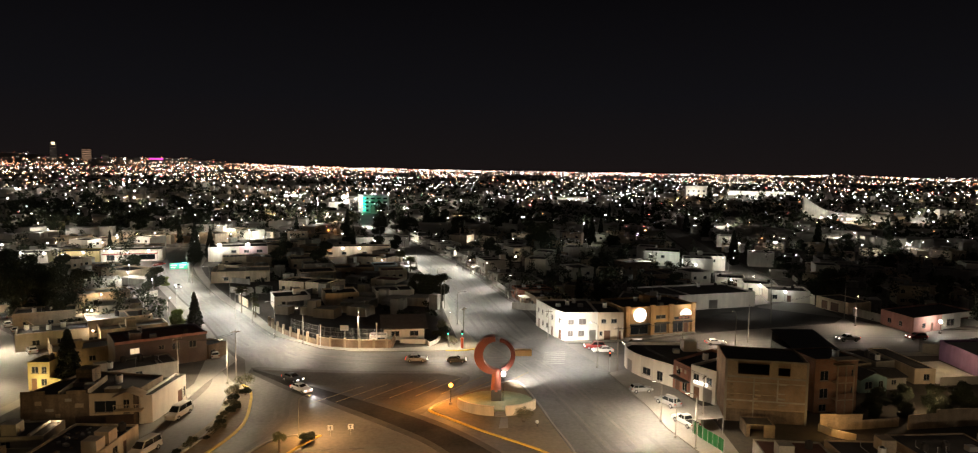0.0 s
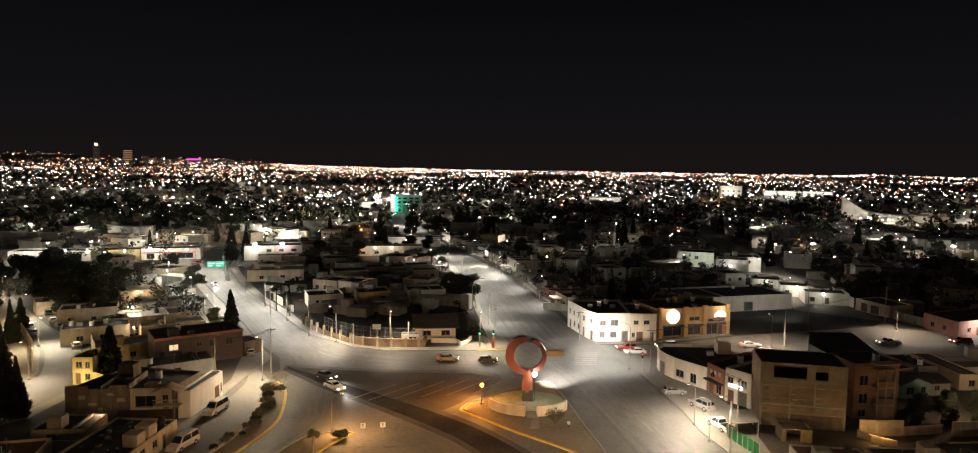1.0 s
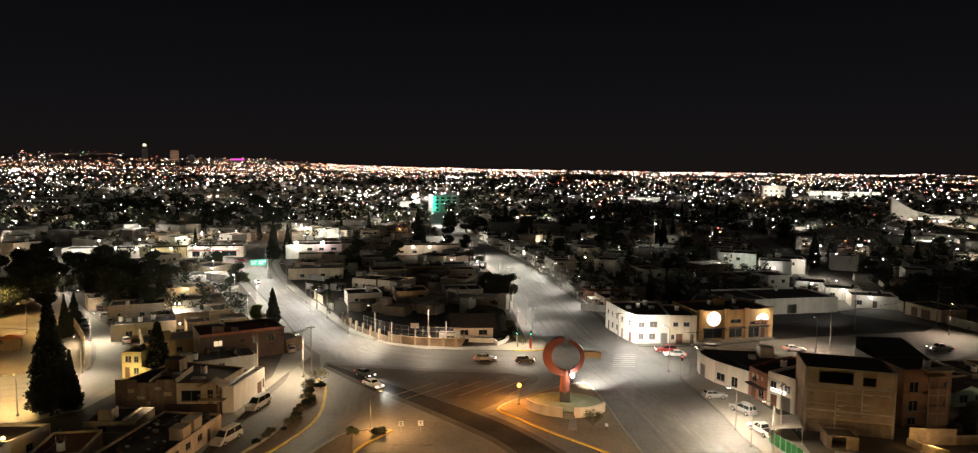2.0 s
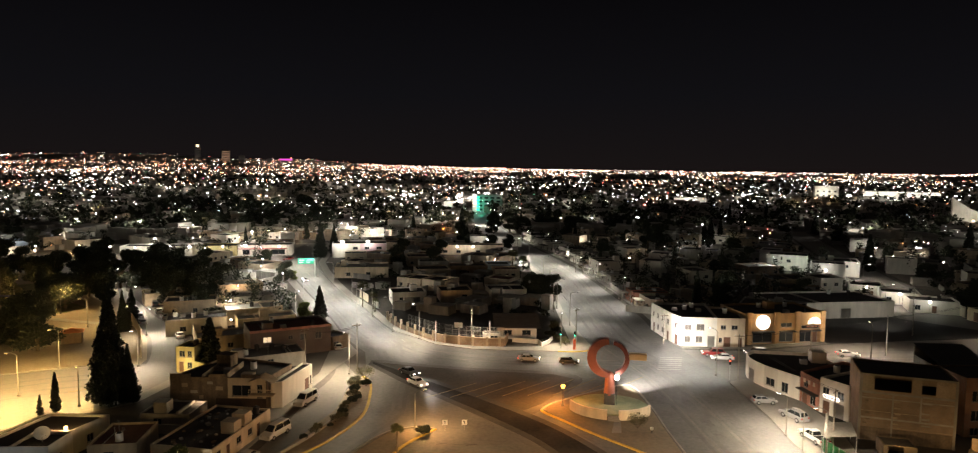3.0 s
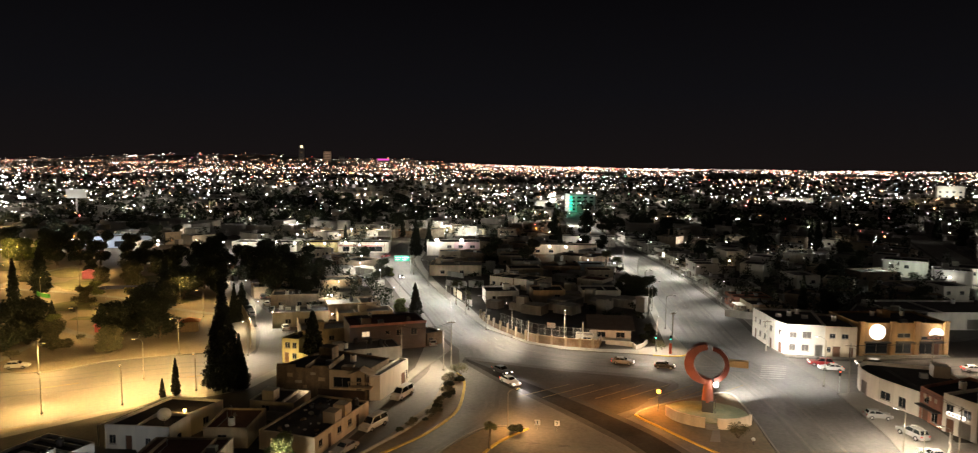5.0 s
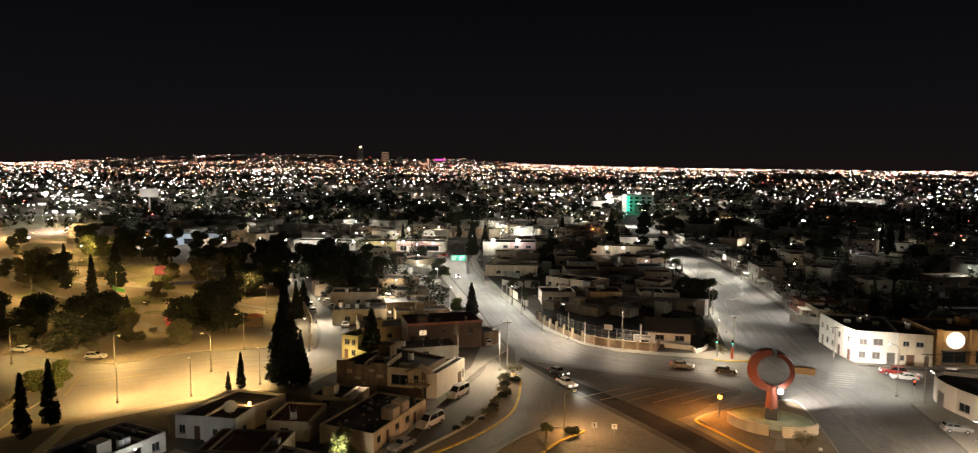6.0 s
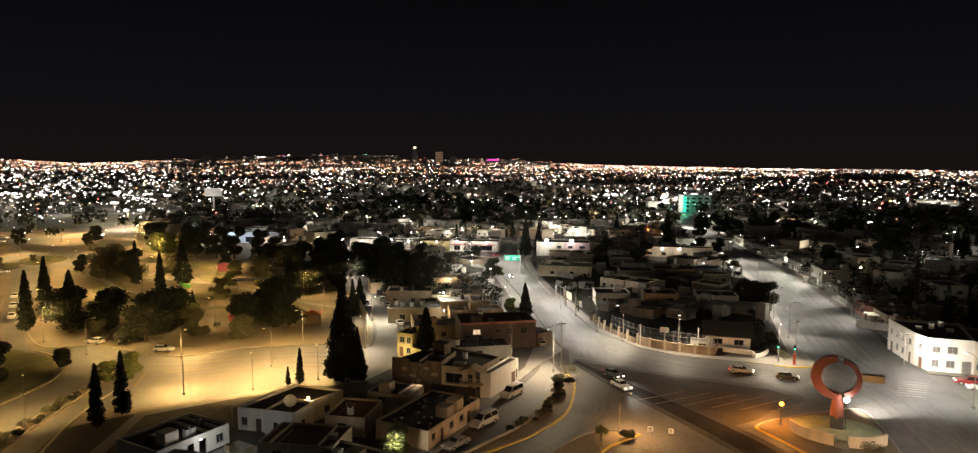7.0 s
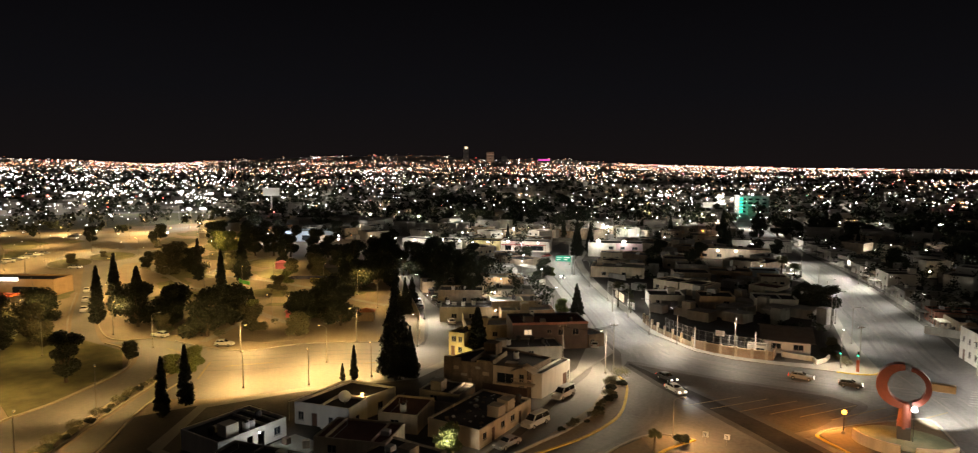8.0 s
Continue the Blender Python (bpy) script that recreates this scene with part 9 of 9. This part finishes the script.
light_field("far_lights_west", 9000, 22, lambda rr: ring_spot(rr, -70, -8, 0.0042, 0.0083, (0.00018, 0.0010), lift=(4, 14)), [(0.0, (1.0, 0.80, 0.6)), (0.3, (1.0, 0.50, 0.26)), (0.62, (1.0, 0.30, 0.13)), (0.86, (1.0, 0.9, 0.85)), (0.98, (1.0, 0.15, 0.4))], 9.5, "dense orange and white lights of the western hills")
light_field("horizon_lights", 2600, 23, lambda rr: ring_spot(rr, -20, 41, 0.0016, 0.0083, (0.00015, 0.0010), (2, 14)), [(0.0, (1.0, 0.93, 0.88)), (0.55, (1.0, 0.72, 0.6)), (0.78, (1.0, 0.42, 0.25)), (0.93, (1.0, 0.16, 0.14))], 8.0, "bright band of white lights along the horizon")
light_field("near_town_lights", 1900, 24, lambda rr: ring_spot(rr, -69, 40, 0.028, 0.026, (0.00025, 0.0014), (7, 13)), NEAR, 46.0, "scattered white lamps among the dark roofs")
light_field("west_town_lights", 900, 25, lambda rr: ring_spot(rr, -70, -38, 0.026, 0.02, (0.0003, 0.0019), (8, 15)), NEAR, 30.0, "crowded white lamps of the western town")

# lamps that light single streets of the further town
for i in range(90):
    bea, r = radians(rnd.uniform(-64, 38)), rnd.uniform(330, 1250)
    x, y = r * math.sin(bea), r * math.cos(bea)
    if in_park(x, y) or centre_block(x, y) or east_block(x, y):
        continue
    f = thing("town_lamp", x, y, ground_z(x, y), 0, "glowing lamp on a post in the town", "street lamp", "town lamps")
    part("pole", tubebm((0, 0, 0), (0, 0, 7), 0.1, 0.07, 6), POLEPAINT, f)
    part("globe", ballbm((0, 0, 7.2), 0.0008 * r), BULB_W, f).visible_shadow = False
    lamp(x, y, 7.4, rnd.uniform(700, 3000) * max(1, r / 450), rnd.choice((WHITE, WHITE, WARM)), 0.3)

ORANGE_CLOTH, BRICKWALL_P = mat("orange_cloth", (0.6, 0.12, 0.04), 0.7), mat("tan_shop_wall", (0.42, 0.28, 0.16), 0.85, vary=0.3)
for i in range(26):
    bea, r = radians(rnd.uniform(-47, -10)), rnd.uniform(300, 640)
    x, y = r * math.sin(bea), r * math.cos(bea)
    if in_park(x, y) or any(math.hypot(x - a, y - b) < 8 for line in ROADS_ for a, b in line):
        continue
    f = thing("town_lamp", x, y, ground_z(x, y), 0, "glowing lamp on a post in the town", "street lamp", "town lamps")
    part("pole", tubebm((0, 0, 0), (0, 0, 7), 0.1, 0.07, 6), POLEPAINT, f)
    part("globe", ballbm((0, 0, 7.2), 0.0007 * r, 1), rnd.choice((BULB_W, BULB_W, BULB_WARM)), f).visible_shadow = False
    lamp(x, y, 7.4, rnd.uniform(500, 1600), rnd.choice((WHITE, WHITE, WARM)), 0.3)

# park furniture and the far shops beyond the park
for x, y, w, d, h, m, label in ((-202.6, 183, 3.8, 2.4, 2.4, mat("pink_booth", (0.55, 0.14, 0.22), 0.7), "pink park booth under amber light"), (-136.4, 125, 1.6, 1.6, 1.6, mat("pink_play_ball", (0.6, 0.12, 0.15), 0.5), "small pink playground box on bare soil"), (-117, 133, 4, 3, 2.4, WOOD, "open kiosk with an orange roof")):
    k = thing("park_booth", x, y, 0, 35, label, "booth", "park booths")
    part("body", boxbm(-w / 2, w / 2, -d / 2, d / 2, 0, h), m, k)
    bm = bmesh.new()
    V = [bm.verts.new(p) for p in ((-w / 2 - 0.4, -d / 2 - 0.4, h + 0.02), (w / 2 + 0.4, -d / 2 - 0.4, h + 0.02), (w / 2 + 0.4, d / 2 + 0.4, h + 0.02), (-w / 2 - 0.4, d / 2 + 0.4, h + 0.02), (0, 0, h + 0.9))]
    for a, b in ((0, 1), (1, 2), (2, 3), (3, 0)):
        bm.faces.new((V[a], V[b], V[4]))
    bm.faces.new((V[3], V[2], V[1], V[0]))
    part("roof", bm, mat("orange_roof", (0.45, 0.16, 0.06), 0.7) if "kiosk" in label else m, k)
for pts, m, label in (([(-196, 158), (-190, 153.5), (-184, 152)], mat("green_wall_paint", (0.08, 0.35, 0.06), 0.7), "low green curved park wall"), ([(-184, 164), (-178, 170), (-168, 174), (-160, 174)], mat("blue_wall_paint", (0.05, 0.05, 0.10), 0.7), "low dark blue park wall"), ([(-172, 168), (-165, 170), (-158, 170)], mat("yellow_wall_paint", (0.45, 0.36, 0.05), 0.7), "low yellow park wall")):
    free_wall(smooth_line(pts, 5), 1.1, m, label, 0.4, "park_wall")
building("far_canopy", (-276, 246), (-250, 262), 12, 5, mat("pale_blue_sheet", (0.5, 0.6, 0.7), 0.6, vary=0.15), "pale blue hall with a bright roof beyond the park", [(4, 9, 0.5, 3.2), (14, 22, 0.5, 3.2)], roof_m=ROOF_W, category="building")
lamp(-270, 236, 9, 2400, (0.85, 0.92, 1.0), 0.5)
cnp = thing("shop_canopy", -217, 93.5, 0, 28, "orange red canopy lit beside the park shop", "canopy")
part("cover", boxbm(-4, 4, -2, 2, 2.6, 3.1), ORANGE_CLOTH, cnp)
for u in (-3.6, 3.6):
    part("post", tubebm((u, -1.7, 0), (u, -1.7, 2.6), 0.07, 0.07, 6), GALV, cnp)
lamp(-214, 89, 4.5, 160, WARM, 0.3)
building("park_shop", (-240, 96), (-218, 108), 9, 4.6, BRICKWALL_P, "low lit shop front beside the park", [(3, 8, 0.5, 2.8), (12, 20, 0.5, 2.8)], category="building")
sgn = thing("lit_sign", -233, 98.2, 4.7, 28, "long white lit sign on a shop roof", "sign")
part("face", boxbm(-8, 8, -0.25, 0.0, 0, 1.1), SIGN_ON, sgn)
for i, (x, y, h) in enumerate(((-585, 262, 15), (-552, 294, 16), (-500, 352, 17), (-486, 368, 15), (-430, 299, 13), (-384, 275, 11), (-470, 372, 14), (-600, 330, 14), (-520, 320, 9), (-405, 300, 9))):
    f = thing("mast_light", x, y, 0, 32, "tall mast with dazzling white floodlights", "floodlight", "mast lights")
    part("mast", tubebm((0, 0, 0), (0, 0, h), 0.2, 0.12, 8), POLEPAINT, f)
    part("crossbar", boxbm(-1.6, 1.6, -0.08, 0.08, h - 0.1, h + 0.05), POLEPAINT, f)
    for u in (-1.3, 0, 1.3)[: 3 - (i % 3 == 2)]:
        part("floodlight", ballbm((u, -0.3, h + 0.3), 0.75, 2, 0.7), BULB_W, f).visible_shadow = False
    lamp(x, y - 2, h, 2600, (1.0, 0.97, 0.88), 0.8)
for i in range(8):
    car(("sedan", "hatch", "suv")[i % 3], -300 - 3 * i, 127 + 4.2 * i, 62, (WHITEC, SILVER, WHITEC, GREYC)[i % 4], "car parked in a row beyond the park lane")
for i, (x, y) in enumerate(((-268, 141), (-372, 196), (-388, 206))):
    car("sedan", x, y, 30, WHITEC, "white sedan on the park road", "h")

# far landmarks that stand out by their light
building("white_hall", (345, 985), (428, 955), 30, 12, PLASTER_W, "long white hall flooded with light far off", row_windows(88, 9, 2, 6, 5), category="building")
for i in range(4):
    lamp(345 + 24 * i, 970 - 8.5 * i, 14, 2200, WHITE, 1.5)
building("white_block", (262, 905), (288, 900), 20, 20, PLASTER_W, "white apartment block in lamplight far off", row_windows(26, 4, 3, 5, 2.5) + row_windows(26, 4, 8, 10, 2.5) + row_windows(26, 4, 13, 15, 2.5), category="building")
lamp(270, 892, 12, 1600, WHITE, 1.5)
building("white_market", (78, 772), (112, 768), 24, 8, PLASTER_W, "white market hall in lamplight far off", row_windows(34, 5, 1, 4, 4), category="building")
lamp(92, 760, 10, 2200, WHITE, 1.5)
for x, y, z, r in ((-212, 716, 9, 2.0), (-206, 722, 9, 2.3), (-200, 724, 9, 1.5), (-127, 600, 14, 2.2), (-126, 600, 10, 1.8), (-196, 273, 7, 0.5), (-182, 280, 7, 0.45), (-210, 262, 7, 0.5), (-222, 236, 7, 0.5), (242, 482, 9, 1.0), (252, 476, 8, 0.8), (300, 900, 9, 2.0), (152, 520, 7, 0.9), (186, 420, 6, 0.8), (140, 330, 6, 0.7), (205, 330, 6, 0.7), (60, 420, 7, 0.9), (24, 470, 7, 0.9)):
    f = thing("yard_light", x, y, ground_z(x, y), 0, "dazzling white yard light on a mast", "floodlight", "yard lights")
    part("mast", tubebm((0, 0, 0), (0, 0, z), 0.15, 0.1, 6), POLEPAINT, f)
    bm = bmesh.new()
    for q in range(6):
        ball(bm, (r * (0.55 * q - 1.4) * 0.8, 0.3 * math.sin(q * 2.3), z + r * 0.35 * math.sin(q * 4.1 + x)), r * (0.22 + 0.16 * ((q * 3) % 4) / 3), 1)
    part("lamp_cluster", bm, BULB_W, f).visible_shadow = False
    lamp(x, y - 1.5, z + 0.5, 500 * max(r, 0.8) ** 1.5, WHITE, 0.6)


def string_spot(a, b, width, z):
    """A lamp somewhere along a road that runs from a to b."""
    def spot(rr):
        t = rr.random()
        x, y = a[0] + (b[0] - a[0]) * t + rr.gauss(0, width), a[1] + (b[1] - a[1]) * t + rr.gauss(0, width)
        return x, y, ground_z(x, y) + rr.uniform(z * 0.6, z), math.hypot(x, y) * rr.uniform(0.0009, 0.0022)
    return spot


WHITES = [(0.0, (1.0, 0.97, 0.9)), (0.7, (1.0, 0.88, 0.7)), (0.95, (1.0, 0.2, 0.15))]
light_field("road_lights", 46, 31, string_spot((-633, 455), (-337, 281), 6, 10), WHITES, 14.0, "string of white lamps along a far road")
light_field("road_lights", 60, 32, string_spot((-784, 380), (-640, 470), 20, 10), WHITES, 14.0, "string of white lamps along a far road")
light_field("road_lights", 50, 33, string_spot((-662, 359), (-906, 569), 16, 10), WHITES, 14.0, "string of white lamps along a far road")
light_field("road_lights", 26, 34, string_spot((-100, 560), (-150, 900), 9, 8), WHITES, 12.0, "string of white lamps along the avenue")

# a light tree over a lamp in the yard of the row houses
t = copy_thing(BROAD[3], pose(-53.0, 75.6, 0, 0, 0, 30))
t.scale = (0.7, 0.7, 0.7)
lamp(-51.6, 73.6, 3.0, 110, (1.0, 0.95, 0.75), 0.2)
# scraps on the roof of the row house
rnd = random.Random(8)
for i in range(34):
    x, y = rnd.uniform(-57.6, -50.6), rnd.uniform(80, 93.5)
    s = rnd.uniform(0.12, 0.4)
    ob = finish("roof_scrap", boxbm(-s, s, -s * 0.7, s * 0.7, 0, s * 0.8), rnd.choice((GALV, PLASTER_B, ROOF_W, WOOD)))
    ob.matrix_world = pose(x, y, 2.7, 0, 0, rnd.uniform(0, 180))
    tagged(ob, "scrap box lying on a flat roof", "scrap", "roof scraps")
